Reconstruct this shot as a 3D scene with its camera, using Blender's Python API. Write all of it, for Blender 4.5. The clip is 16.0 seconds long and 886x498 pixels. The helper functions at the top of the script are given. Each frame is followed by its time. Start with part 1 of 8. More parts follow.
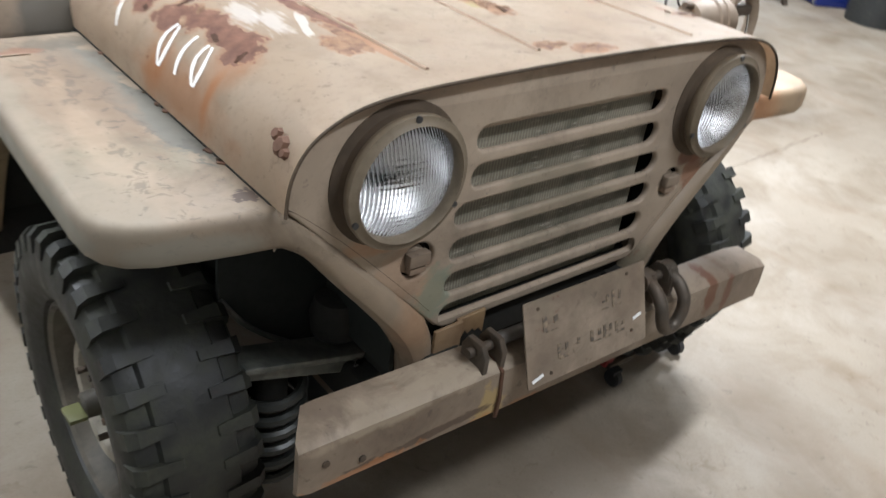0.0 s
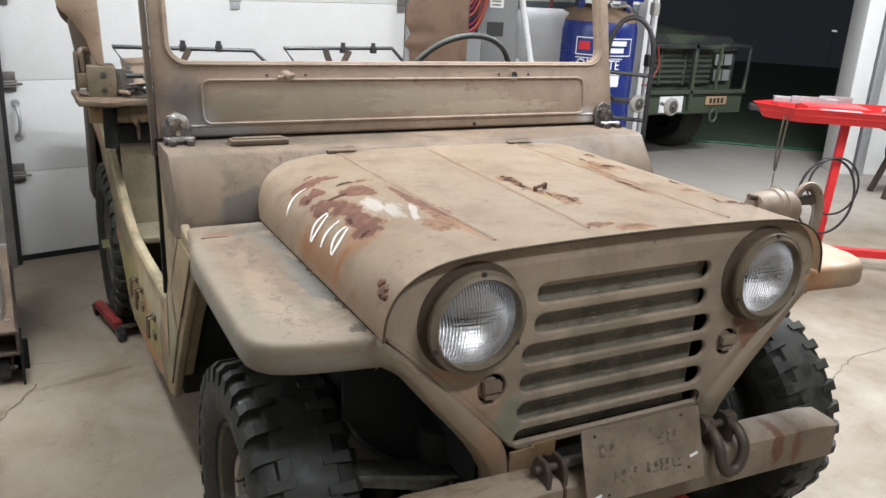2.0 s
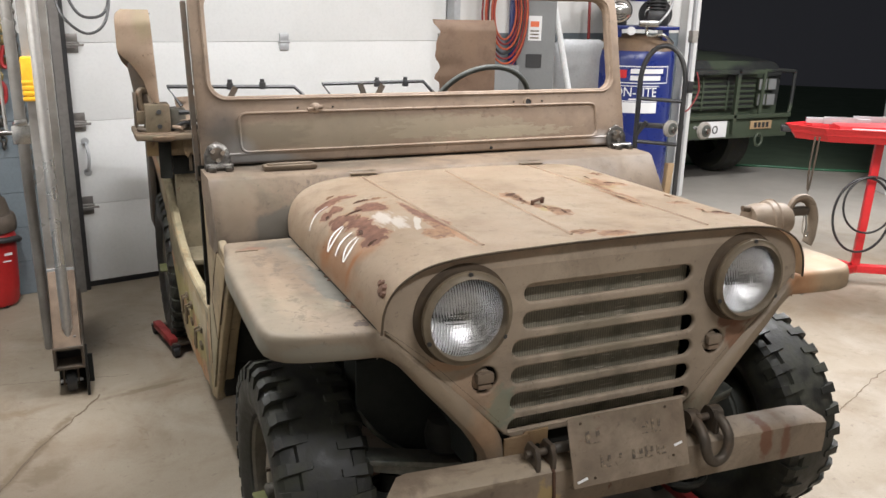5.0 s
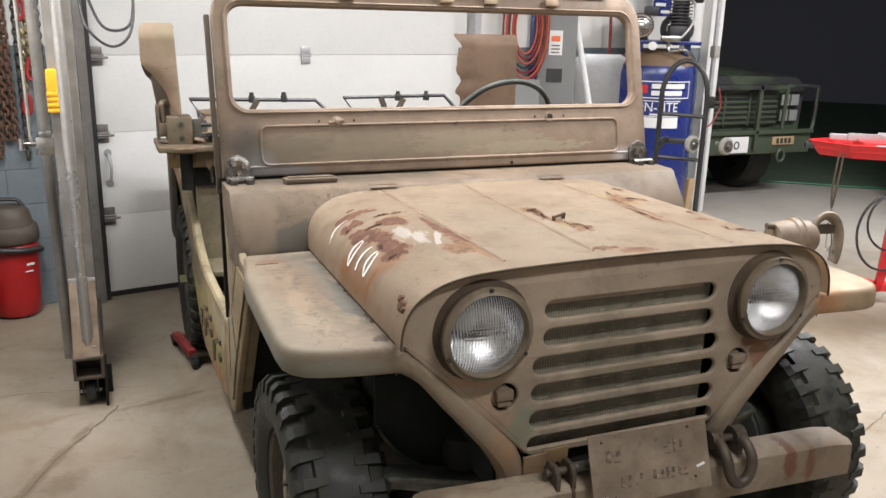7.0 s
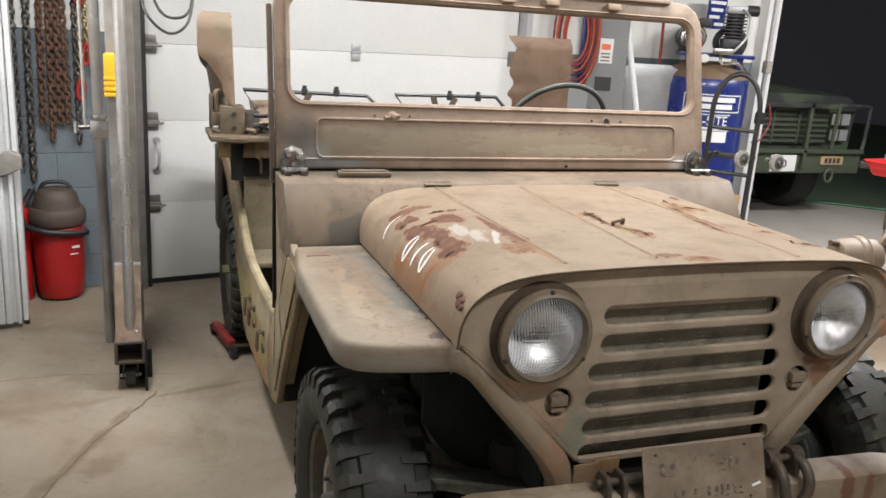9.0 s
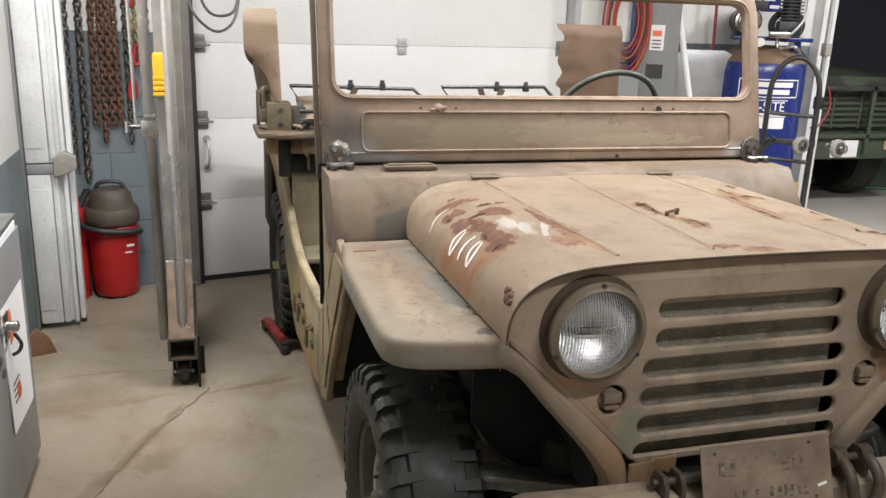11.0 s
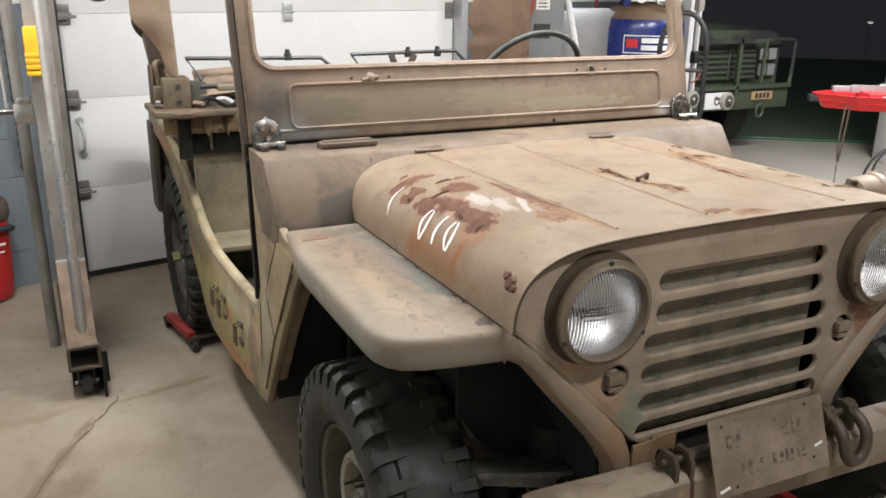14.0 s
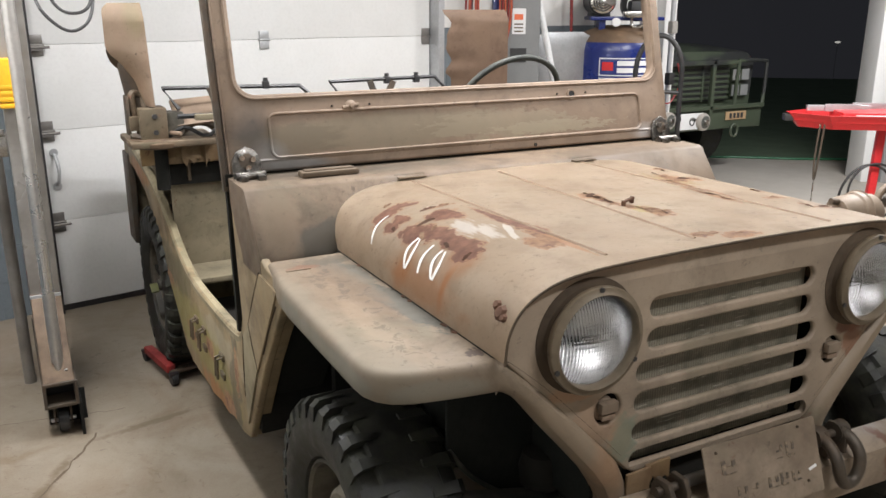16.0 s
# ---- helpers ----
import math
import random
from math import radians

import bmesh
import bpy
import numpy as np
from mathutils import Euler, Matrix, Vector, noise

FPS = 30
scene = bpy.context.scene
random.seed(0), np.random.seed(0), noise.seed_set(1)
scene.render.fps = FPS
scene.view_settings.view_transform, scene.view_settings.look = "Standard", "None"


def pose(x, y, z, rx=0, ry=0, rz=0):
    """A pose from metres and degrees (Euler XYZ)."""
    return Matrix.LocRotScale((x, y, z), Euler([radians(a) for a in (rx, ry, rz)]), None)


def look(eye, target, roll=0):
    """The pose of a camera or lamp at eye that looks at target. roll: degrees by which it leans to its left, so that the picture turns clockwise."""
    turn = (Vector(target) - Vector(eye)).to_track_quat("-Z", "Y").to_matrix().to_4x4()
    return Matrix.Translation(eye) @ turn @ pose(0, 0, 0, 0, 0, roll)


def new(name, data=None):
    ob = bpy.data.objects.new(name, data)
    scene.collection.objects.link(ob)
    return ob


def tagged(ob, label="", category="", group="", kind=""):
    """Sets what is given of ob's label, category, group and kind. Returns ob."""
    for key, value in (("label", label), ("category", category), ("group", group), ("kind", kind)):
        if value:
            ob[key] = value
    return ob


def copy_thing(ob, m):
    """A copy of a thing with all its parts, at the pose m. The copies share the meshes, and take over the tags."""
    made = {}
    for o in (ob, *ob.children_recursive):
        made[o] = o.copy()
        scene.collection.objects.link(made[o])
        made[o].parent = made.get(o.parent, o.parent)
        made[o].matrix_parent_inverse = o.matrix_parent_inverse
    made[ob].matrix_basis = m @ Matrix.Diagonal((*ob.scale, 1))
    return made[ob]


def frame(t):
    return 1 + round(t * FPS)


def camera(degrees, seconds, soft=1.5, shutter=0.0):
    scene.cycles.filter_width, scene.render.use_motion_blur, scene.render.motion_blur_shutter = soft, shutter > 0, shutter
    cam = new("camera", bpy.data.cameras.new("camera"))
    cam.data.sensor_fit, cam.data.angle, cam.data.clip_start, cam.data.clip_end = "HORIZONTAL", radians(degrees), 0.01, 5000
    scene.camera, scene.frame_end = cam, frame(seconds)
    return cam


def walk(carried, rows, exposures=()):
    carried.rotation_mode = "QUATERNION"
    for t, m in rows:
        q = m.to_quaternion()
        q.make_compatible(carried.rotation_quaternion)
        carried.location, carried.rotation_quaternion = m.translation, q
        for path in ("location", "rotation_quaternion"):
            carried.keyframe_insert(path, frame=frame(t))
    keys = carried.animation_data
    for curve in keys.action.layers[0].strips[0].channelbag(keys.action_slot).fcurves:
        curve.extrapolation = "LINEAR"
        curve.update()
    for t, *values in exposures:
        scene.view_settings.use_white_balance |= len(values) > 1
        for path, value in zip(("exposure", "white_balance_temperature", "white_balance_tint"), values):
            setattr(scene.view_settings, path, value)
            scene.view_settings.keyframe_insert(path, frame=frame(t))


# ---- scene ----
cam = camera(56.0, 16.0, shutter=0.5)
PATH = [
    (0, (-1.107, -0.884, 1.562), (0.059, 0.371, 0.53), 8.4),
    (0.5, (-1.143, -1.118, 1.597), (-0.08, 0.32, 0.7), 9.3),
    (1, (-1.136, -1.238, 1.625), (-0.19, 0.32, 0.802), 7.2),
    (1.5, (-1.16, -1.289, 1.654), (-0.236, 0.349, 0.974), 4.8),
    (2, (-1.196, -1.325, 1.657), (-0.29, 0.342, 1.023), 3.4),
    (2.5, (-1.232, -1.375, 1.635), (-0.351, 0.312, 1.02), 3.7),
    (3, (-1.204, -1.485, 1.645), (-0.378, 0.232, 1.035), 4.0),
    (3.2, (-1.194, -1.503, 1.653), (-0.413, 0.235, 1.046), 3.9),
    (5.5, (-1.155, -1.598, 1.673), (-0.377, 0.158, 1.117), 1.0),
    (6, (-1.152, -1.598, 1.677), (-0.383, 0.164, 1.128), 0.9),
    (6.5, (-1.15, -1.585, 1.671), (-0.394, 0.186, 1.131), 1.0),
    (7, (-1.158, -1.577, 1.671), (-0.419, 0.203, 1.136), 1.5),
    (7.5, (-1.168, -1.561, 1.662), (-0.442, 0.227, 1.134), 2.1),
    (8, (-1.182, -1.544, 1.655), (-0.469, 0.251, 1.134), 3.0),
    (8.5, (-1.196, -1.538, 1.65), (-0.501, 0.264, 1.132), 3.5),
    (9, (-1.21, -1.527, 1.641), (-0.537, 0.282, 1.116), 3.8),
    (9.5, (-1.215, -1.507, 1.632), (-0.617, 0.318, 1.076), 3.5),
    (9.7, (-1.212, -1.5, 1.634), (-0.63, 0.33, 1.074), 3.4),
    (11.8, (-1.183, -1.48, 1.617), (-0.633, 0.366, 1.08), 1.6),
    (12, (-1.188, -1.471, 1.608), (-0.643, 0.371, 1.055), 1.6),
    (12.5, (-1.227, -1.411, 1.578), (-0.697, 0.4, 0.918), 1.3),
    (13, (-1.311, -1.306, 1.579), (-0.584, 0.427, 0.895), 1.5),
    (13.5, (-1.362, -1.254, 1.59), (-0.539, 0.439, 0.915), 2.1),
    (14, (-1.357, -1.236, 1.612), (-0.509, 0.468, 0.998), 0.9),
    (14.5, (-1.342, -1.237, 1.623), (-0.452, 0.453, 1.03), 0.4),
    (15, (-1.341, -1.242, 1.629), (-0.442, 0.447, 1.046), -0.2),
    (15.5, (-1.35, -1.237, 1.628), (-0.446, 0.455, 1.064), -0.4),
    (16, (-1.359, -1.201, 1.615), (-0.458, 0.494, 1.055), 0.2),
]
walk(cam, [(t, look(eye, target, roll)) for t, eye, target, roll in PATH], [(0, 0.30, 5980, 8), (0.5, 0.42, 5880, 7), (1.0, 0.42, 5820, 6.5), (1.7, 0.15, 6050, 8), (2.1, 0.03, 6180, 8), (3.2, 0.08, 6300, 9), (5.5, 0.07, 6530, 10), (11.8, 0.08, 6560, 10), (12.5, 0.25, 6700, 10), (13.0, 0.45, 6640, 10), (13.5, 0.50, 6520, 10), (13.9, 0.19, 6520, 10), (14.2, 0.09, 6520, 10), (16, 0.07, 6500, 10)])

# ---------------------------------------------------------------- world, sun, lights
world = bpy.data.worlds.new("night_sky")
scene.world = world
world.use_nodes = True
wn = world.node_tree.nodes
wn["Background"].inputs[0].default_value = (0.028, 0.031, 0.033, 1)
wn["Background"].inputs[1].default_value = 1.0


def area_lamp(name, x, y, z, sx, sy, power, colour=(0.985, 0.985, 1.0), turn=0.0):
    lamp = bpy.data.lights.new(name, "AREA")
    lamp.shape, lamp.size, lamp.size_y, lamp.energy, lamp.color = "RECTANGLE", sx, sy, power, colour
    ob = new(name, lamp)
    ob.matrix_world = pose(x, y, z, 0, 0, turn)
    return ob


WALL_TURN = 10.5
# out of view; the last one is fill added for bounce off walls
LIGHTS = [(2.1, 0.7, 2.93, 116, 10.5), (0.3, 1.25, 2.93, 68, 10.5), (-1.50, 1.6, 2.93, 58, 97.0), (4.6, 2.4, 2.93, 112, 10.5), (0.1, -1.35, 2.93, 43, 10.5)]
# the fourth is set by the bay to brighten the truck
for lx, ly, lz, lw, lt in LIGHTS:
    area_lamp("tube_and_fill_light", lx, ly, lz - 0.075, 1.2, 0.16, lw, turn=lt)

# ---------------------------------------------------------------- materials


def mat(name):
    m = bpy.data.materials.new(name)
    m.use_nodes = True
    nt = m.node_tree
    b = nt.nodes["Principled BSDF"]
    return m, nt, b


def link(nt, a, b):
    nt.links.new(a, b)


def coords(nt, scale=(1, 1, 1), loc=(0, 0, 0), rot=(0, 0, 0)):
    tc = nt.nodes.new("ShaderNodeNewGeometry")
    mp = nt.nodes.new("ShaderNodeMapping")
    mp.inputs["Scale"].default_value, mp.inputs["Location"].default_value, mp.inputs["Rotation"].default_value = scale, loc, rot
    link(nt, tc.outputs["Position"], mp.inputs["Vector"])
    return mp.outputs[0]


def noise_tex(nt, vec, scale, detail=4.0, rough=0.55, distort=0.0):
    n = nt.nodes.new("ShaderNodeTexNoise")
    n.inputs["Scale"].default_value, n.inputs["Detail"].default_value = scale, detail
    n.inputs["Roughness"].default_value, n.inputs["Distortion"].default_value = rough, distort
    link(nt, vec, n.inputs["Vector"])
    return n.outputs["Fac"]


def ramp(nt, val, lo, hi, a=0.0, b=1.0):
    r = nt.nodes.new("ShaderNodeMapRange")
    r.inputs[1].default_value, r.inputs[2].default_value, r.inputs[3].default_value, r.inputs[4].default_value = lo, hi, a, b
    r.clamp = True
    link(nt, val, r.inputs[0])
    return r.outputs[0]


def math_node(nt, op, a, b=None):
    n = nt.nodes.new("ShaderNodeMath")
    n.operation = op
    for i, v in enumerate((a, b)):
        if v is None:
            continue
        if isinstance(v, (int, float)):
            n.inputs[i].default_value = v
        else:
            link(nt, v, n.inputs[i])
    return n.outputs[0]


def mix(nt, fac, a, b):
    n = nt.nodes.new("ShaderNodeMix")
    n.data_type = "RGBA"
    for sock, v in ((n.inputs[0], fac), (n.inputs[6], a), (n.inputs[7], b)):
        if isinstance(v, (int, float)):
            sock.default_value = v
        elif isinstance(v, tuple):
            sock.default_value = (*v, 1)
        else:
            link(nt, v, sock)
    return n.outputs[2]


def bump(nt, b, height, strength=0.2, dist=0.005):
    n = nt.nodes.new("ShaderNodeBump")
    n.inputs["Strength"].default_value, n.inputs["Distance"].default_value = strength, dist
    link(nt, height, n.inputs["Height"])
    link(nt, n.outputs[0], b.inputs["Normal"])


def surface(name, colour, other=None, rough=0.6, metal=0.0, scale=6.0, fine=60.0, amount=0.5, relief=0.1, spread=0.12, coat=0.0, vary=False):
    """A worn surface: two tones mixed at two scales, with fine relief."""
    m, nt, b = mat(name)
    other = other or tuple(c * 0.75 for c in colour)
    vec = coords(nt)
    n1, n2 = noise_tex(nt, vec, scale, 5.0), noise_tex(nt, vec, fine, 3.0)
    f = math_node(nt, "MULTIPLY", ramp(nt, n1, 0.40, 0.66), amount)
    c = mix(nt, f, colour, other)
    c = mix(nt, math_node(nt, "MULTIPLY", ramp(nt, n2, 0.45, 0.75), spread * 3), c, tuple(x * 0.6 for x in colour))
    if vary:
        oi = nt.nodes.new("ShaderNodeObjectInfo")
        c = mix(nt, ramp(nt, oi.outputs["Random"], 0, 1, 0, 0.25), c, tuple(x * 0.6 for x in other))
    link(nt, c, b.inputs["Base Color"])
    link(nt, ramp(nt, n1, 0.3, 0.7, max(0.05, rough - spread), min(1, rough + spread)), b.inputs["Roughness"])
    b.inputs["Metallic"].default_value = metal
    b.inputs["Coat Weight"].default_value = coat
    if relief:
        bump(nt, b, n2, relief)
    return m


TAN = (0.36, 0.265, 0.185)
TAN_DARK = (0.26, 0.185, 0.125)
OLIVE = (0.085, 0.09, 0.055)
RUST = (0.13, 0.055, 0.03)


def ellipsoid(nt, x, y, z, rx, ry, rz, turn=0.0):
    """Falls from 1 at a place to 0.5 on an ellipsoid round it."""
    tc = nt.nodes.new("ShaderNodeNewGeometry")
    sub = nt.nodes.new("ShaderNodeVectorMath")
    sub.operation = "SUBTRACT"
    sub.inputs[1].default_value = (x, y, z)
    link(nt, tc.outputs["Position"], sub.inputs[0])
    mp = nt.nodes.new("ShaderNodeMapping")
    mp.vector_type = "TEXTURE"
    mp.inputs["Scale"].default_value, mp.inputs["Rotation"].default_value = (rx, ry, rz), (0, 0, radians(turn))
    link(nt, sub.outputs[0], mp.inputs["Vector"])
    ln = nt.nodes.new("ShaderNodeVectorMath")
    ln.operation = "LENGTH"
    link(nt, mp.outputs[0], ln.inputs[0])
    return math_node(nt, "SUBTRACT", 1.0, math_node(nt, "MULTIPLY", ln.outputs["Value"], 0.5))


def ragged(nt, d, warp, scale, stretch=(1, 1, 1)):
    """Break the outline of a patch with noise at two scales."""
    n = noise_tex(nt, coords(nt, stretch), scale, 6.0, 0.65, 0.6)
    return math_node(nt, "ADD", d, math_node(nt, "MULTIPLY", math_node(nt, "SUBTRACT", n, 0.5), warp))


def flaked(nt, d, amount, scale):
    """Step the outline of a patch along angular flakes of paint."""
    cell = nt.nodes.new("ShaderNodeTexVoronoi")
    cell.inputs["Scale"].default_value = scale
    link(nt, coords(nt, (1, 0.7, 1)), cell.inputs["Vector"])
    return math_node(nt, "ADD", d, math_node(nt, "MULTIPLY", math_node(nt, "SUBTRACT", ramp(nt, cell.outputs["Color"], 0.2, 0.8), 0.5), amount))


def blotch(nt, x, y, z, rx, ry, rz, warp=0.9, turn=0.0, scale=9.0, edge=(0.45, 0.62), stretch=(1, 1, 1)):
    """A ragged patch of colour around a place."""
    return ramp(nt, ragged(nt, ellipsoid(nt, x, y, z, rx, ry, rz, turn), warp, scale, stretch), edge[0], edge[1])


def rust_layer(nt, c, spots, warp=0.95, scale=22.0, stretch=(1, 1, 1), halo=0.55, pale=False):
    """Bare rusted metal in torn, joined patches, with a thin orange bleed round them."""
    d = None
    for args in spots:
        e = ellipsoid(nt, *args)
        d = e if d is None else math_node(nt, "MAXIMUM", d, e)
    s = flaked(nt, ragged(nt, d, warp, scale, stretch), 0.20, 70.0)
    tone = noise_tex(nt, coords(nt), 34, 6, 0.7)
    bare = mix(nt, ramp(nt, tone, 0.35, 0.65), (0.155, 0.072, 0.05), (0.42, 0.25, 0.14) if pale else (0.30, 0.15, 0.10))
    c = mix(nt, math_node(nt, "MULTIPLY", ramp(nt, s, 0.34, 0.50), halo), c, (0.40, 0.20, 0.10))
    return mix(nt, math_node(nt, "MULTIPLY", ramp(nt, s, 0.495, 0.515), 0.97), c, bare)


def paint(name, base=TAN, second=TAN_DARK, olive=0.25, rust=0.15, extra=(), dust=0.25, rough=0.58, rusted=(), fine_rust=(), dirt=0.42):
    """Old brushed military paint over olive and bare metal."""
    m, nt, b = mat(name)
    vec = coords(nt)
    big, mid, small = noise_tex(nt, vec, 2.6, 4), noise_tex(nt, vec, 11, 6, 0.62), noise_tex(nt, vec, 90, 3)
    c = mix(nt, ramp(nt, big, 0.40, 0.62), base, second)
    # faded, dusty film
    c = mix(nt, math_node(nt, "MULTIPLY", ramp(nt, noise_tex(nt, coords(nt, (1, 1, 1), (3, 1, 2)), 4.2, 5), 0.45, 0.7), dust), c, (0.50, 0.42, 0.32))
    og = noise_tex(nt, coords(nt, (1, 1, 1), (7, 2, 5)), 3.4, 7, 0.62, 0.4)
    c = mix(nt, math_node(nt, "MULTIPLY", ramp(nt, og, 0.60 - 0.1 * olive, 0.70 - 0.1 * olive), olive), c, OLIVE)
    rs = noise_tex(nt, coords(nt, (1, 1, 1), (4, 4, 9)), 15, 7, 0.68, 0.5)
    c = mix(nt, math_node(nt, "MULTIPLY", ramp(nt, rs, 0.665 - 0.05 * rust, 0.70), min(1, rust * 3)), c, RUST)
    c = mix(nt, math_node(nt, "MULTIPLY", ramp(nt, small, 0.55, 0.8), 0.35), c, tuple(x * 0.55 for x in base))
    speck = noise_tex(nt, coords(nt, (1, 1, 1), (11, 3, 6)), 38, 6, 0.7, 0.3)
    c = mix(nt, math_node(nt, "MULTIPLY", ramp(nt, speck, 0.60, 0.68), 0.55), c, tuple(x * 0.42 for x in second))
    c = mix(nt, math_node(nt, "MULTIPLY", ramp(nt, mid, 0.52, 0.70), 0.40), c, tuple(x * 0.72 for x in second))
    grime = noise_tex(nt, coords(nt, (1, 1, 1), (6, 12, 3)), 5.5, 9, 0.72, 0.8)
    c = mix(nt, math_node(nt, "MULTIPLY", ramp(nt, grime, 0.50, 0.66), dirt), c, tuple(x * 0.5 for x in second))
    nick = noise_tex(nt, coords(nt, (1, 1, 1), (1, 15, 8)), 60, 4, 0.6, 0.2)
    c = mix(nt, math_node(nt, "MULTIPLY", ramp(nt, nick, 0.70, 0.74), 0.7), c, (0.05, 0.035, 0.025))
    rgh = ramp(nt, mid, 0.3, 0.7, rough - 0.1, min(1, rough + 0.15))
    for mask, colour in extra_masks(nt, extra):
        c = mix(nt, mask, c, colour)
    if rusted:
        c = rust_layer(nt, c, rusted)
    if fine_rust:
        c = rust_layer(nt, c, fine_rust, 1.25, 26.0, (1.5, 0.7, 1), 0.8, True)
    link(nt, c, b.inputs["Base Color"])
    link(nt, rgh, b.inputs["Roughness"])
    b.inputs["Specular IOR Level"].default_value = 0.4
    bump(nt, b, mid, 0.12, 0.004)
    return m


def extra_masks(nt, extra):
    for colour, strength, args, kw in extra:
        yield math_node(nt, "MULTIPLY", blotch(nt, *args, **kw), strength), colour


M = {}
ORANGE = (0.42, 0.17, 0.055)
M["tan"] = paint("tan_paint", olive=0.35, rust=0.2)
WHITE = (0.80, 0.78, 0.74)
HOOD_MARKS = [
    (ORANGE, 0.50, (-0.59, 0.32, 1.03, 0.04, 0.16, 0.05), dict(scale=7, edge=(0.35, 0.8))),
    (ORANGE, 0.75, (-0.585, 0.248, 1.05, 0.035, 0.014, 0.065), dict(scale=9, warp=0.5, edge=(0.35, 0.8))),
    (ORANGE, 0.6, (-0.592, 0.44, 1.05, 0.03, 0.04, 0.06), dict(scale=9, edge=(0.35, 0.8))),
    (ORANGE, 0.45, (-0.55, 0.24, 1.09, 0.04, 0.05, 0.05), dict(scale=9, edge=(0.3, 0.8))),
    (WHITE, 0.5, (-0.452, 0.395, 1.13, 0.027, 0.065, 0.04), dict(scale=6, warp=1.7, turn=-8, stretch=(7, 1.2, 4), edge=(0.48, 0.72))),
    (WHITE, 0.5, (-0.432, 0.320, 1.135, 0.022, 0.060, 0.04), dict(scale=7, warp=1.7, turn=-14, stretch=(7, 1.2, 4), edge=(0.48, 0.72))),
    (WHITE, 0.6, (-0.394, 0.300, 1.14, 0.009, 0.075, 0.04), dict(scale=6, warp=1.0, turn=-20, stretch=(9, 2, 4), edge=(0.5, 0.6))),
    (ORANGE, 0.4, (-0.395, 0.18, 1.14, 0.022, 0.04, 0.03), dict(scale=16, warp=0.9)),
    (ORANGE, 0.55, (-0.352, 0.16, 1.145, 0.010, 0.10, 0.03), dict(scale=14, warp=0.8)),
    (ORANGE, 0.5, (0.385, 0.555, 1.137, 0.04, 0.028, 0.03), dict(scale=17, warp=1.0, turn=-18)),
    ((0.36, 0.26, 0.13), 0.7, (0.31, 0.56, 1.145, 0.05, 0.10, 0.03), dict(scale=18, warp=1.5)),
    (ORANGE, 0.8, (0.005, 0.012, 1.15, 0.045, 0.022, 0.03), dict(scale=17, warp=1.0)),
    ((0.40, 0.33, 0.12), 0.6, (-0.01, 0.29, 1.147, 0.03, 0.05, 0.03), dict(scale=22, warp=1.4)),
]
HOOD_RUST = [(-0.530, 0.672, 1.105, 0.034, 0.029, 0.04), (-0.492, 0.684, 1.120, 0.037, 0.022, 0.04), (-0.460, 0.672, 1.127, 0.024, 0.012, 0.04), (-0.546, 0.592, 1.096, 0.016, 0.027, 0.04), (-0.522, 0.602, 1.110, 0.024, 0.034, 0.04),
             (-0.538, 0.492, 1.100, 0.024, 0.046, 0.04), (-0.520, 0.452, 1.112, 0.027, 0.055, 0.04), (-0.504, 0.405, 1.120, 0.027, 0.055, 0.04), (-0.510, 0.340, 1.118, 0.028, 0.061, 0.04), (-0.506, 0.288, 1.120, 0.030, 0.046, 0.04),
             (-0.530, 0.260, 1.108, 0.024, 0.034, 0.04), (-0.462, 0.516, 1.128, 0.022, 0.027, 0.04), (-0.436, 0.542, 1.132, 0.034, 0.027, 0.04), (-0.424, 0.502, 1.134, 0.022, 0.037, 0.04),
             (-0.361, 0.470, 1.140, 0.008, 0.066, 0.03), (-0.362, 0.390, 1.140, 0.014, 0.053, 0.03), (-0.348, 0.335, 1.140, 0.019, 0.050, 0.03), (-0.343, 0.280, 1.140, 0.017, 0.046, 0.03)]
HOOD_CHIPS = [(-0.395, 0.18, 1.14, 0.022, 0.040, 0.03), (-0.365, 0.22, 1.14, 0.012, 0.07, 0.03), (-0.034, 0.478, 1.145, 0.024, 0.034, 0.03), (-0.038, 0.41, 1.145, 0.012, 0.055, 0.03),
              (-0.030, 0.34, 1.145, 0.012, 0.03, 0.03), (-0.005, 0.26, 1.147, 0.024, 0.045, 0.03), (-0.066, 0.052, 1.15, 0.034, 0.016, 0.03), (0.006, 0.016, 1.15, 0.042, 0.020, 0.03),
              (0.370, 0.560, 1.137, 0.042, 0.022, 0.03), (0.285, 0.39, 1.142, 0.016, 0.09, 0.03), (0.43, 0.735, 1.13, 0.040, 0.010, 0.03), (0.40, 0.265, 1.14, 0.034, 0.012, 0.03),
              (0.43, 0.135, 1.14, 0.046, 0.012, 0.03), (0.40, 0.18, 1.14, 0.012, 0.014, 0.03), (0.44, 0.36, 1.14, 0.014, 0.024, 0.03), (-0.42, 0.597, 1.135, 0.034, 0.006, 0.03), (0.292, 0.50, 1.142, 0.016, 0.07, 0.03), (0.270, 0.39, 1.142, 0.013, 0.07, 0.03), (0.258, 0.30, 1.142, 0.011, 0.05, 0.03), (0.345, 0.59, 1.14, 0.030, 0.05, 0.03)]
M["hood"] = paint("hood_paint", base=(0.44, 0.336, 0.240), second=(0.385, 0.285, 0.195), olive=0.08, rust=0.05, extra=HOOD_MARKS, dust=0.5, rough=0.50, rusted=HOOD_RUST, fine_rust=HOOD_CHIPS, dirt=0.14)
PALE = (0.185, 0.157, 0.115)
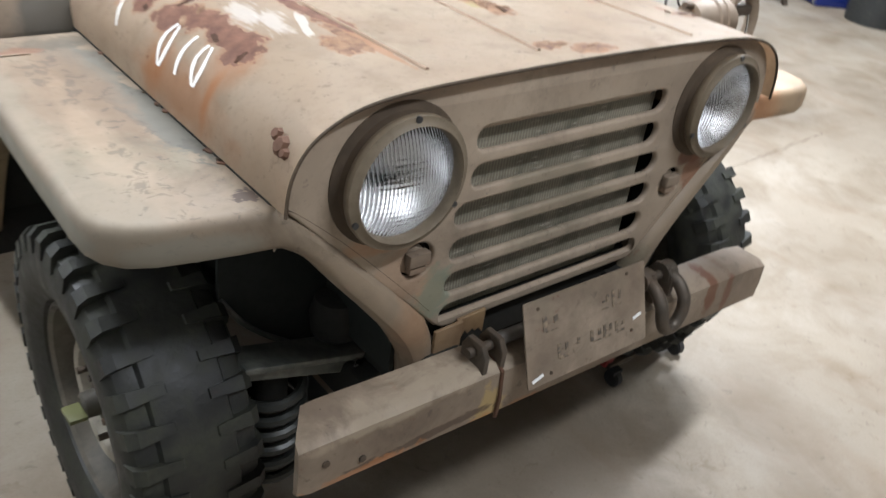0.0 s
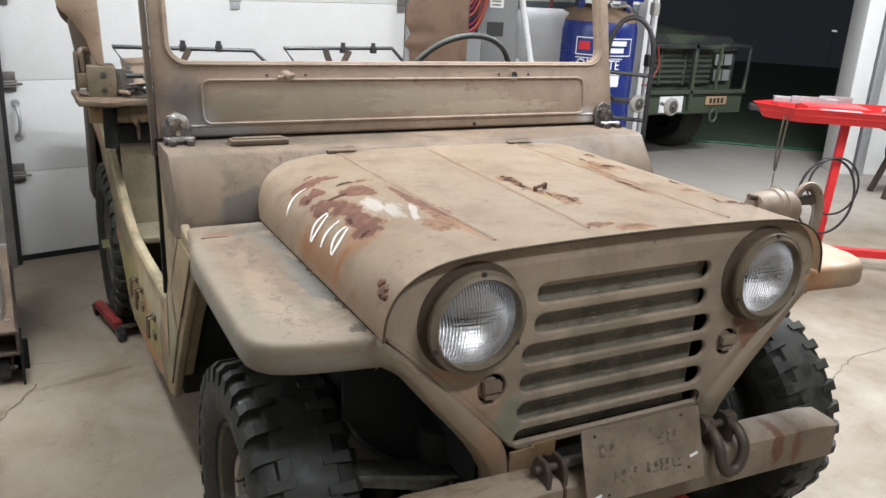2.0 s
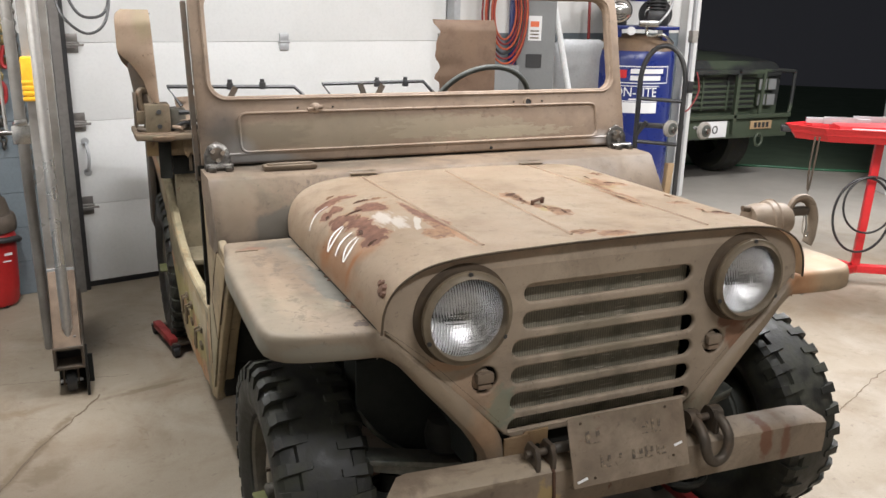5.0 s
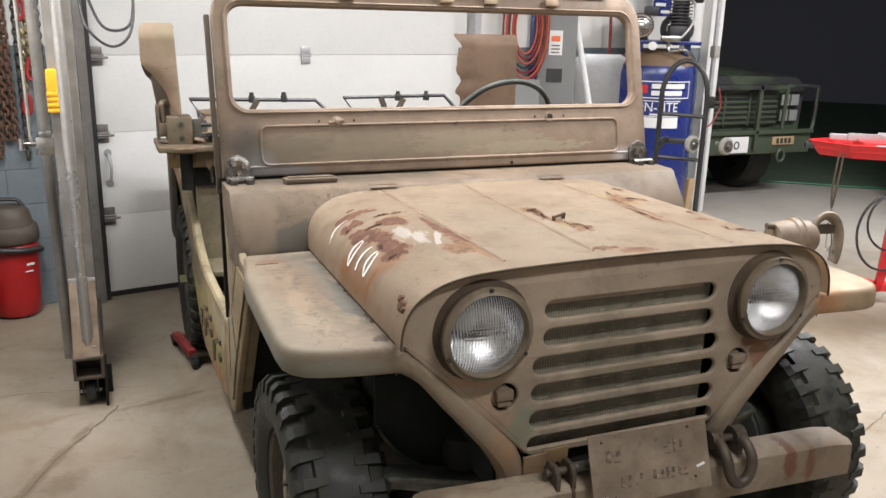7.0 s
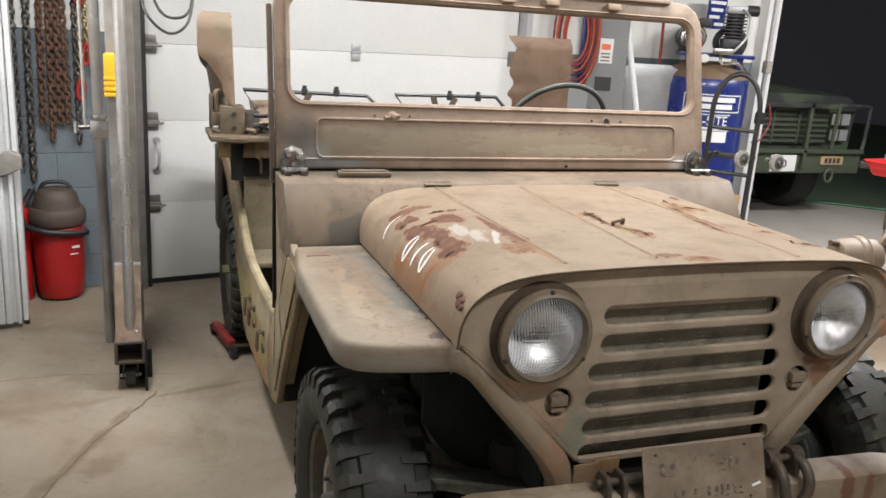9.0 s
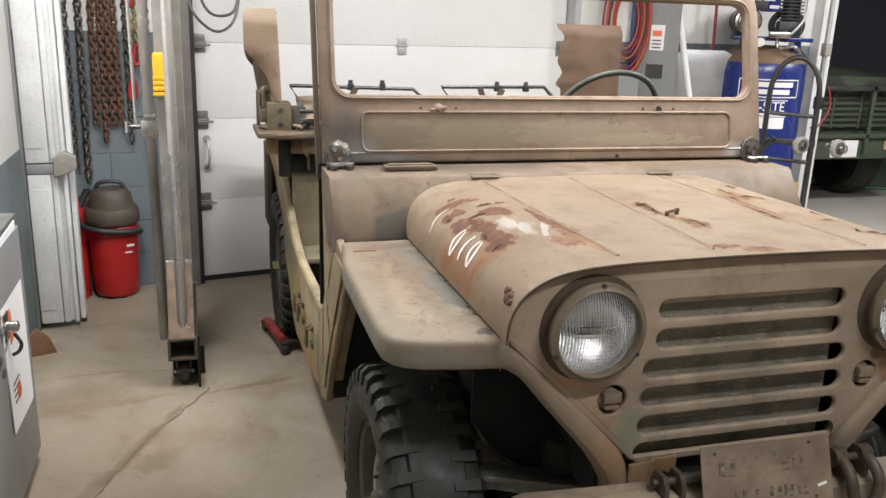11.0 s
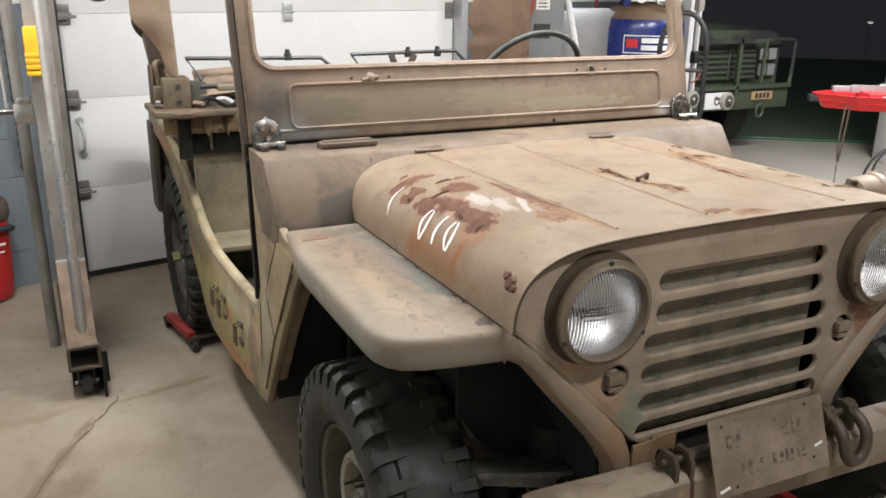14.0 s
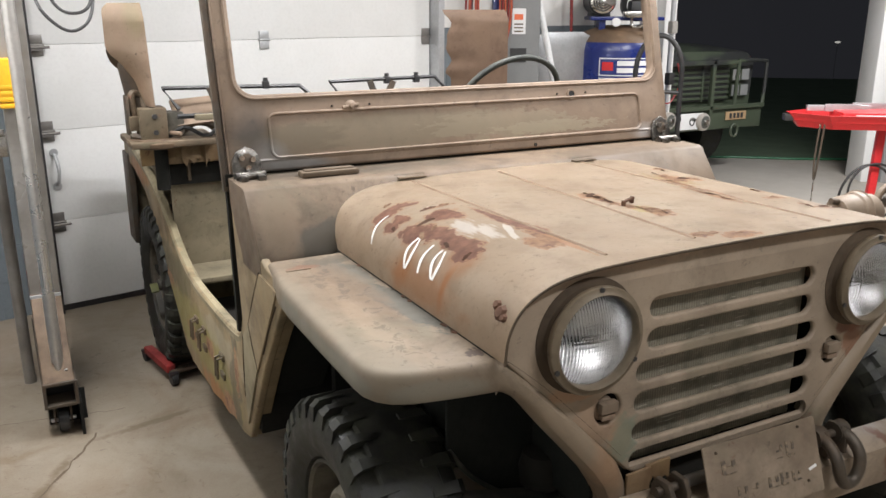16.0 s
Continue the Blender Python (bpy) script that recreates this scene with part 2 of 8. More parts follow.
FENDER_MARKS = [
    (PALE, 0.6, (-0.80, 0.12, 0.97, 0.085, 0.16, 0.10), dict(scale=8, edge=(0.40, 0.68))),
    (PALE, 0.55, (-0.82, 0.45, 0.97, 0.035, 0.30, 0.10), dict(scale=8, edge=(0.40, 0.68))),
    ((0.075, 0.073, 0.062), 0.9, (-0.634, 0.40, 0.985, 0.044, 0.21, 0.05), dict(scale=14, warp=0.9, turn=9, edge=(0.49, 0.54))),
    ((0.10, 0.092, 0.075), 0.9, (-0.66, 0.62, 0.985, 0.06, 0.12, 0.05), dict(scale=14, warp=1.2, edge=(0.48, 0.56))),
    ((0.115, 0.108, 0.088), 0.7, (-0.635, 0.42, 0.985, 0.032, 0.24, 0.05), dict(scale=17, warp=1.6, edge=(0.52, 0.58))),
    ((0.16, 0.112, 0.074), 0.8, (-0.71, 0.50, 0.985, 0.09, 0.32, 0.06), dict(scale=6, warp=1.6, stretch=(2.2, 0.7, 1), edge=(0.50, 0.85))),
    ((0.27, 0.205, 0.14), 0.45, (-0.735, 0.33, 0.985, 0.045, 0.28, 0.05), dict(scale=6, warp=1.4, stretch=(1.8, 0.6, 1), edge=(0.45, 0.8))),
    ((0.07, 0.055, 0.042), 0.5, (-0.70, 0.55, 0.985, 0.13, 0.40, 0.06), dict(scale=34, warp=2.4, edge=(0.98, 1.01))),
    ((0.07, 0.055, 0.042), 0.45, (-0.72, 0.15, 0.97, 0.13, 0.30, 0.08), dict(scale=38, warp=2.4, edge=(1.0, 1.03))),
    ((0.085, 0.072, 0.054), 0.75, (-0.66, 0.745, 0.985, 0.11, 0.035, 0.05), dict(scale=13, warp=1.4)),
    ((0.175, 0.165, 0.132), 0.75, (-0.845, 0.38, 0.945, 0.020, 0.42, 0.030), dict(scale=8, warp=0.7, edge=(0.42, 0.6))),
    ((0.185, 0.17, 0.135), 0.7, (-0.74, 0.0, 0.940, 0.11, 0.05, 0.028), dict(scale=8, warp=0.7, edge=(0.42, 0.6))),
    ((0.055, 0.036, 0.026), 0.95, (-0.624, 0.062, 0.985, 0.024, 0.018, 0.05), dict(scale=45, warp=1.8, edge=(0.5, 0.56))),
    (RUST, 0.6, (-0.74, 0.72, 0.99, 0.05, 0.02, 0.05), dict(scale=24, warp=1.4)),
    ((0.24, 0.185, 0.13), 0.8, (-0.45, 0.0, 0.78, 0.22, 0.04, 0.16), dict(scale=9, edge=(0.4, 0.7))),
    (ORANGE, 0.22, (-0.33, 0.0, 0.70, 0.05, 0.1, 0.08), dict(scale=9, edge=(0.3, 0.8))),
    ((0.24, 0.185, 0.13), 0.8, (0.45, 0.0, 0.78, 0.22, 0.04, 0.16), dict(scale=9, edge=(0.4, 0.7))),
    (ORANGE, 0.5, (0.63, 0.0, 0.96, 0.05, 0.09, 0.06), dict(scale=9, edge=(0.35, 0.7))),
    ((0.40, 0.28, 0.17), 0.6, (0.74, 0.05, 0.96, 0.12, 0.12, 0.06), dict(scale=7, edge=(0.35, 0.7))),
]
M["fender"] = paint("fender_paint", base=(0.225, 0.174, 0.122), second=(0.155, 0.118, 0.082), olive=0.42, rust=0.4, extra=FENDER_MARKS, dust=0.10, dirt=0.62)
GRILLE_MARKS = [
    (RUST, 0.95, (0.40, 0.0, 0.885, 0.07, 0.1, 0.025), dict(scale=18)),
    ((0.20, 0.085, 0.045), 0.75, (0.41, 0.0, 0.84, 0.035, 0.1, 0.05), dict(scale=16, warp=1.3)),
    (ORANGE, 0.35, (-0.41, 0.0, 0.885, 0.08, 0.1, 0.02), dict(scale=18)),
    (ORANGE, 0.25, (-0.30, 0.0, 0.74, 0.03, 0.1, 0.05), dict(scale=14)),
    ((0.16, 0.19, 0.14), 0.7, (-0.29, 0.0, 0.75, 0.04, 0.1, 0.06), dict(scale=22)),
    (ORANGE, 0.15, (-0.37, 0.0, 0.80, 0.09, 0.1, 0.05), dict(scale=12)),
]
M["grille"] = paint("grille_paint", base=(0.315, 0.247, 0.182), second=(0.245, 0.193, 0.143), olive=0.35, rust=0.2, extra=GRILLE_MARKS, dust=0.25)
# grille paint darkened for the shade on the ring's inward faces
M["lampring"] = paint("shaded_lamp_ring_paint", base=(0.165, 0.13, 0.088), second=(0.12, 0.092, 0.06), olive=0.25, rust=0.3, dust=0.05)
M["bumper"] = paint("bumper_paint", base=(0.20, 0.152, 0.11), second=(0.155, 0.115, 0.082), olive=0.25, rust=0.45, dust=0.3, extra=[
    ((0.33, 0.24, 0.10), 0.8, (-0.225, -0.11, 0.555, 0.035, 0.1, 0.045), dict(scale=20, warp=1.5)), ((0.07, 0.045, 0.03), 0.8, (-0.36, -0.11, 0.545, 0.16, 0.1, 0.010), dict(scale=14, warp=1.6, stretch=(1, 1, 3))), (ORANGE, 0.5, (-0.50, -0.11, 0.535, 0.10, 0.1, 0.012), dict(scale=22, warp=1.5)),
    (RUST, 0.9, (0.45, -0.1, 0.57, 0.022, 0.1, 0.06), dict(scale=16, warp=1.2)), (ORANGE, 0.5, (-0.2, -0.1, 0.5, 0.14, 0.1, 0.03), dict(scale=16)),
    (RUST, 0.8, (0.52, -0.1, 0.56, 0.02, 0.1, 0.06), dict(scale=12, warp=1.2)), ((0.40, 0.33, 0.24), 0.5, (-0.45, -0.08, 0.625, 0.25, 0.06, 0.02), dict(scale=9))])
SCREEN_MARKS = [
    ((0.185, 0.155, 0.105), 0.65, (-0.30, 1.15, 1.25, 0.40, 0.3, 0.050), dict(scale=4, warp=0.5, stretch=(1, 1, 4), edge=(0.42, 0.60))),
    ((0.235, 0.195, 0.135), 0.6, (0.10, 1.15, 1.245, 0.26, 0.3, 0.042), dict(scale=5, warp=1.3, stretch=(3, 3, 11), edge=(0.47, 0.52))),
    ((0.27, 0.23, 0.16), 0.65, (0.30, 1.15, 1.225, 0.24, 0.3, 0.020), dict(scale=6, warp=1.5, stretch=(4, 4, 12), edge=(0.50, 0.54))),
    ((0.13, 0.105, 0.07), 0.6, (-0.62, 1.15, 1.24, 0.16, 0.3, 0.05), dict(scale=5, warp=1.0, stretch=(2, 2, 7), edge=(0.45, 0.62))),
    ((0.20, 0.20, 0.197), 0.8, (-0.62, 1.13, 1.172, 0.12, 0.2, 0.020), dict(scale=6, warp=0.5, stretch=(1, 1, 4), edge=(0.35, 0.75))),
    ((0.21, 0.205, 0.20), 0.7, (-0.69, 1.13, 1.20, 0.05, 0.2, 0.04), dict(scale=8, edge=(0.3, 0.8))),
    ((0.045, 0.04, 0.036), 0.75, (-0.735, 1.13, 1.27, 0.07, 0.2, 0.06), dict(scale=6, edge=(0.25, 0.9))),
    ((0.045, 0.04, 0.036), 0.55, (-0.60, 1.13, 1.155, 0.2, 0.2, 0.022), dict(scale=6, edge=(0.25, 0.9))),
    ((0.40, 0.40, 0.40), 0.5, (0.70, 1.13, 1.18, 0.06, 0.2, 0.03), dict(scale=8, edge=(0.3, 0.8)))]
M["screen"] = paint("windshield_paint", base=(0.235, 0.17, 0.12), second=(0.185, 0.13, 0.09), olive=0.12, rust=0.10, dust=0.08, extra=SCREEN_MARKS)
M["bracket"] = paint("bracket_paint", base=(0.135, 0.097, 0.06), second=(0.085, 0.06, 0.038), olive=0.4, rust=0.45, dust=0.1)
M["shield"] = paint("pale_shield_paint", base=(0.44, 0.315, 0.232), second=(0.38, 0.28, 0.20), olive=0.06, rust=0.0, dust=0.4, dirt=0.08, extra=[((0.30, 0.25, 0.15), 0.7, (-0.885, 2.1, 1.57, 0.035, 0.2, 0.07), dict(scale=9, warp=0.5, edge=(0.35, 0.75)))])
M["shieldbrown"] = paint("brown_shield_paint", base=(0.21, 0.135, 0.09), second=(0.17, 0.105, 0.07), olive=0.08, rust=0.1, dust=0.05)
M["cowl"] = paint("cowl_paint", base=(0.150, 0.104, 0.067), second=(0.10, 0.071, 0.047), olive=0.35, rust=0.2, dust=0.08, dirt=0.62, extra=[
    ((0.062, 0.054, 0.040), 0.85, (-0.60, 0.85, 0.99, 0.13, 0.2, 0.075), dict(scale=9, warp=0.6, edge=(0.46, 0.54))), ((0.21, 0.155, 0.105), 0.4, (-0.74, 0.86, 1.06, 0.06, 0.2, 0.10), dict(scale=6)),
    # shadow line below the windshield, painted as a soft dark band
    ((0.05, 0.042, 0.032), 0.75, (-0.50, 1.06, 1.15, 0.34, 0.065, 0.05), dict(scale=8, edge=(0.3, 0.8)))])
M["side"] = paint("side_paint", base=(0.30, 0.226, 0.128), second=(0.205, 0.152, 0.086), olive=0.42, rust=0.6, dust=0.15, dirt=0.7, extra=[
    ((0.30, 0.26, 0.10), 0.75, (-0.8, 1.75, 0.45, 0.2, 0.60, 0.11), dict(scale=7)),
    ((0.36, 0.31, 0.22), 0.6, (-0.8, 1.35, 0.56, 0.2, 0.3, 0.05), dict(scale=9, warp=1.2)),
    ((0.10, 0.09, 0.06), 0.7, (-0.8, 1.20, 0.45, 0.2, 0.06, 0.20), dict(scale=9, warp=1.5)),
    ((0.11, 0.10, 0.06), 0.7, (-0.8, 2.2, 0.60, 0.2, 0.4, 0.08), dict(scale=7, warp=1.3)),
    (ORANGE, 0.6, (-0.8, 1.45, 0.32, 0.2, 0.25, 0.05), dict(scale=16, warp=1.3)),
    (ORANGE, 0.5, (-0.8, 2.85, 0.88, 0.2, 0.3, 0.06), dict(scale=12, warp=1.3))],
    fine_rust=[(-0.8, 1.55, 0.47, 0.1, 0.05, 0.03), (-0.8, 1.85, 0.42, 0.1, 0.06, 0.03), (-0.8, 1.30, 0.36, 0.1, 0.06, 0.03), (-0.8, 2.3, 0.52, 0.1, 0.10, 0.03), (-0.8, 1.18, 0.52, 0.1, 0.02, 0.07)])
M["sill"] = paint("sill_paint", base=(0.29, 0.245, 0.155), second=(0.19, 0.16, 0.096), olive=0.45, rust=0.7, dust=0.2, dirt=0.6)
M["interior"] = paint("interior_paint", base=(0.24, 0.20, 0.13), second=(0.165, 0.14, 0.092), olive=0.42, rust=0.4, dust=0.12, dirt=0.7)
M["greentag"] = surface("grease_green", (0.13, 0.135, 0.05), (0.08, 0.08, 0.035), 0.5)
# near black, so the shade inside the wheel wells is in the colour
M["tower"] = surface("black_tower_and_well_shade", (0.016, 0.018, 0.016), (0.034, 0.034, 0.030), 0.75, scale=9)
M["arm"] = surface("worn_grey_green_steel", (0.07, 0.076, 0.066), (0.24, 0.23, 0.20), 0.45, 0.2, scale=26)
M["rustyellow"] = paint("rusty_yellow_paint", base=(0.25, 0.165, 0.075), second=(0.15, 0.085, 0.04), olive=0.3, rust=0.9, dust=0.2)
# underbody tone, also put where gaps and hollows lie in shade
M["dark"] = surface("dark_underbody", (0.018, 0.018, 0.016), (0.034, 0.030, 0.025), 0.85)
M["spring"] = surface("greasy_black_spring_steel", (0.022, 0.024, 0.021), (0.05, 0.048, 0.042), 0.38, 0.3, scale=20)
M["boot"] = surface("maroon_perished_rubber", (0.055, 0.035, 0.034), (0.03, 0.022, 0.022), 0.6)
M["lampbucket"] = surface("shadow_brown_lamp_bucket", (0.06, 0.045, 0.032), (0.12, 0.088, 0.06), 0.8)
M["grime"] = surface("greasy_suspension_paint", (0.045, 0.05, 0.045), (0.11, 0.11, 0.095), 0.55, scale=14)
M["rubber"] = surface("dusty_tyre_rubber", (0.010, 0.010, 0.0085), (0.036, 0.037, 0.023), 0.62, scale=17, fine=70, amount=0.8, relief=0.22, spread=0.18)
M["discring"] = paint("wheel_disc_paint", base=(0.26, 0.235, 0.19), second=(0.15, 0.135, 0.10), olive=0.4, rust=0.3, dust=0.2)
M["rim"] = paint("rim_paint", base=(0.06, 0.053, 0.04), second=(0.035, 0.032, 0.025), olive=0.5, rust=0.25, dust=0.25)
M["steel"] = surface("mill_steel", (0.27, 0.255, 0.24), (0.12, 0.105, 0.095), 0.40, 0.55, scale=5, fine=40)
M["column"] = surface("dark_streaked_mill_steel", (0.33, 0.31, 0.285), (0.17, 0.15, 0.132), 0.34, 0.25, scale=4, fine=40, amount=0.8)
M["pipe"] = surface("scratched_grey_steel_pipe", (0.64, 0.62, 0.59), (0.32, 0.295, 0.27), 0.32, 0.85, scale=6)
M["clamp"] = surface("worn_plated_clamp", (0.20, 0.19, 0.175), (0.035, 0.03, 0.026), 0.34, 0.9, scale=45, amount=0.9)
M["chrome"] = surface("shiny_plated_steel", (0.62, 0.61, 0.59), (0.4, 0.38, 0.35), 0.22, 1.0, scale=20, relief=0.03)
M["black"] = surface("black_painted_metal", (0.02, 0.02, 0.021), (0.045, 0.042, 0.04), 0.45)
M["rusty"] = surface("rusty_iron", (0.125, 0.062, 0.036), (0.06, 0.036, 0.026), 0.85, 0.2, scale=18, relief=0.3)
M["tanrust"] = surface("dusty_brown_steel", (0.15, 0.10, 0.062), (0.07, 0.046, 0.03), 0.55, 0.2, scale=16, amount=0.8)
M["flake"] = surface("lifted_rusty_paint", (0.32, 0.20, 0.12), (0.15, 0.075, 0.045), 0.8, scale=40, amount=0.9)
M["oldiron"] = surface("dark_old_iron", (0.085, 0.07, 0.055), (0.15, 0.10, 0.065), 0.6, 0.5, scale=16, relief=0.3)
M["polywheel"] = surface("dirty_pale_grey_plastic", (0.33, 0.31, 0.28), (0.22, 0.20, 0.175), 0.5, scale=20)
M["chain"] = surface("dark_chain_steel", (0.10, 0.095, 0.085), (0.17, 0.14, 0.10), 0.5, 0.8, scale=20)
M["brass"] = surface("yellow_zinc_chain", (0.42, 0.33, 0.15), (0.2, 0.16, 0.09), 0.4, 0.9, scale=20)
M["red"] = surface("red_paint", (0.62, 0.025, 0.03), (0.45, 0.02, 0.02), 0.4, scale=4, amount=0.4, coat=0.15)
M["redjack"] = surface("chipped_red_paint", (0.26, 0.022, 0.02), (0.06, 0.012, 0.012), 0.5, scale=16)
M["redplastic"] = surface("red_plastic_drum", (0.42, 0.016, 0.016), (0.32, 0.013, 0.013), 0.38, scale=4, amount=0.4)
M["redhook"] = surface("scuffed_red_hook_paint", (0.33, 0.025, 0.025), (0.18, 0.02, 0.02), 0.4, scale=25)
M["vac"] = surface("dusty_brown_black_plastic", (0.062, 0.046, 0.034), (0.10, 0.078, 0.058), 0.6, scale=8)
M["yellow"] = surface("yellow_plastic", (0.80, 0.42, 0.02), (0.65, 0.33, 0.02), 0.45, scale=12, amount=0.4)
M["blue"] = surface("blue_tank_paint", (0.012, 0.026, 0.17), (0.010, 0.02, 0.12), 0.3, scale=4, coat=0.25)
M["white"] = surface("white_paint", (0.76, 0.76, 0.75), (0.69, 0.69, 0.67), 0.5, scale=3, amount=0.5, spread=0.04)
M["label"] = surface("white_label", (0.78, 0.78, 0.78), (0.72, 0.72, 0.72), 0.5, spread=0.03)
M["galv"] = surface("galvanised_track", (0.52, 0.53, 0.54), (0.40, 0.40, 0.41), 0.45, 0.6, scale=10)
M["alu"] = surface("dull_aluminium", (0.46, 0.47, 0.48), (0.36, 0.37, 0.38), 0.4, 0.7, scale=7)
M["greycab"] = surface("grey_enamel", (0.22, 0.225, 0.225), (0.17, 0.175, 0.175), 0.4, scale=3, amount=0.5, spread=0.06)
M["bench"] = surface("dark_grey_worn_enamel", (0.10, 0.105, 0.10), (0.07, 0.072, 0.07), 0.5, scale=5)
M["whitecab"] = surface("grubby_white_door_paint", (0.74, 0.75, 0.75), (0.60, 0.60, 0.58), 0.5, scale=5, amount=0.6)
M["wood"] = surface("raw_wood", (0.42, 0.29, 0.16), (0.33, 0.21, 0.11), 0.7, scale=9)
M["rawwood"] = surface("dark_wood", (0.20, 0.10, 0.055), (0.13, 0.065, 0.035), 0.6, scale=9)
M["strokes"] = surface("white_brush_paint", (0.78, 0.76, 0.72), (0.6, 0.56, 0.5), 0.6, scale=40)
M["stencil"] = surface("worn_dark_stencil", (0.08, 0.065, 0.05), (0.27, 0.205, 0.14), 0.8, scale=110, amount=1.0)
M["hose"] = surface("orange_air_hose", (0.46, 0.09, 0.035), (0.36, 0.06, 0.03), 0.5)
M["greenhose"] = surface("green_garden_hose", (0.015, 0.12, 0.05), None, 0.5)
M["grass"] = surface("night_grass", (0.105, 0.15, 0.095), (0.08, 0.115, 0.072), 0.95, scale=3, fine=25, relief=0.6)
M["dome"] = surface("brown_dust_on_blue_enamel", (0.17, 0.11, 0.065), (0.09, 0.06, 0.045), 0.6, scale=9)
M["orange"] = surface("orange_print", (0.75, 0.16, 0.06), None, 0.5, spread=0.03)
M["ink"] = surface("black_print", (0.03, 0.03, 0.03), None, 0.6, spread=0.03)
M["seam"] = surface("brown_pressed_seam", (0.25, 0.17, 0.11), (0.17, 0.105, 0.065), 0.7, scale=12)
M["crack"] = surface("dirt_in_crack", (0.125, 0.092, 0.062), (0.19, 0.15, 0.105), 0.9, scale=30)
M["tube"] = None
# gloss cut so the shaded wells, gaps and buckets stay dark
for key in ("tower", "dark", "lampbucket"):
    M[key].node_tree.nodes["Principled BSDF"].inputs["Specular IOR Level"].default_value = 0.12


def special_materials():
    # added glow that lifts the black of the night backdrop; no lamp
    m, nt, b = mat("night_backdrop_glow")
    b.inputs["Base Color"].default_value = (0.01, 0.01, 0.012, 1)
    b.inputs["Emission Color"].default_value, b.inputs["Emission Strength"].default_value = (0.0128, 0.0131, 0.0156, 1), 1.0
    M["nightglow"] = m
    m, nt, b = mat("far_lamp_glow")
    b.inputs["Emission Color"].default_value, b.inputs["Emission Strength"].default_value = (1, 0.97, 0.9, 1), 0.35
    M["farlamp"] = m
    # lamp lens
    m, nt, b = mat("clear_fluted_lens_glass")
    b.inputs["Transmission Weight"].default_value, b.inputs["Roughness"].default_value, b.inputs["IOR"].default_value = 1.0, 0.09, 1.45
    w = nt.nodes.new("ShaderNodeTexWave")
    w.wave_type, w.bands_direction = "BANDS", "X"
    w.inputs["Scale"].default_value, w.inputs["Distortion"].default_value = 52.0, 0.3
    link(nt, coords(nt), w.inputs["Vector"])
    h = nt.nodes.new("ShaderNodeTexWave")
    h.wave_type, h.bands_direction = "BANDS", "Z"
    h.inputs["Scale"].default_value, h.inputs["Distortion"].default_value = 34.0, 0.3
    link(nt, coords(nt), h.inputs["Vector"])
    cell = nt.nodes.new("ShaderNodeTexVoronoi")
    cell.inputs["Scale"].default_value, cell.distance = 30.0, "CHEBYCHEV"
    link(nt, coords(nt, (1, 0.2, 1.4)), cell.inputs["Vector"])
    pick = ramp(nt, cell.outputs["Color"], 0.35, 0.65)
    hh = math_node(nt, "ADD", math_node(nt, "MULTIPLY", w.outputs["Fac"], 0.8), math_node(nt, "MULTIPLY", h.outputs["Fac"], math_node(nt, "MULTIPLY", pick, 0.35)))
    bump(nt, b, hh, 0.7, 0.0022)
    M["lens"] = m
    m, nt, b = mat("silvered_reflector")
    b.inputs["Metallic"].default_value, b.inputs["Roughness"].default_value, b.inputs["Base Color"].default_value = 1.0, 0.34, (0.98, 0.98, 0.99, 1)
    bump(nt, b, noise_tex(nt, coords(nt), 36, 3), 0.35)
    M["mirror"] = m
    m, nt, b = mat("lit_tube")
    b.inputs["Emission Color"].default_value, b.inputs["Emission Strength"].default_value = (1, 0.95, 0.88, 1), 6.0
    M["tube"] = m
    # radiator core: fine upright fins
    m, nt, b = mat("dusty_green_radiator_core")
    w = nt.nodes.new("ShaderNodeTexWave")
    w.bands_direction = "X"
    w.inputs["Scale"].default_value, w.inputs["Distortion"].default_value, w.inputs["Detail Scale"].default_value = 45.0, 1.5, 2.0
    link(nt, coords(nt), w.inputs["Vector"])
    rows = nt.nodes.new("ShaderNodeTexWave")
    rows.bands_direction = "Z"
    rows.inputs["Scale"].default_value, rows.inputs["Distortion"].default_value = 30.0, 2.5
    link(nt, coords(nt), rows.inputs["Vector"])
    blot = noise_tex(nt, coords(nt), 14, 6)
    c = mix(nt, ramp(nt, w.outputs["Fac"], 0.2, 0.9), (0.185, 0.165, 0.122), (0.262, 0.236, 0.178))
    c = mix(nt, math_node(nt, "MULTIPLY", ramp(nt, blot, 0.45, 0.65), 0.7), c, (0.078, 0.072, 0.050))
    c = mix(nt, math_node(nt, "MULTIPLY", ramp(nt, rows.outputs["Fac"], 0.75, 0.95), ramp(nt, noise_tex(nt, coords(nt), 26, 5), 0.55, 0.65)), c, (0.36, 0.33, 0.27))
    link(nt, c, b.inputs["Base Color"])
    b.inputs["Roughness"].default_value = 0.75
    bump(nt, b, w.outputs["Fac"], 0.3, 0.003)
    M["radiator"] = m
    # concrete floor
    m, nt, b = mat("stained_shaded_concrete")
    vec = coords(nt)
    c = mix(nt, ramp(nt, noise_tex(nt, vec, 0.8, 6, 0.6), 0.35, 0.68), (0.350, 0.300, 0.233), (0.237, 0.193, 0.142))
    c = mix(nt, math_node(nt, "MULTIPLY", ramp(nt, noise_tex(nt, vec, 3.1, 7, 0.65, 0.5), 0.47, 0.68), 0.7), c, (0.185, 0.138, 0.086))
    c = mix(nt, math_node(nt, "MULTIPLY", ramp(nt, noise_tex(nt, coords(nt, (1, 1, 1), (5, 3, 0)), 1.7, 5, 0.6, 1.0), 0.52, 0.75), 0.5), c, (0.445, 0.40, 0.338))
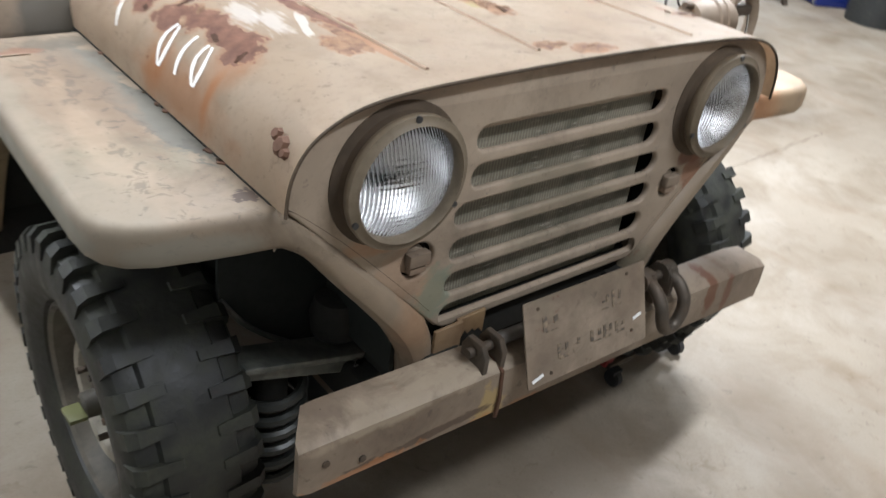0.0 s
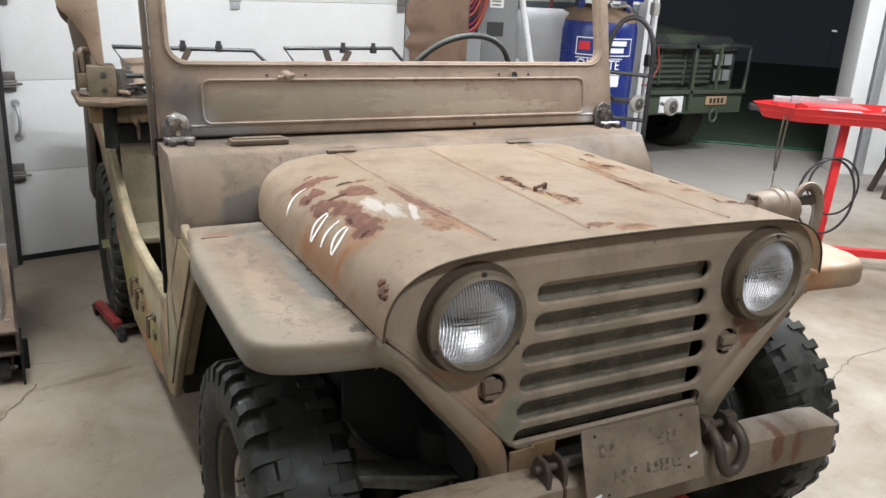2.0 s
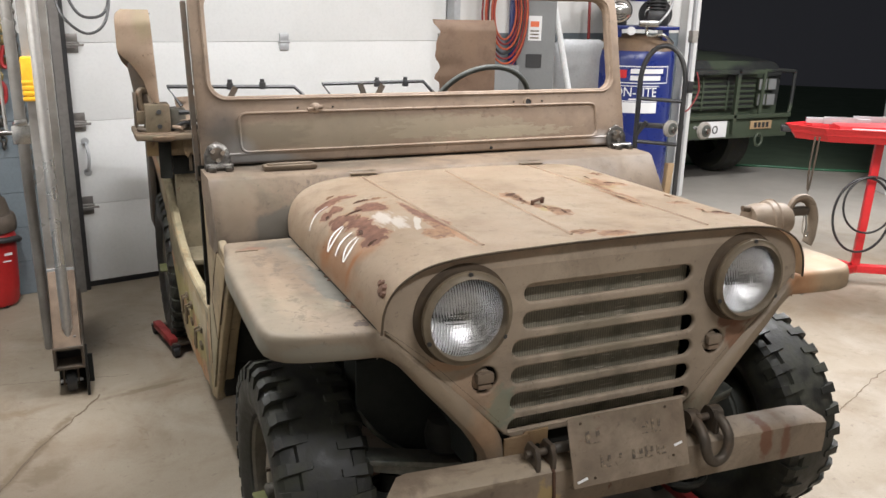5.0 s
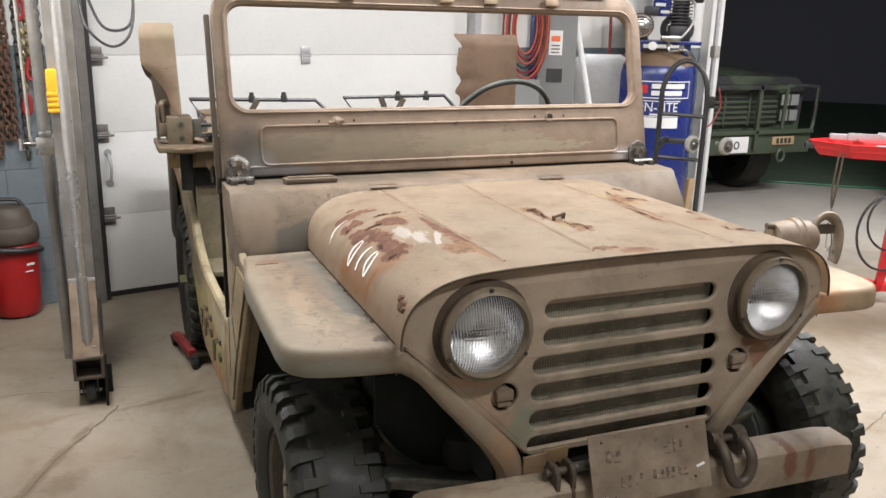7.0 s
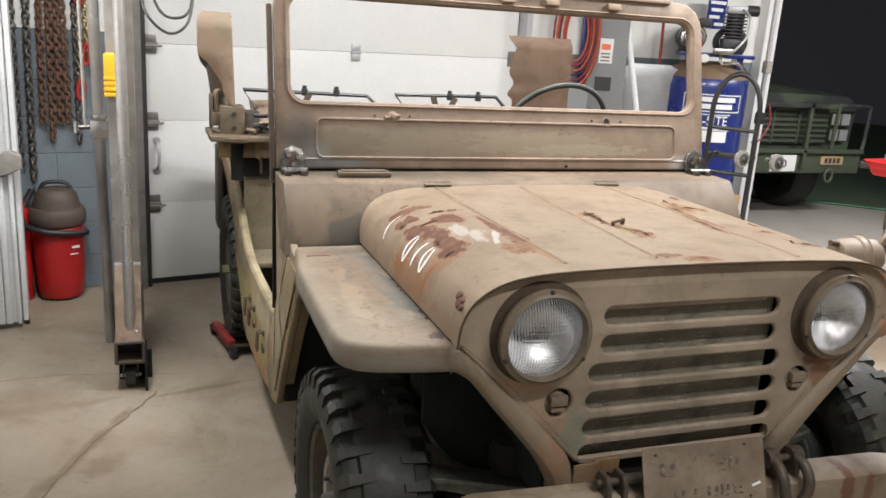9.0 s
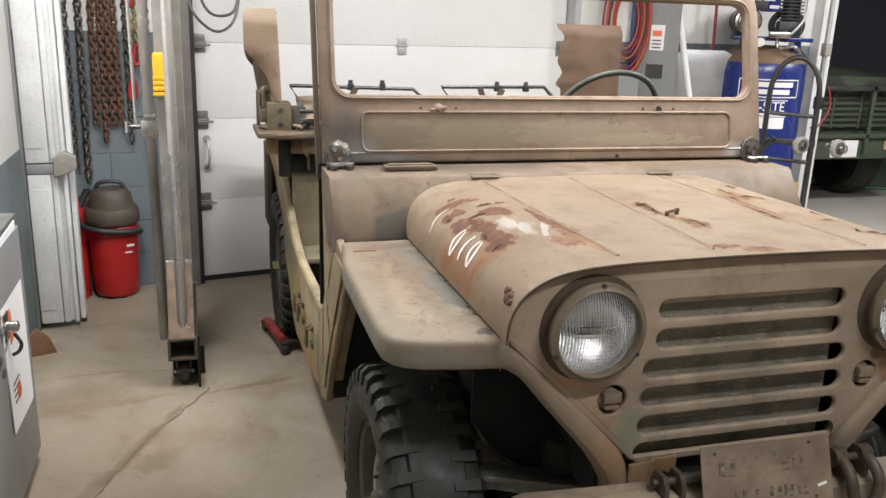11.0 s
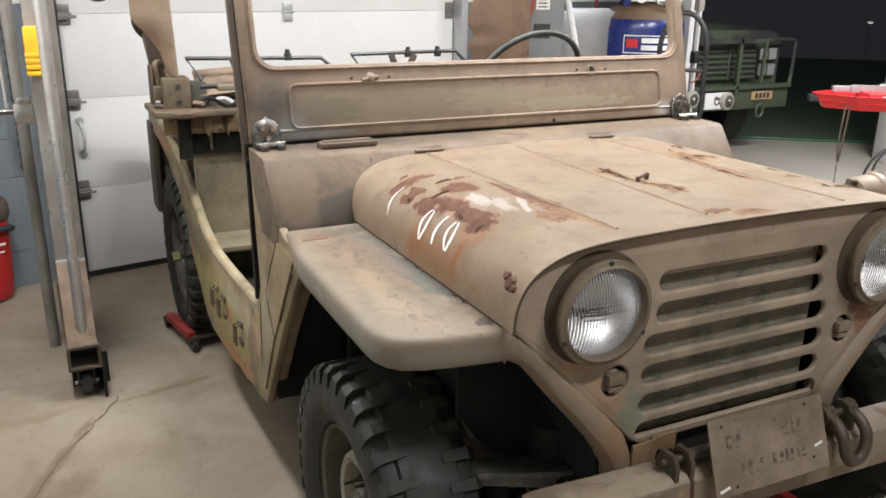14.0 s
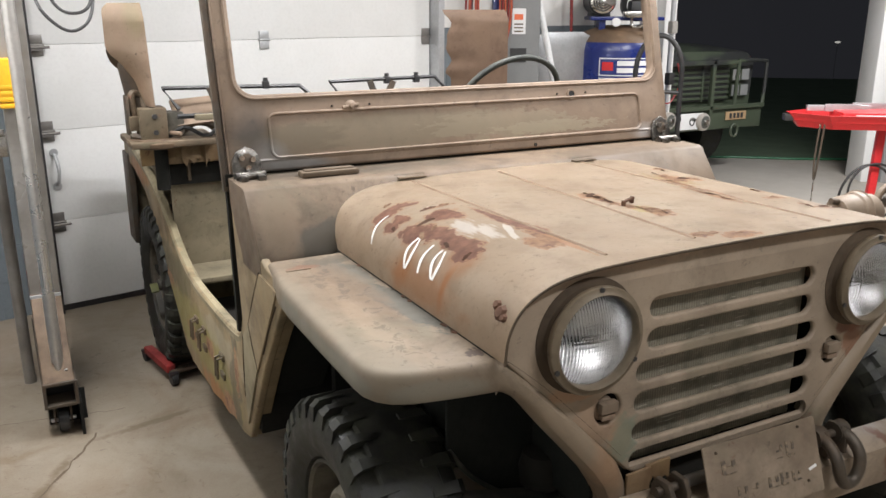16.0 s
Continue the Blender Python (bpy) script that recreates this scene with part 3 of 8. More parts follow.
    c = mix(nt, math_node(nt, "MULTIPLY", ramp(nt, noise_tex(nt, coords(nt, (1, 1, 1), (8, 8, 0)), 9, 6, 0.7, 1.2), 0.62, 0.70), 0.5), c, (0.170, 0.114, 0.065))
    c = mix(nt, math_node(nt, "MULTIPLY", ramp(nt, noise_tex(nt, coords(nt, (1, 0.35, 1), (2, 6, 0), (0, 0, 0.5)), 3.3, 6, 0.6, 0.7), 0.54, 0.70), 0.32), c, (0.200, 0.119, 0.060))
    c = mix(nt, math_node(nt, "MULTIPLY", ramp(nt, noise_tex(nt, coords(nt, (1, 1, 1), (9, 1, 0)), 22, 6, 0.7, 0.6), 0.60, 0.68), 0.45), c, (0.120, 0.090, 0.060))
    c = mix(nt, math_node(nt, "MULTIPLY", ramp(nt, noise_tex(nt, vec, 130, 2), 0.5, 0.8), 0.35), c, (0.200, 0.157, 0.107))
    for args, amount in (((-1.445, 1.55, 0, 0.028, 0.36, 0.1), 0.75), ((-1.60, 1.25, 0, 0.035, 0.22, 0.1), 0.6), ((-1.38, 1.42, 0, 0.07, 0.09, 0.1), 0.6)):
        c = mix(nt, math_node(nt, "MULTIPLY", blotch(nt, *args, turn=-25, warp=1.1, scale=13, edge=(0.42, 0.72)), amount), c, (0.135, 0.093, 0.052))
    c = mix(nt, math_node(nt, "MULTIPLY", blotch(nt, -0.98, 2.02, 0, 0.22, 0.022, 0.1, turn=12, warp=1.0, scale=12, edge=(0.42, 0.7)), 0.65), c, (0.135, 0.093, 0.052))
    c = mix(nt, math_node(nt, "MULTIPLY", blotch(nt, -1.62, 1.95, 0, 0.30, 0.05, 0.1, turn=6, warp=1.2, scale=9, edge=(0.40, 0.75)), 0.5), c, (0.200, 0.138, 0.073))
    # paler towards the bay: glare and outdoor light put into the colour
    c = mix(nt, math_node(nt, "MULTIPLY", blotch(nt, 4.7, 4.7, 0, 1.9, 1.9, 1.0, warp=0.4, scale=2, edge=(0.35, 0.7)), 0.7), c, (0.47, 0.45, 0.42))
    # shadow below the jeep's front, painted as a soft brown blotch
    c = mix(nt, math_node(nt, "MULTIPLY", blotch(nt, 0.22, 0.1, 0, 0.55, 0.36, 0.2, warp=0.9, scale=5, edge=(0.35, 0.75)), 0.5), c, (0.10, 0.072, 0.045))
    # darker and browner along the left of the slab
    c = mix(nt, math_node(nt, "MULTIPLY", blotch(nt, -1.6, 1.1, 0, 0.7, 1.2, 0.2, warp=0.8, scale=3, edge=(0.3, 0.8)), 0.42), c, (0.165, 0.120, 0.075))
    c = mix(nt, 0.13, c, (0.06, 0.045, 0.03))
    link(nt, c, b.inputs["Base Color"])
    link(nt, ramp(nt, noise_tex(nt, vec, 2.2, 4), 0.3, 0.7, 0.45, 0.75), b.inputs["Roughness"])
    bump(nt, b, noise_tex(nt, vec, 45, 6), 0.12, 0.01)
    M["concrete"] = m
    # painted block wall
    M["block"] = surface("grey_blue_block_paint", (0.165, 0.195, 0.215), (0.125, 0.15, 0.165), 0.62, scale=4, fine=70, relief=0.4, vary=True)
    M["joint"] = surface("painted_mortar", (0.155, 0.183, 0.20), None, 0.75, relief=0.3)
    M["upperwall"] = surface("white_wall_paint", (0.72, 0.72, 0.70), (0.64, 0.63, 0.60), 0.7, scale=2, spread=0.05)
    # camouflage
    m, nt, b = mat("camouflage_paint")
    vec = coords(nt, (0.9, 0.9, 1.1), (0.3, 0.2, 0.6))
    c = mix(nt, ramp(nt, noise_tex(nt, vec, 1.3, 1), 0.50, 0.52), (0.052, 0.068, 0.043), (0.025, 0.027, 0.027))
    c = mix(nt, ramp(nt, noise_tex(nt, coords(nt, (1, 1, 1), (4, 7, 1)), 1.5, 1), 0.76, 0.78), c, (0.07, 0.058, 0.04))
    c = mix(nt, math_node(nt, "MULTIPLY", ramp(nt, noise_tex(nt, vec, 30, 5), 0.5, 0.8), 0.3), c, (0.1, 0.1, 0.07))
    link(nt, c, b.inputs["Base Color"])
    b.inputs["Roughness"].default_value = 0.55
    M["camo"] = m


special_materials()

# ---------------------------------------------------------------- mesh helpers


def mesh_of(name, bm, smooth=True):
    me = bpy.data.meshes.new(name)
    bmesh.ops.recalc_face_normals(bm, faces=bm.faces)
    bm.to_mesh(me)
    bm.free()
    for p in me.polygons:
        p.use_smooth = smooth
    if smooth:
        me.set_sharp_from_angle(angle=radians(38))
    return me


def part(name, bm, material, parent=None, label="", smooth=True, m=None):
    me = bm if isinstance(bm, bpy.types.Mesh) else mesh_of(name, bm, smooth)
    ob = new(name, me)
    if material is not None:
        me.materials.clear()
        me.materials.append(M[material])
    if parent is not None:
        ob.parent = parent
    if m is not None:
        ob.matrix_basis = m
    if label:
        tagged(ob, label)
    return ob


def thing(name, label, category, m=None, group="", kind=""):
    ob = new(name)
    ob.empty_display_size = 0.1
    if m is not None:
        ob.matrix_world = m
    return tagged(ob, label, category, group, kind)


def box(bm, x0, x1, y0, y1, z0, z1, bev=0.0, m=None):
    b2 = bmesh.new()
    bmesh.ops.create_cube(b2, size=1.0)
    for v in b2.verts:
        v.co = Vector(((x0 + x1) / 2 + v.co.x * (x1 - x0), (y0 + y1) / 2 + v.co.y * (y1 - y0), (z0 + z1) / 2 + v.co.z * (z1 - z0)))
    if bev:
        bmesh.ops.bevel(b2, geom=list(b2.edges), offset=bev, segments=2, affect="EDGES", profile=0.6)
    return merge(bm, b2, m)


def merge(bm, b2, m=None):
    if m is not None:
        bmesh.ops.transform(b2, matrix=m, verts=b2.verts)
    tmp = bpy.data.meshes.new("tmp")
    b2.to_mesh(tmp)
    b2.free()
    bm.from_mesh(tmp)
    bpy.data.meshes.remove(tmp)
    return bm


def boxm(*a, bev=0.0, m=None):
    return box(bmesh.new(), *a, bev=bev, m=m)


def cyl(bm, p, q, r, r2=None, seg=16, bev=0.0, caps=True):
    """A rod from p to q."""
    p, q = Vector(p), Vector(q)
    b2 = bmesh.new()
    d = (q - p).length
    bmesh.ops.create_cone(b2, cap_ends=caps, segments=seg, radius1=r, radius2=r if r2 is None else r2, depth=d)
    if bev:
        rims = [e for e in b2.edges if abs(e.verts[0].co.z - e.verts[1].co.z) < 1e-6]
        bmesh.ops.bevel(b2, geom=rims, offset=bev, segments=2, affect="EDGES")
    m = Matrix.Translation((p + q) / 2) @ (q - p).to_track_quat("Z", "Y").to_matrix().to_4x4()
    return merge(bm, b2, m)


def lathe(bm, profile, seg=32, m=None):
    """Turn a profile of (radius, height) round z."""
    b2 = bmesh.new()
    rings = []
    for r, z in profile:
        rings.append([b2.verts.new((r * math.cos(2 * math.pi * i / seg), r * math.sin(2 * math.pi * i / seg), z)) for i in range(seg)])
    for a, b in zip(rings, rings[1:]):
        for i in range(seg):
            j = (i + 1) % seg
            b2.faces.new((a[i], a[j], b[j], b[i]))
    bmesh.ops.remove_doubles(b2, verts=b2.verts, dist=1e-5)
    return merge(bm, b2, m)


def tube(bm, pts, r, seg=10, closed=False, caps=True, flat=1.0):
    """A tube along a line of points."""
    pts = [Vector(p) for p in pts]
    n = len(pts)
    rings, up = [], None
    for i, p in enumerate(pts):
        a = pts[(i - 1) % n] if closed or i else p
        b = pts[(i + 1) % n] if closed or i < n - 1 else p
        t = (b - a).normalized()
        if up is None:
            up = t.orthogonal().normalized()
        up = (up - t * up.dot(t)).normalized()
        side = t.cross(up)
        rings.append([bm.verts.new(p + r * (math.cos(2 * math.pi * k / seg) * up * flat + math.sin(2 * math.pi * k / seg) * side)) for k in range(seg)])
    for i in range(n if closed else n - 1):
        a, b = rings[i], rings[(i + 1) % n]
        for k in range(seg):
            bm.faces.new((a[k], a[(k + 1) % seg], b[(k + 1) % seg], b[k]))
    if caps and not closed:
        bm.faces.new(rings[0][::-1])
        bm.faces.new(rings[-1])
    return bm


def smooth_path(pts, n=6):
    """Catmull-Rom through the points."""
    pts = [Vector(p) for p in pts]
    out = []
    for i in range(len(pts) - 1):
        p0, p1, p2, p3 = pts[max(i - 1, 0)], pts[i], pts[i + 1], pts[min(i + 2, len(pts) - 1)]
        for k in range(n):
            t = k / n
            out.append(0.5 * (2 * p1 + (p2 - p0) * t + (2 * p0 - 5 * p1 + 4 * p2 - p3) * t * t + (3 * p1 - p0 - 3 * p2 + p3) * t ** 3))
    return out + [pts[-1]]


def ring_pts(cx, cz, r, n=32, rz=None):
    rz = rz or r
    return [(cx + r * math.cos(2 * math.pi * i / n), cz + rz * math.sin(2 * math.pi * i / n)) for i in range(n)]


def slot_pts(x0, x1, z0, z1, n=8):
    r = (z1 - z0) / 2
    cz = (z0 + z1) / 2
    a = [(x1 - r + r * math.cos(math.pi * (i / n - 0.5)), cz + r * math.sin(math.pi * (i / n - 0.5))) for i in range(n + 1)]
    b = [(x0 + r - r * math.cos(math.pi * (i / n - 0.5)), cz - r * math.sin(math.pi * (i / n - 0.5))) for i in range(n + 1)]
    return a + b


def round_rect(x0, x1, z0, z1, r, n=6):
    pts = []
    for cx, cz, a0 in ((x1 - r, z0 + r, -90), (x1 - r, z1 - r, 0), (x0 + r, z1 - r, 90), (x0 + r, z0 + r, 180)):
        for i in range(n + 1):
            a = radians(a0 + 90 * i / n)
            pts.append((cx + r * math.cos(a), cz + r * math.sin(a)))
    return pts


def plate(outlines, thick, bev=0.0, m=None, seg=2):
    """A sheet in the x-z plane with holes: outlines, the outer one first. It is thick along y, centred."""
    cu = bpy.data.curves.new("tmp", "CURVE")
    cu.dimensions, cu.fill_mode = "2D", "BOTH"
    cu.extrude, cu.bevel_depth, cu.bevel_resolution = max(thick / 2 - bev, 0.0), bev, seg
    for pts in outlines:
        s = cu.splines.new("POLY")
        s.points.add(len(pts) - 1)
        for p, (x, z) in zip(s.points, pts):
            p.co = (x, z, 0, 1)
        s.use_cyclic_u = True
    ob = bpy.data.objects.new("tmp", cu)
    scene.collection.objects.link(ob)
    dg = bpy.context.evaluated_depsgraph_get()
    me = bpy.data.meshes.new_from_object(ob.evaluated_get(dg))
    bpy.data.objects.remove(ob)
    bpy.data.curves.remove(cu)
    me.transform((m or Matrix()) @ Matrix.Rotation(radians(90), 4, "X"))
    bm = bmesh.new()
    bm.from_mesh(me)
    bpy.data.meshes.remove(me)
    bmesh.ops.remove_doubles(bm, verts=bm.verts, dist=1e-5)
    return bm


def side_plate(outline, x, thick, bev=0.0, holes=()):
    """A sheet in the y-z plane at x."""
    return plate([[(y, z) for y, z in outline], *holes], thick, bev, Matrix.Translation((x, 0, 0)) @ Matrix.Rotation(radians(90), 4, "Z"))


def text_mesh(words, height):
    """Flat lettering in the x-y plane."""
    cu = bpy.data.curves.new("tmp", "FONT")
    cu.body, cu.size, cu.offset = words, height / 0.72, 0.004 * height
    ob = bpy.data.objects.new("tmp", cu)
    scene.collection.objects.link(ob)
    me = bpy.data.meshes.new_from_object(ob.evaluated_get(bpy.context.evaluated_depsgraph_get()))
    bpy.data.objects.remove(ob)
    bpy.data.curves.remove(cu)
    bm = bmesh.new()
    bm.from_mesh(me)
    bpy.data.meshes.remove(me)
    return bm


def mirror_x(bm):
    bmesh.ops.transform(bm, matrix=Matrix.Diagonal((-1, 1, 1, 1)), verts=bm.verts)
    return bm

# ---------------------------------------------------------------- structure
G = pose(-1.10, 3.57, 0, 0, 0, WALL_TURN)


def poly_slab(pts, z0, z1):
    """A slab over a plan outline."""
    bm = bmesh.new()
    lo = [bm.verts.new((x, y, z0)) for x, y in pts]
    hi = [bm.verts.new((x, y, z1)) for x, y in pts]
    bm.faces.new(hi)
    bm.faces.new(lo[::-1])
    for i in range(len(pts)):
        j = (i + 1) % len(pts)
        bm.faces.new((lo[i], lo[j], hi[j], hi[i]))
    return bm


def g_xy(u, v):
    p = G @ Vector((u, v, 0))
    return (p.x, p.y)


def structure():
    floor_pts = [(-6, -6), (12, -6), (12, 1.1), (5.4, 5.72), (2.6, 7.6), (-6, 7.6)]
    tagged(part("floor", poly_slab(floor_pts, -0.2, 0.0), "concrete", smooth=False), "stained tan concrete slab with a long crack, shadow and glare painted in", "floor", kind="structure")
    bm = bmesh.new()
    bmesh.ops.create_grid(bm, x_segments=8, y_segments=8, size=400, matrix=Matrix.Translation((0, 0, -0.06)))
    tagged(part("ground", bm, "grass", smooth=False), "dark grass outside at night", "ground", kind="structure")
    tagged(part("ceiling", poly_slab([(-6, -6), (12, -6), (12, 1.2), (6.0, 4.25), g_xy(5.15, 0.2), g_xy(-3, 0.2), (-6, 3)], 3.0, 3.1), "upperwall", smooth=False), "white painted garage ceiling", "ceiling", kind="structure")
    # added sheet with a faint glow, so the night is not pure black
    tagged(part("backdrop", boxm(-26, 26, 0, 0.2, -0.06, 11), "nightglow", smooth=False, m=pose(12.3, 16.0, 0, 0, 0, -37)), "faintly glowing backdrop added for the dark night beyond the grass", "backdrop", kind="structure")
    # back wall: lower part grey, upper part white, with a door opening from u = 0.0 to 2.46
    back = tagged(new("wall_back"), "painted block wall, grey below and white above", "wall", kind="structure")
    back.matrix_world = G
    DADO = 1.47
    for a, b in ((-2.0, -0.14), (2.52, 5.12)):
        part("lower_wall", boxm(a, b, 0.06, 0.25, 0, DADO), "joint", back, smooth=False)
        part("upper_wall", boxm(a, b, 0.055, 0.25, DADO, 3.0), "upperwall", back, smooth=False)
    part("upper_wall", boxm(-0.14, 2.52, 0.055, 0.25, 2.2, 3.0), "upperwall", back, smooth=False)
    # blocks of the lower wall
    blk = mesh_of("block", boxm(0.0015, 0.3985, 0, 0.03, 0.0015, 0.1985, bev=0.003), False)
    blk.materials.append(M["block"])
    for row in range(8):
        z = row * 0.2
        for col in range(20):
            u = -1.96 + col * 0.4 + (0.2 if row % 2 else 0)
            if (u > -0.45 and u < 2.52) or u > 4.75 or (row == 7):
                continue
            ob = new("block", blk)
            ob.parent, ob.matrix_basis = back, pose(u, 0.055, z)
    # opening's jambs and the wall beyond
    tagged(part("jamb_near", boxm(4.97, 5.13, -0.03, 0.30, 0, 3.0, bev=0.01), "white", m=G), "white door jamb at the open bay", "door frame", kind="structure")
    t2 = -28.0
    J = pose(5.90, 3.90, 0, 0, 0, t2)
    tagged(part("jamb_far", boxm(0, 0.16, -0.02, 0.3, 0, 3.0, bev=0.01), "white", m=J), "white post at the open bay door", "door frame", kind="structure")
    tagged(part("wall_right", boxm(0.16, 7.0, 0.05, 0.3, 0, 3.0), "upperwall", m=J, smooth=False), "pale wall beside the open bay", "wall", kind="structure")
    tagged(part("trim", boxm(0.18, 0.26, -0.05, 0.06, 0, 2.6, bev=0.006), "galv", m=J), "galvanised door track upright", "door track", kind="structure")
    tagged(part("wall_left", boxm(-2.2, -2.0, -5.0, 2.86, 0.935, 3.0), "upperwall", smooth=False), "white upper part of side wall", "wall", kind="structure")
    tagged(part("wall_left_lower", boxm(-2.2, -1.997, -5.0, 2.86, 0, 0.935), "block", smooth=False), "grey painted lower part of side wall", "wall", kind="structure")
    tagged(part("wall_end", boxm(-2.2, -1.988, 2.86, 2.90, 0, 3.0, bev=0.004), "greycab"), "grey trim post at the end of the side wall", "trim", kind="structure")
    tagged(part("wall_corner", boxm(-0.2, 0, -0.9, 0.2, 0, 3.0), "upperwall", m=G @ pose(-1.28, 0, 0), smooth=False), "white wall behind the cabinet", "wall", kind="structure")
    tagged(part("wall_rear", boxm(-6, 12, -5.2, -5.0, 0, 3.0), "upperwall", smooth=False), "white wall behind", "wall", kind="structure")
    tagged(part("wall_far_right", boxm(9.5, 9.7, -5, 1.6, 0, 3.0), "upperwall", smooth=False), "white side wall", "wall", kind="structure")
    # header over the open bay
    d = Vector((5.90 - 3.96, 3.90 - 4.52))
    tagged(part("header", boxm(0, d.length, 0, 0.25, 2.75, 3.0), "white", m=pose(3.96, 4.52, 0, 0, 0, math.degrees(math.atan2(d.y, d.x))), smooth=False), "white header over the open bay", "wall", kind="structure")


def garage_door():
    door = thing("door_1", "closed white sectional garage door with panels and steel hinges", "garage door", G, kind="structure")
    zs = [0.03, 0.50, 0.985, 1.42, 1.87, 2.25]
    for a, b in zip(zs, zs[1:]):
        part("panel", boxm(-0.08, 2.46, 0.02, 0.065, a + 0.001, b - 0.001, bev=0.002), "white", door)
    part("bottom_seal", boxm(-0.08, 2.46, 0.015, 0.07, 0.0, 0.03), "black", door)
    for z in zs[1:-1]:
        for u in (-0.045, 1.215, 2.42):
            h = part("hinge", boxm(u - 0.03, u + 0.03, 0.008, 0.02, z - 0.055, z - 0.006, bev=0.003), "galv" if 0.5 < u < 2 else "steel", door)
            bm = boxm(u - 0.03, u + 0.03, 0.008, 0.02, z + 0.004, z + 0.05, bev=0.003)
            cyl(bm, (u - 0.035, 0.008, z - 0.002), (u + 0.035, 0.008, z - 0.002), 0.008, seg=10)
            part("hinge_leaf", bm, "galv" if 0.5 < u < 2 else "steel", h)
            if u < 0.5:
                bm = bmesh.new()
                cyl(bm, (u - 0.10, -0.012, z - 0.012), (u + 0.055, -0.012, z - 0.012), 0.007, seg=10)
                box(bm, u - 0.05, u + 0.02, -0.02, 0.01, z - 0.028, z - 0.018)
                part("roller", bm, "steel", h)
    bm = tube(bmesh.new(), smooth_path([(-0.026, 0.02, 0.70), (-0.026, -0.015, 0.72), (-0.022, -0.028, 0.78), (-0.026, -0.015, 0.84), (-0.026, 0.02, 0.86)]), 0.008, flat=1.4)
    for z in (0.69, 0.87):
        cyl(bm, (-0.027, 0.012, z), (-0.027, 0.022, z), 0.022, seg=14, bev=0.003)
    part("handle", bm, "galv", door, "galvanised lift handle")
    for u, w in ((-0.14, 0.05), (2.49, 0.05)):
        part("track", boxm(u - w / 2, u + w / 2, -0.075, 0.02, 0.0, 2.6), "galv" if u > 1 else "steel", door, smooth=False)
    part("weather_strip", boxm(-0.115, -0.085, -0.045, 0.02, 0.0, 2.4), "black", door, smooth=False)


# ---------------------------------------------------------------- the vehicle
# x across, y from the grille to the rear, z up; the grille lies at y = 0.
HOOD_SECTION = [(-0.602, 0.987), (-0.598, 1.03), (-0.585, 1.065), (-0.563, 1.093), (-0.53, 1.115), (-0.49, 1.130), (-0.44, 1.139), (-0.38, 1.144), (-0.30, 1.147),
                (-0.15, 1.150), (0.0, 1.151)]
HOOD_SECTION = [(p.x, p.y) for p in smooth_path([(x, z, 0) for x, z in HOOD_SECTION], 3)]
HOOD_SECTION = HOOD_SECTION + [(-x, z) for x, z in HOOD_SECTION[-2::-1]]


def hood_rear(z):
    return 0.835 + (z - 0.985) * 0.70


def hood_point(x, y, lift=0.0):
    """A point on the hood's skin at x across, y along."""
    s = HOOD_SECTION
    for (x0, z0), (x1, z1) in zip(s, s[1:]):
        if x0 <= x <= x1:
            z = z0 + (z1 - z0) * (x - x0) / (x1 - x0)
            n = Vector((-(z1 - z0), 0, x1 - x0)).normalized()
            return Vector((x, y, z - hood_sag(y))) + n * lift
    return Vector((x, y, 1.0 + lift))


def hood_sag(y):
    return 0.012 * max(0.0, min(1.0, y / 0.95))


def arc_point(s_along, y, lift=0.0):
    """A point on the hood's right flank: s_along metres from its lower edge, upward over the bend."""
    s = HOOD_SECTION
    left = s_along
    for (x0, z0), (x1, z1) in zip(s, s[1:]):
        d = math.hypot(x1 - x0, z1 - z0)
        if left <= d:
            f = left / d
            n = Vector((-(z1 - z0), 0, x1 - x0)).normalized()
            return Vector((x0 + (x1 - x0) * f, y, z0 + (z1 - z0) * f - hood_sag(y))) + n * lift
        left -= d
    return Vector((s[-1][0], y, s[-1][1]))


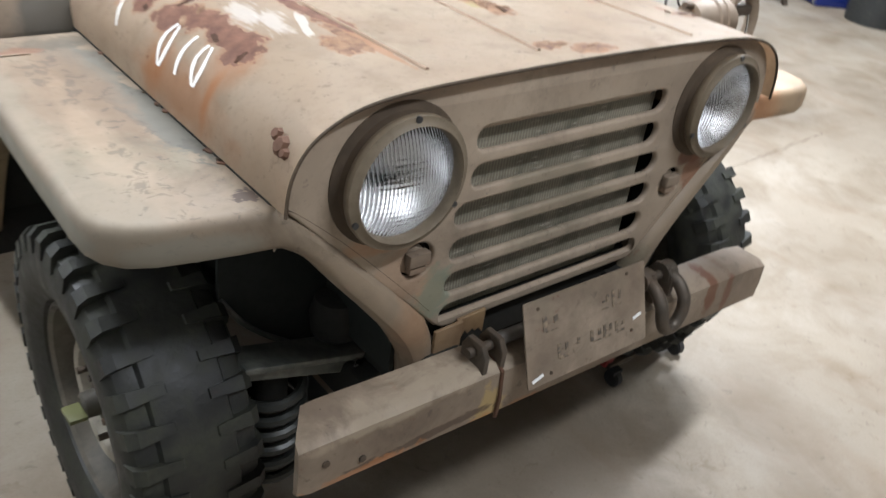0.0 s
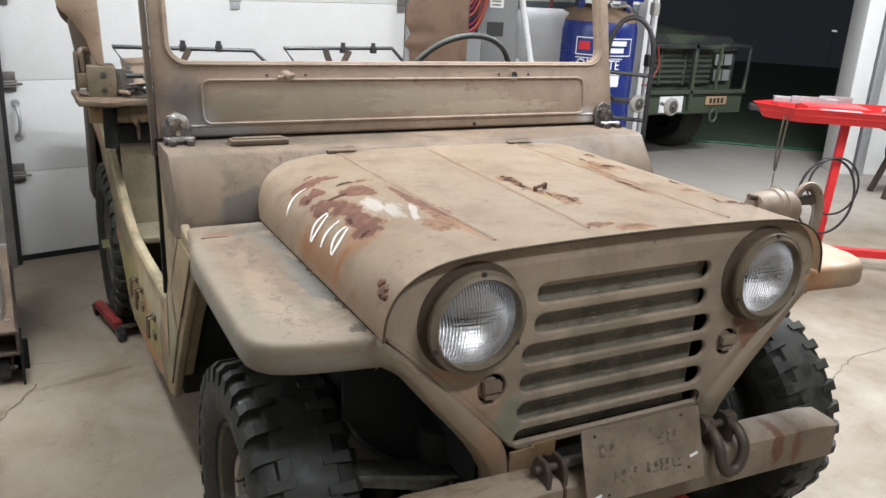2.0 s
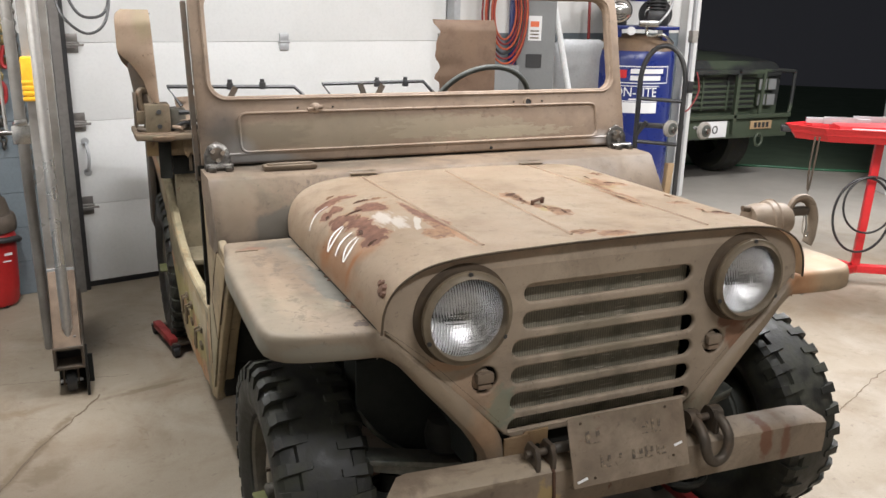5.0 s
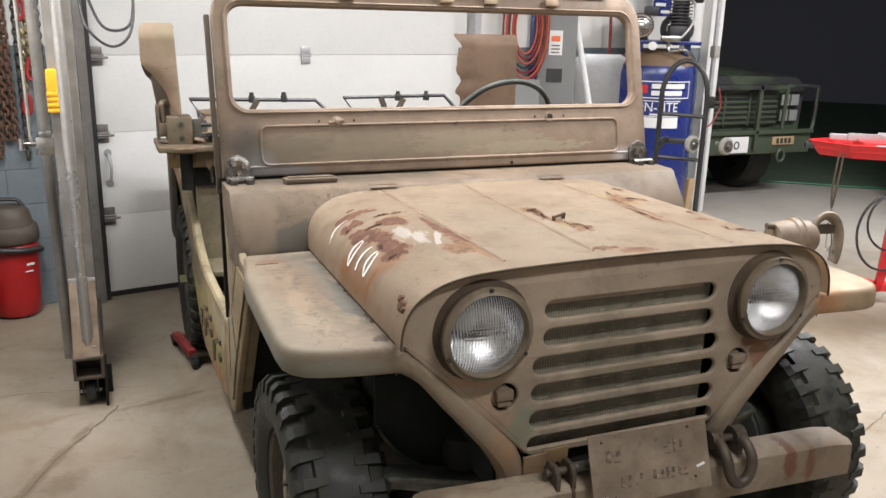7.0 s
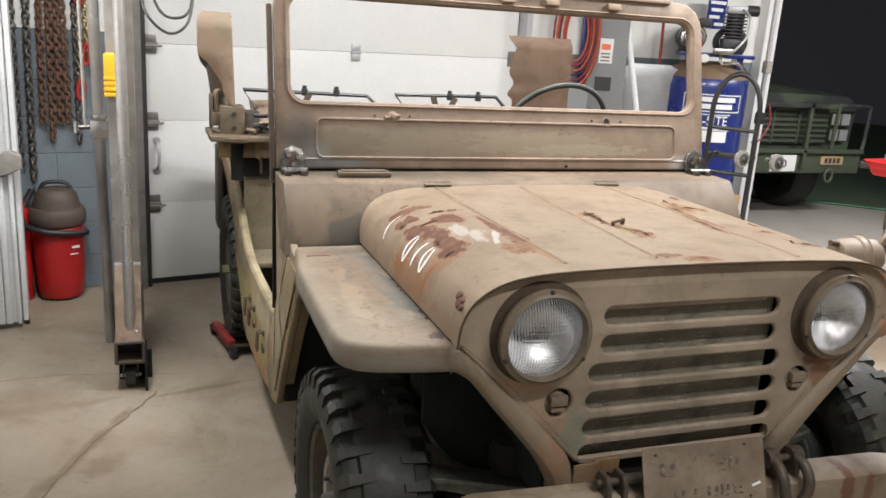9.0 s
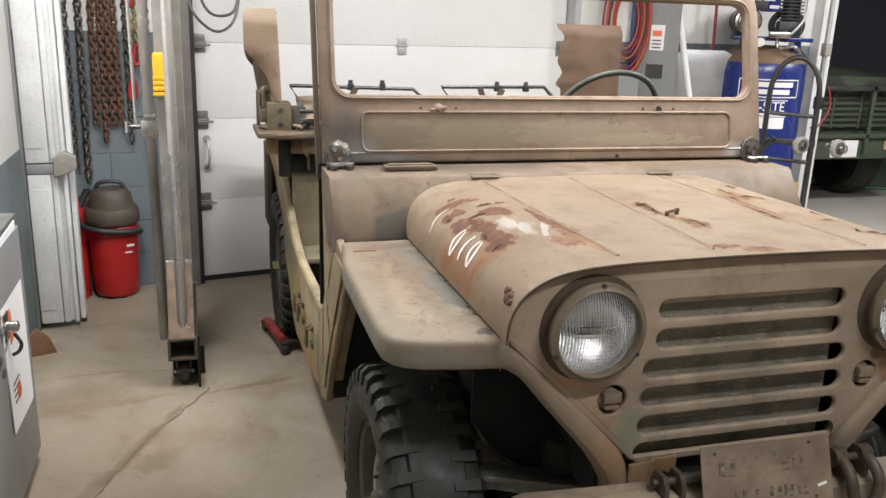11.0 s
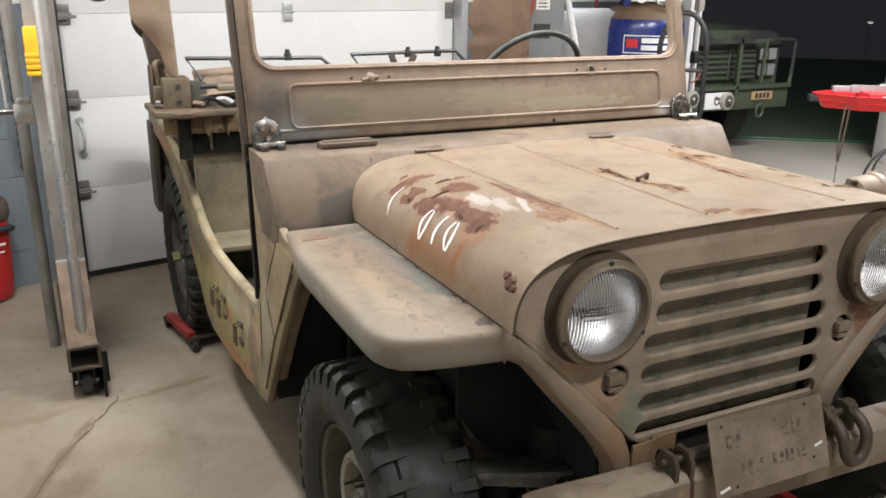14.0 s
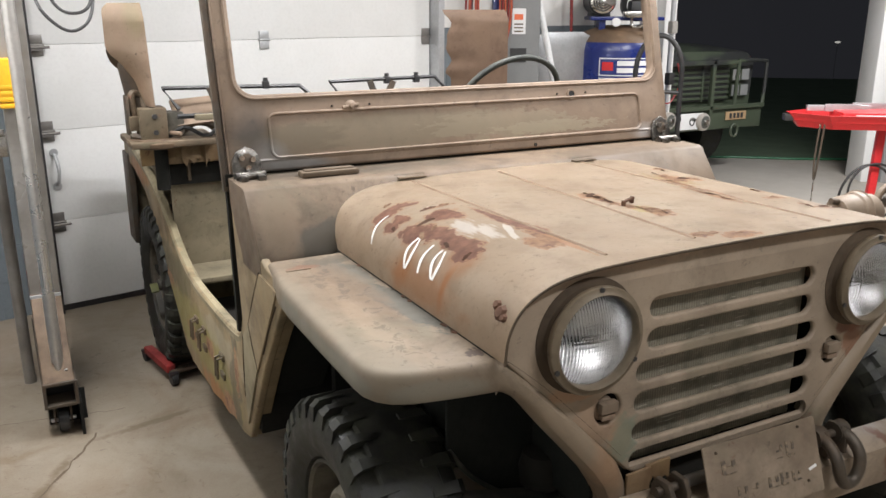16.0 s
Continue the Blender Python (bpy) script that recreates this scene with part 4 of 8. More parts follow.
def build_hood(jeep):
    bm = bmesh.new()
    n = 14
    rows = []
    for k in range(n + 1):
        row = []
        for x, z in HOOD_SECTION:
            y1 = hood_rear(z)
            y = -0.02 + (y1 + 0.02) * k / n
            row.append(bm.verts.new((x, y, z - hood_sag(y))))
        rows.append(row)
    for a, b in zip(rows, rows[1:]):
        for i in range(len(a) - 1):
            bm.faces.new((a[i], a[i + 1], b[i + 1], b[i]))
    bmesh.ops.solidify(bm, geom=list(bm.faces), thickness=0.006)
    hood = part("hood", bm, "hood", jeep, "faded tan hood with rust patches and white scrapes")
    # front lip, a dark tube for the shaded gap above the grille
    part("front_gap_line", tube(bmesh.new(), [(x * 1.0, -0.02, z - 0.003) for x, z in HOOD_SECTION], 0.0028, 6), "lampbucket", hood, "dark line for the shaded gap under the hood edge")
    # pressed seams
    for xa, xb, y0, y1 in ((-0.338, -0.343, 0.035, 0.915), (-0.105, -0.058, 0.035, 0.89), (0.281, 0.269, 0.01, 0.92)):
        bm = tube(bmesh.new(), [hood_point(xa + (xb - xa) * k / 16, y0 + (y1 - y0) * k / 16, -0.0005) for k in range(17)], 0.0043, 6)
        part("seam", bm, "seam", hood)
    # latch stub in the torn patch, and flakes of lifted skin
    bm = cyl(bmesh.new(), hood_point(-0.034, 0.350, 0.009), hood_point(0.004, 0.364, 0.012), 0.0042, seg=8)
    cyl(bm, hood_point(0.003, 0.364, -0.001), hood_point(0.005, 0.364, 0.016), 0.0055, seg=8)
    cyl(bm, hood_point(-0.034, 0.350, -0.001), hood_point(-0.034, 0.350, 0.012), 0.0055, seg=8)
    part("latch_stub", bm, "rusty", hood, "rusty latch stub")
    rnd = random.Random(12)
    for fx, fy, size, turn in ((-0.026, 0.505, 0.018, 97), (-0.033, 0.462, 0.020, 88), (-0.034, 0.405, 0.016, 94), (-0.016, 0.312, 0.016, 80), (0.006, 0.250, 0.020, 74), (0.305, 0.545, 0.020, 96), (0.285, 0.455, 0.020, 100), (0.268, 0.365, 0.024, 96), (0.258, 0.30, 0.016, 92), (0.432, 0.36, 0.018, 88), (0.345, 0.665, 0.020, 84), (0.415, 0.70, 0.016, 90), (0.39, 0.15, 0.014, 84),
                               (-0.030, 0.485, 0.024, 30), (-0.022, 0.455, 0.018, 80), (-0.030, 0.425, 0.016, 60), (-0.045, 0.375, 0.014, 20), (0.0, 0.285, 0.018, -20), (-0.02, 0.265, 0.014, 50),
                               (0.018, 0.255, 0.014, 10), (-0.075, 0.056, 0.022, 15), (-0.046, 0.047, 0.018, -10), (0.01, 0.022, 0.014, 5), (0.37, 0.57, 0.020, -15), (0.40, 0.55, 0.014, 10),
                               (0.28, 0.36, 0.018, 60), (0.285, 0.42, 0.014, 80), (0.43, 0.738, 0.022, 0), (0.40, 0.268, 0.018, 0), (0.43, 0.14, 0.020, -5), (0.455, 0.128, 0.016, 8),
                               (-0.495, 0.512, 0.024, 2), (-0.455, 0.596, 0.016, 12), (-0.535, 0.452, 0.018, 62), (-0.528, 0.345, 0.016, 75), (-0.50, 0.722, 0.014, 20), (-0.44, 0.598, 0.016, 5), (-0.40, 0.60, 0.014, -4), (-0.50, 0.458, 0.014, 40), (-0.55, 0.575, 0.012, 70), (-0.53, 0.25, 0.013, 15)):
        bm = bmesh.new()
        k, row0 = 5, None
        for i in range(k + 1):
            f = i / k - 0.5
            w = size * (0.20 + 0.22 * rnd.random()) * (1 - abs(f) * 0.9)
            ca, sa = math.cos(radians(turn)), math.sin(radians(turn))
            row = []
            for side, lift in ((-1, 0.0003), (1, 0.0015 + 0.004 * rnd.random() * (1 - 2 * abs(f)))):
                px, py = f * 2 * size, side * w
                row.append(bm.verts.new(hood_point(fx + px * ca - py * sa, fy + px * sa + py * ca, lift)))
            if row0:
                bm.faces.new((row0[0], row[0], row[1], row0[1]))
            row0 = row
        bmesh.ops.solidify(bm, geom=list(bm.faces), thickness=0.0008)
        part("lifted_flake", bm, "rusty" if size * 1000 % 4 < 2 else "flake", hood)
    bm = bmesh.new()
    for dx, dy, r in ((0, 0, 0.018), (0.01, 0.02, 0.012), (-0.006, -0.016, 0.01)):
        p, q = arc_point(0.085 + dx, 0.03 + dy, -0.002), arc_point(0.085 + dx, 0.03 + dy, 0.007)
        cyl(bm, p, q, r, r * 0.6, 7)
    part("corroded_boss", bm, "rusty", hood, "corroded rusty knob on hood flank")
    for x in (-0.33, 0.285):
        bm = tube(bmesh.new(), [(x - 0.045, 0.955, 1.142), (x + 0.05, 0.955, 1.142)], 0.007, 8)
        box(bm, x - 0.05, x + 0.055, 0.955, 0.985, 1.134, 1.138)
        box(bm, x - 0.04, x + 0.045, 0.92, 0.955, 1.138, 1.1425)
        part("hinge", bm, "bracket", hood)
    # brushed white strokes on the flank
    def stroke(s0, y0, s1, y1, w, curve=0.0):
        bm = bmesh.new()
        k, last = 10, None
        for i in range(k + 1):
            f = i / k
            s, y = s0 + (s1 - s0) * f, y0 + (y1 - y0) * f + curve * math.sin(math.pi * f)
            ww = w * (0.55 + 0.45 * math.sin(math.pi * min(1, f * 1.2 + 0.1)))
            a, b = bm.verts.new(arc_point(s, y - ww, 0.0015)), bm.verts.new(arc_point(s, y + ww, 0.0015))
            if last:
                bm.faces.new((last[0], last[1], b, a))
            last = (a, b)
        part("paint_bar", bm, "strokes", hood, "white painted bar")
    for s0, y0, s1, y1, w, cv in ((0.074, 0.622, 0.160, 0.655, 0.0045, 0.012), (0.064, 0.428, 0.142, 0.452, 0.0056, 0.012), (0.064, 0.424, 0.142, 0.444, 0.0054, -0.010),
                                  (0.070, 0.364, 0.144, 0.378, 0.0056, 0.006), (0.072, 0.302, 0.142, 0.334, 0.0058, 0.012), (0.072, 0.297, 0.142, 0.322, 0.0056, -0.009)):
        stroke(s0, y0, s1, y1, w, cv)


def build_grille(jeep):
    inner = [(x * 0.985, z - 0.008) for x, z in HOOD_SECTION]
    outer = inner + [(0.59, 0.99), (0.275, 0.675), (-0.275, 0.675), (-0.59, 0.99)]
    holes = [ring_pts(sx * 0.403, 1.0, 0.098) for sx in (-1, 1)] + [ring_pts(sx * 0.338, 0.826, 0.040, 20) for sx in (-1, 1)]
    for i in range(6):
        zc, hw = 1.028 - 0.0690 * i, (0.250 if i < 2 else 0.274)
        holes.append(slot_pts(-hw, hw, zc - (0.029 if i < 5 else 0.019), zc + 0.0285))
    g = part("grille", plate([outer, *holes], 0.016, 0.0065, Matrix.Translation((0, 0.008, 0)), 3), "grille", jeep, "tan painted grille with six horizontal slots")
    # the upper slot is half closed by a sloping inner flange
    part("slot_flange", boxm(-0.236, 0.218, 0.0, 0.012, -0.010, 0.010, bev=0.003, m=pose(0, 0.018, 1.044, 20)), "grille", g)
    part("radiator", boxm(-0.31, 0.252, 0.034, 0.12, 0.62, 1.06), "radiator", jeep, "dusty green finned radiator core", smooth=False)
    bm = boxm(-0.33, 0.33, 0.125, 0.135, 0.60, 1.09)
    box(bm, 0.253, 0.27, 0.05, 0.1, 0.62, 1.06)
    part("radiator_shroud", bm, "dark", jeep, smooth=False)
    # lower valance under the slots
    torn = random.Random(3)
    for x0, x1, z0, z1 in ((-0.285, -0.225, 0.600, 0.668), (-0.228, -0.165, 0.632, 0.672)):
        low = [(x0 + (x1 - x0) * k / 7, z0 + torn.uniform(-0.010, 0.012)) for k in range(8)]
        part("valance", plate([low + [(x1, z1), (x0, z1 - 0.003)]], 0.008, 0.002, Matrix.Translation((0, -0.012 + 0.006 * (x0 > -0.25), 0))), "rustyellow", jeep, "rusty yellow-tan torn valance")
    part("lower_crossmember", boxm(-0.29, 0.29, 0.03, 0.07, 0.56, 0.668, bev=0.01), "dark", jeep)
    for sx, label in ((-1, "round sealed headlamp in tan ring"), (1, "round sealed headlamp in tan ring with rust below")):
        x = sx * 0.403
        R = Matrix.Translation((x, 0.011, 1.0)) @ Matrix.Rotation(radians(90), 4, "X")
        hl = part("headlight", lathe(bmesh.new(), [(0.106, 0.030), (0.110, 0.036), (0.111, 0.044), (0.109, 0.048), (0.103, 0.049), (0.099, 0.053), (0.096, 0.055), (0.0935, 0.052), (0.0925, 0.036), (0.0925, -0.03)], 56, R), "lampring", jeep, label)
        glass = part("lens", lathe(bmesh.new(), [(0.0001, 0.064), (0.03, 0.062), (0.055, 0.057), (0.078, 0.047), (0.092, 0.035), (0.092, 0.031), (0.075, 0.041), (0.04, 0.052), (0.0001, 0.056)], 44, R), "lens", hl)
        glass.visible_shadow = False
        part("reflector", lathe(bmesh.new(), [(0.0915, 0.032), (0.086, 0.013), (0.070, -0.012), (0.048, -0.030), (0.022, -0.040), (0.0001, -0.043)], 44, R), "mirror", hl)
        part("bulb_shield", lathe(bmesh.new(), [(0.0001, 0.0), (0.012, -0.002), (0.013, -0.03), (0.0001, -0.05)], 16, R @ Matrix.Translation((0, 0, 0.030))), "chrome", hl)
        # side wall coloured dark for the shadow crescent round the ring
        part("bucket", lathe(bmesh.new(), [(0.120, -0.002), (0.120, 0.013), (0.112, 0.015), (0.107, 0.018), (0.105, 0.034)], 44, R), "lampbucket", hl, "headlamp bucket coloured dark for its shadow")
        for a in (90, 205, 330):
            p = Vector((x + 0.105 * math.cos(radians(a)), -0.036, 1.0 + 0.105 * math.sin(radians(a))))
            part("screw_hole", cyl(bmesh.new(), p, p + Vector((0, -0.0045, 0)), 0.0055, seg=10), "black", hl)
        mx = sx * 0.338
        R2 = Matrix.Translation((mx, 0.02, 0.826)) @ Matrix.Rotation(radians(90), 4, "X")
        # cup coloured near black for the shadow ring round the lamp face
        mk = part("marker_lamp", lathe(bmesh.new(), [(0.041, 0.004), (0.041, -0.012), (0.0001, -0.012)], 24, R2), "dark", jeep, "small recessed blackout marker lamp")
        part("lamp_face", lathe(bmesh.new(), [(0.0275, -0.008), (0.0275, 0.008), (0.024, 0.012), (0.0001, 0.012)], 20, R2 @ Matrix.Translation((-0.006, 0, 0))), "grille", mk)
        part("hood_bar", boxm(mx - 0.025, mx + 0.018, -0.012, 0.006, 0.822, 0.846, bev=0.003), "bumper", mk)
        part("lens_bar", boxm(mx - 0.020, mx + 0.014, -0.008, 0.006, 0.806, 0.818, bev=0.002), "screen", mk)


ROLL = [(0.0, 0.985), (0.007, 0.9838), (0.0135, 0.980), (0.0175, 0.974), (0.0195, 0.965), (0.0200, 0.945), (0.0195, 0.931), (0.015, 0.923), (0.0, 0.921)]
LEG = [(-0.603, 0.985, -0.603, 0.921), (-0.592, 0.981, -0.590, 0.917), (-0.574, 0.968, -0.571, 0.905), (-0.545, 0.944, -0.551, 0.889), (-0.50, 0.905, -0.524, 0.858), (-0.45, 0.857, -0.48, 0.805),
       (-0.39, 0.797, -0.43, 0.748), (-0.335, 0.741, -0.378, 0.686), (-0.300, 0.704, -0.351, 0.645), (-0.279, 0.660, -0.336, 0.612), (-0.268, 0.61, -0.329, 0.58), (-0.264, 0.545, -0.324, 0.540)]


def fender_mesh(bent=False):
    """Right front fender: flat top, rolled outer and front edges, and the rolled edge carried on down the raked leg to the bumper."""
    plan = [(-0.603, 0.80), (-0.785, 0.80), (-0.795, 0.70), (-0.808, 0.63), (-0.813, 0.55), (-0.818, 0.30), (-0.820, 0.14), (-0.818, 0.105), (-0.808, 0.079), (-0.789, 0.059), (-0.758, 0.046), (-0.71, 0.036), (-0.65, 0.026), (-0.603, 0.020)]
    if bent:
        plan = plan[:5] + [(-0.822, 0.30), (-0.826, 0.14), (-0.823, 0.07), (-0.812, 0.035), (-0.792, 0.015), (-0.76, 0.006), (-0.71, 0.008), (-0.65, 0.015), (-0.603, 0.020)]
    bm = bmesh.new()
    top = [bm.verts.new((x, y, 0.985)) for x, y in plan]
    bm.faces.new(top)
    n = len(plan)
    prev, ends = top, [top[-1]]
    for out, z in ROLL[1:]:
        ring = []
        for i, (x, y) in enumerate(plan):
            d = (Vector(plan[min(i + 1, n - 1)]) - Vector(plan[max(i - 1, 0)])).normalized()
            nrm = Vector((d.y, -d.x))
            if nrm.dot(Vector((x + 0.68, y - 0.35))) < 0:
                nrm = -nrm
            nrm = Vector((0, 0)) if i == 0 else Vector((-1, 0)) if i < 3 else Vector((0, -1)) if i == n - 1 else nrm
            ring.append(bm.verts.new((x + nrm.x * out, y + nrm.y * out, z)))
        for i in range(1, n - 1):
            bm.faces.new((prev[i], prev[i + 1], ring[i + 1], ring[i]))
        prev = ring
        ends.append(ring[-1])
    # the leg
    last = ends
    for k, (ux, uz, lx, lz) in enumerate(LEG[1:]):
        f = min(1.0, (k + 1) / 4)
        ring = []
        for out, z in ROLL:
            w = (0.985 - z) / 0.064
            ring.append(bm.verts.new((ux + (lx - ux) * w, 0.020 - out * (1 + 0.8 * f) + 0.02 * f * (abs(w - 0.5) * 2) ** 3, uz + (lz - uz) * w)))
        for a in range(len(ring)):
            b = (a + 1) % len(ring)
            bm.faces.new((last[a], last[b], ring[b], ring[a]))
        last = ring
    bmesh.ops.triangulate(bm, faces=[f for f in bm.faces if len(f.verts) > 4])
    return bm


def build_fenders(jeep):
    right = part("fender", fender_mesh(), "fender", jeep, "tan front fender with worn olive patches")
    left = part("fender", mirror_x(fender_mesh(True)), "fender", jeep, "tan front fender with orange stained corner")
    for f, s in ((right, 1), (left, -1)):
        bm = tube(bmesh.new(), [(x + 0.004, 0.002, z + 0.004) for x, z, _, _ in LEG[1:9]], 0.0022, 6)
        part("leg_joint", bm if s == 1 else mirror_x(bm), "lampbucket", f)
        bm = boxm(-0.6040, -0.6000, 0.022, 0.83, 0.978, 0.9870)
        part("joint_gap", bm if s == 1 else mirror_x(bm), "dark", f, smooth=False)
        # crusts of rust standing along the joint with the hood
        crust = random.Random(21)
        for k in range(9):
            y, L = 0.05 + 0.7 * crust.random(), crust.uniform(0.005, 0.022)
            pts = [(-0.603 - 0.004 * crust.random(), y), (-0.607 - 0.006 * crust.random(), y + L * 0.4), (-0.606, y + L), (-0.601, y + L * 0.9), (-0.600, y + L * 0.1)]
            bm = plate([pts], 0.003, 0.0008, pose(0, 0, 0.986, -90))
            part("rust_crust", bm if s == 1 else mirror_x(bm), "rusty" if k % 3 else "lampbucket", f)
        # bracket at the rear corner
        bm = boxm(-0.785, -0.72, 0.70, 0.705, 0.984, 0.9875, bev=0.001)
        part("corner_clip", bm if s == 1 else mirror_x(bm), "fender", f)
        # inner apron, coloured near black for the shade under the fender
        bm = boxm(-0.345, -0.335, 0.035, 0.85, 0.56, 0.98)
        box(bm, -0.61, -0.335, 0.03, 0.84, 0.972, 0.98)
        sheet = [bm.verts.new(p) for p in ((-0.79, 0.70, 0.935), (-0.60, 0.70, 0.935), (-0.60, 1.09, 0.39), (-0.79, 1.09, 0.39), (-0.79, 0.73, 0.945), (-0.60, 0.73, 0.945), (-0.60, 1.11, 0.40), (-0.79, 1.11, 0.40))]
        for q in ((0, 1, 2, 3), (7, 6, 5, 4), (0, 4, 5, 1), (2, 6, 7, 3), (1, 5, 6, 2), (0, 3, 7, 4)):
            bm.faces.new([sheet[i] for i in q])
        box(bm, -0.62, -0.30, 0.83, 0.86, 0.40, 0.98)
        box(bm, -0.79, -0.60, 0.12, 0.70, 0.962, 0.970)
        part("inner_apron", bm if s == 1 else mirror_x(bm), "tower", f, "wheel well panel coloured near black for shade", smooth=False)


def build_bumper(jeep):
    pts = [(0.0, 0.0), (0.0, 0.105), (0.012, 0.117), (0.075, 0.122), (0.085, 0.112), (0.085, 0.10)]
    bm = bmesh.new()
    # a bent channel, slightly skewed and lower towards its left end
    def base_z(x):
        return 0.510 - 0.022 * (x + 0.0) / 0.65
    secs = []
    xs = [-0.620, -0.60, -0.4, -0.215, -0.2, 0.0, 0.2, 0.4, 0.6, 0.668]
    for x in xs:
        ring = []
        for y, z in [(0.0, 0.0), (-0.012, 0.006), (-0.014, 0.055), (-0.012, 0.104), (0.004, 0.116), (0.07, 0.118), (0.078, 0.108), (0.070, 0.100), (0.012, 0.098), (0.004, 0.09), (0.004, 0.014), (0.03, 0.006), (0.03, 0.0)]:
            zz = z * (0.98 if abs(x) < 0.615 else 0.9)
            cut = 0.055 * max(0.0, y) / 0.078 if x < -0.59 else 0.0
            ring.append(bm.verts.new((x + cut, -0.105 + y + (0.006 if x < -0.61 else 0.0), base_z(x) + zz)))
        secs.append(ring)
    for a, b in zip(secs, secs[1:]):
        for i in range(len(a)):
            j = (i + 1) % len(a)
            bm.faces.new((a[i], a[j], b[j], b[i]))
    bm.faces.new(secs[0])
    bm.faces.new(secs[-1][::-1])
    b = part("bumper", bm, "bumper", jeep, "tan channel bumper with rust streaks")
    part("repair_weld", tube(bmesh.new(), [(-0.207, -0.121, 0.515), (-0.206, -0.122, 0.56), (-0.208, -0.118, 0.62), (-0.207, -0.09, 0.633), (-0.207, -0.05, 0.634)], 0.0045, 6), "rusty", b, "rusty welded joint")
    for x, z in ((-0.575, 0.59), (-0.505, 0.565)):
        part("bolt_hole", cyl(bmesh.new(), (x, -0.118, z), (x, -0.1215, z), 0.007, seg=10), "oldiron", b)
    for x in (-0.27, 0.27):
        part("frame_horn", boxm(x - 0.045, x + 0.045, -0.03, 0.9, 0.50, 0.62, bev=0.01), "dark", jeep, smooth=False)
    # shackles
    def shackle(x, drop):
        br = bmesh.new()
        for dx in ((-0.028, 0.028) if drop else (-0.021, 0.021)):
            merge(br, plate([[(0.005, 0.0), (0.065, 0.0), (0.065, 0.036), (0.052, 0.058), (0.018, 0.058), (0.005, 0.036)], ring_pts(0.036, 0.036, 0.011, 14)], 0.012, 0.002,
                            Matrix.Translation((x + dx, -0.115, 0.62)) @ Matrix.Rotation(radians(90), 4, "Z")))
        cyl(br, (x - 0.040, -0.079, 0.656), (x + 0.040, -0.079, 0.656), 0.0095, seg=12)
        s = part("tow_bracket", br, "oldiron", jeep, "dark iron towing lug with pin")
        if drop:
            pts = [(x - 0.034, -0.08, 0.662), (x - 0.037, -0.115, 0.655), (x - 0.038, -0.140, 0.63), (x - 0.034, -0.148, 0.60), (x - 0.020, -0.150, 0.575), (x + 0.0, -0.150, 0.567),
                   (x + 0.020, -0.150, 0.575), (x + 0.034, -0.148, 0.60), (x + 0.038, -0.140, 0.63), (x + 0.037, -0.115, 0.655), (x + 0.034, -0.08, 0.662)]
            part("shackle", tube(bmesh.new(), smooth_path(pts, 4), 0.014, 10), "oldiron", s, "rusty brown bow shackle")
            for d in (-0.036, 0.036):
                part("shackle_eye", cyl(bmesh.new(), (x + d - 0.016, -0.08, 0.660), (x + d + 0.016, -0.08, 0.660), 0.024, seg=14), "oldiron", s)
    part("plate_bracket", boxm(-0.05, 0.05, -0.135, -0.06, 0.622, 0.628, bev=0.001), "bumper", jeep, smooth=False)
    part("tow_rod", cyl(bmesh.new(), (-0.20, -0.07, 0.652), (-0.10, -0.073, 0.652), 0.013, seg=16, bev=0.003), "steel", jeep, "bare grey towing rod")
    shackle(-0.225, False)
    shackle(0.255, True)
    # plate with worn stencil
    srnd = random.Random(5)
    P = pose(-0.005, -0.130, 0.664, -20, 1.0, 0) @ Matrix.Diagonal((1, 1, 0.73, 1))
    pl = part("marking_plate", plate([round_rect(-0.168, 0.165, -0.112, 0.112, 0.004, 2)], 0.004, 0.001, P), "bumper", jeep, "tan steel plate with worn stencil bars")
    for x, z in ((-0.135, 0.09), (0.11, 0.095), (-0.11, -0.09), (0.12, -0.07)):
        part("plate_bolt", cyl(bmesh.new(), P @ Vector((x, -0.002, z)), P @ Vector((x, -0.004, z)), 0.0035, seg=8), "lampbucket", pl)
    for x0, x1, z0, z1 in ((-0.125, -0.085, 0.015, 0.065), (0.03, 0.055, 0.015, 0.065), (0.065, 0.09, 0.015, 0.065), (-0.09, -0.062, -0.065, -0.02), (-0.055, -0.03, -0.065, -0.02), (0.0, 0.03, -0.062, -0.02),
                           (0.037, 0.062, -0.062, -0.02), (0.072, 0.10, -0.06, -0.025)):
        for a, b, c, d in ((0.0, 0.28, 0.1, 1.0), (0.2, 1.0, 0.0, 0.22), (0.25, 0.85, 0.45, 0.62), (0.72, 1.0, 0.4, 0.9)):
            if srnd.random() < 0.82:
                j = srnd.random() * 0.12
                part("stencil_bar", boxm(x0 + (x1 - x0) * a, x0 + (x1 - x0) * b, -0.0035, -0.0025, z0 + (z1 - z0) * (c + j), z0 + (z1 - z0) * (d - j * 0.5), m=P), "stencil", pl, smooth=False)
    for x, z, w in ((-0.16, -0.09, 0.03), (0.125, -0.035, 0.025)):
        part("paint_nick", boxm(-w / 2, w / 2, -0.0037, -0.0026, -0.004, 0.004, m=P @ pose(x + w / 2, 0, z, 0, -18, 0)), "label", pl, smooth=False)


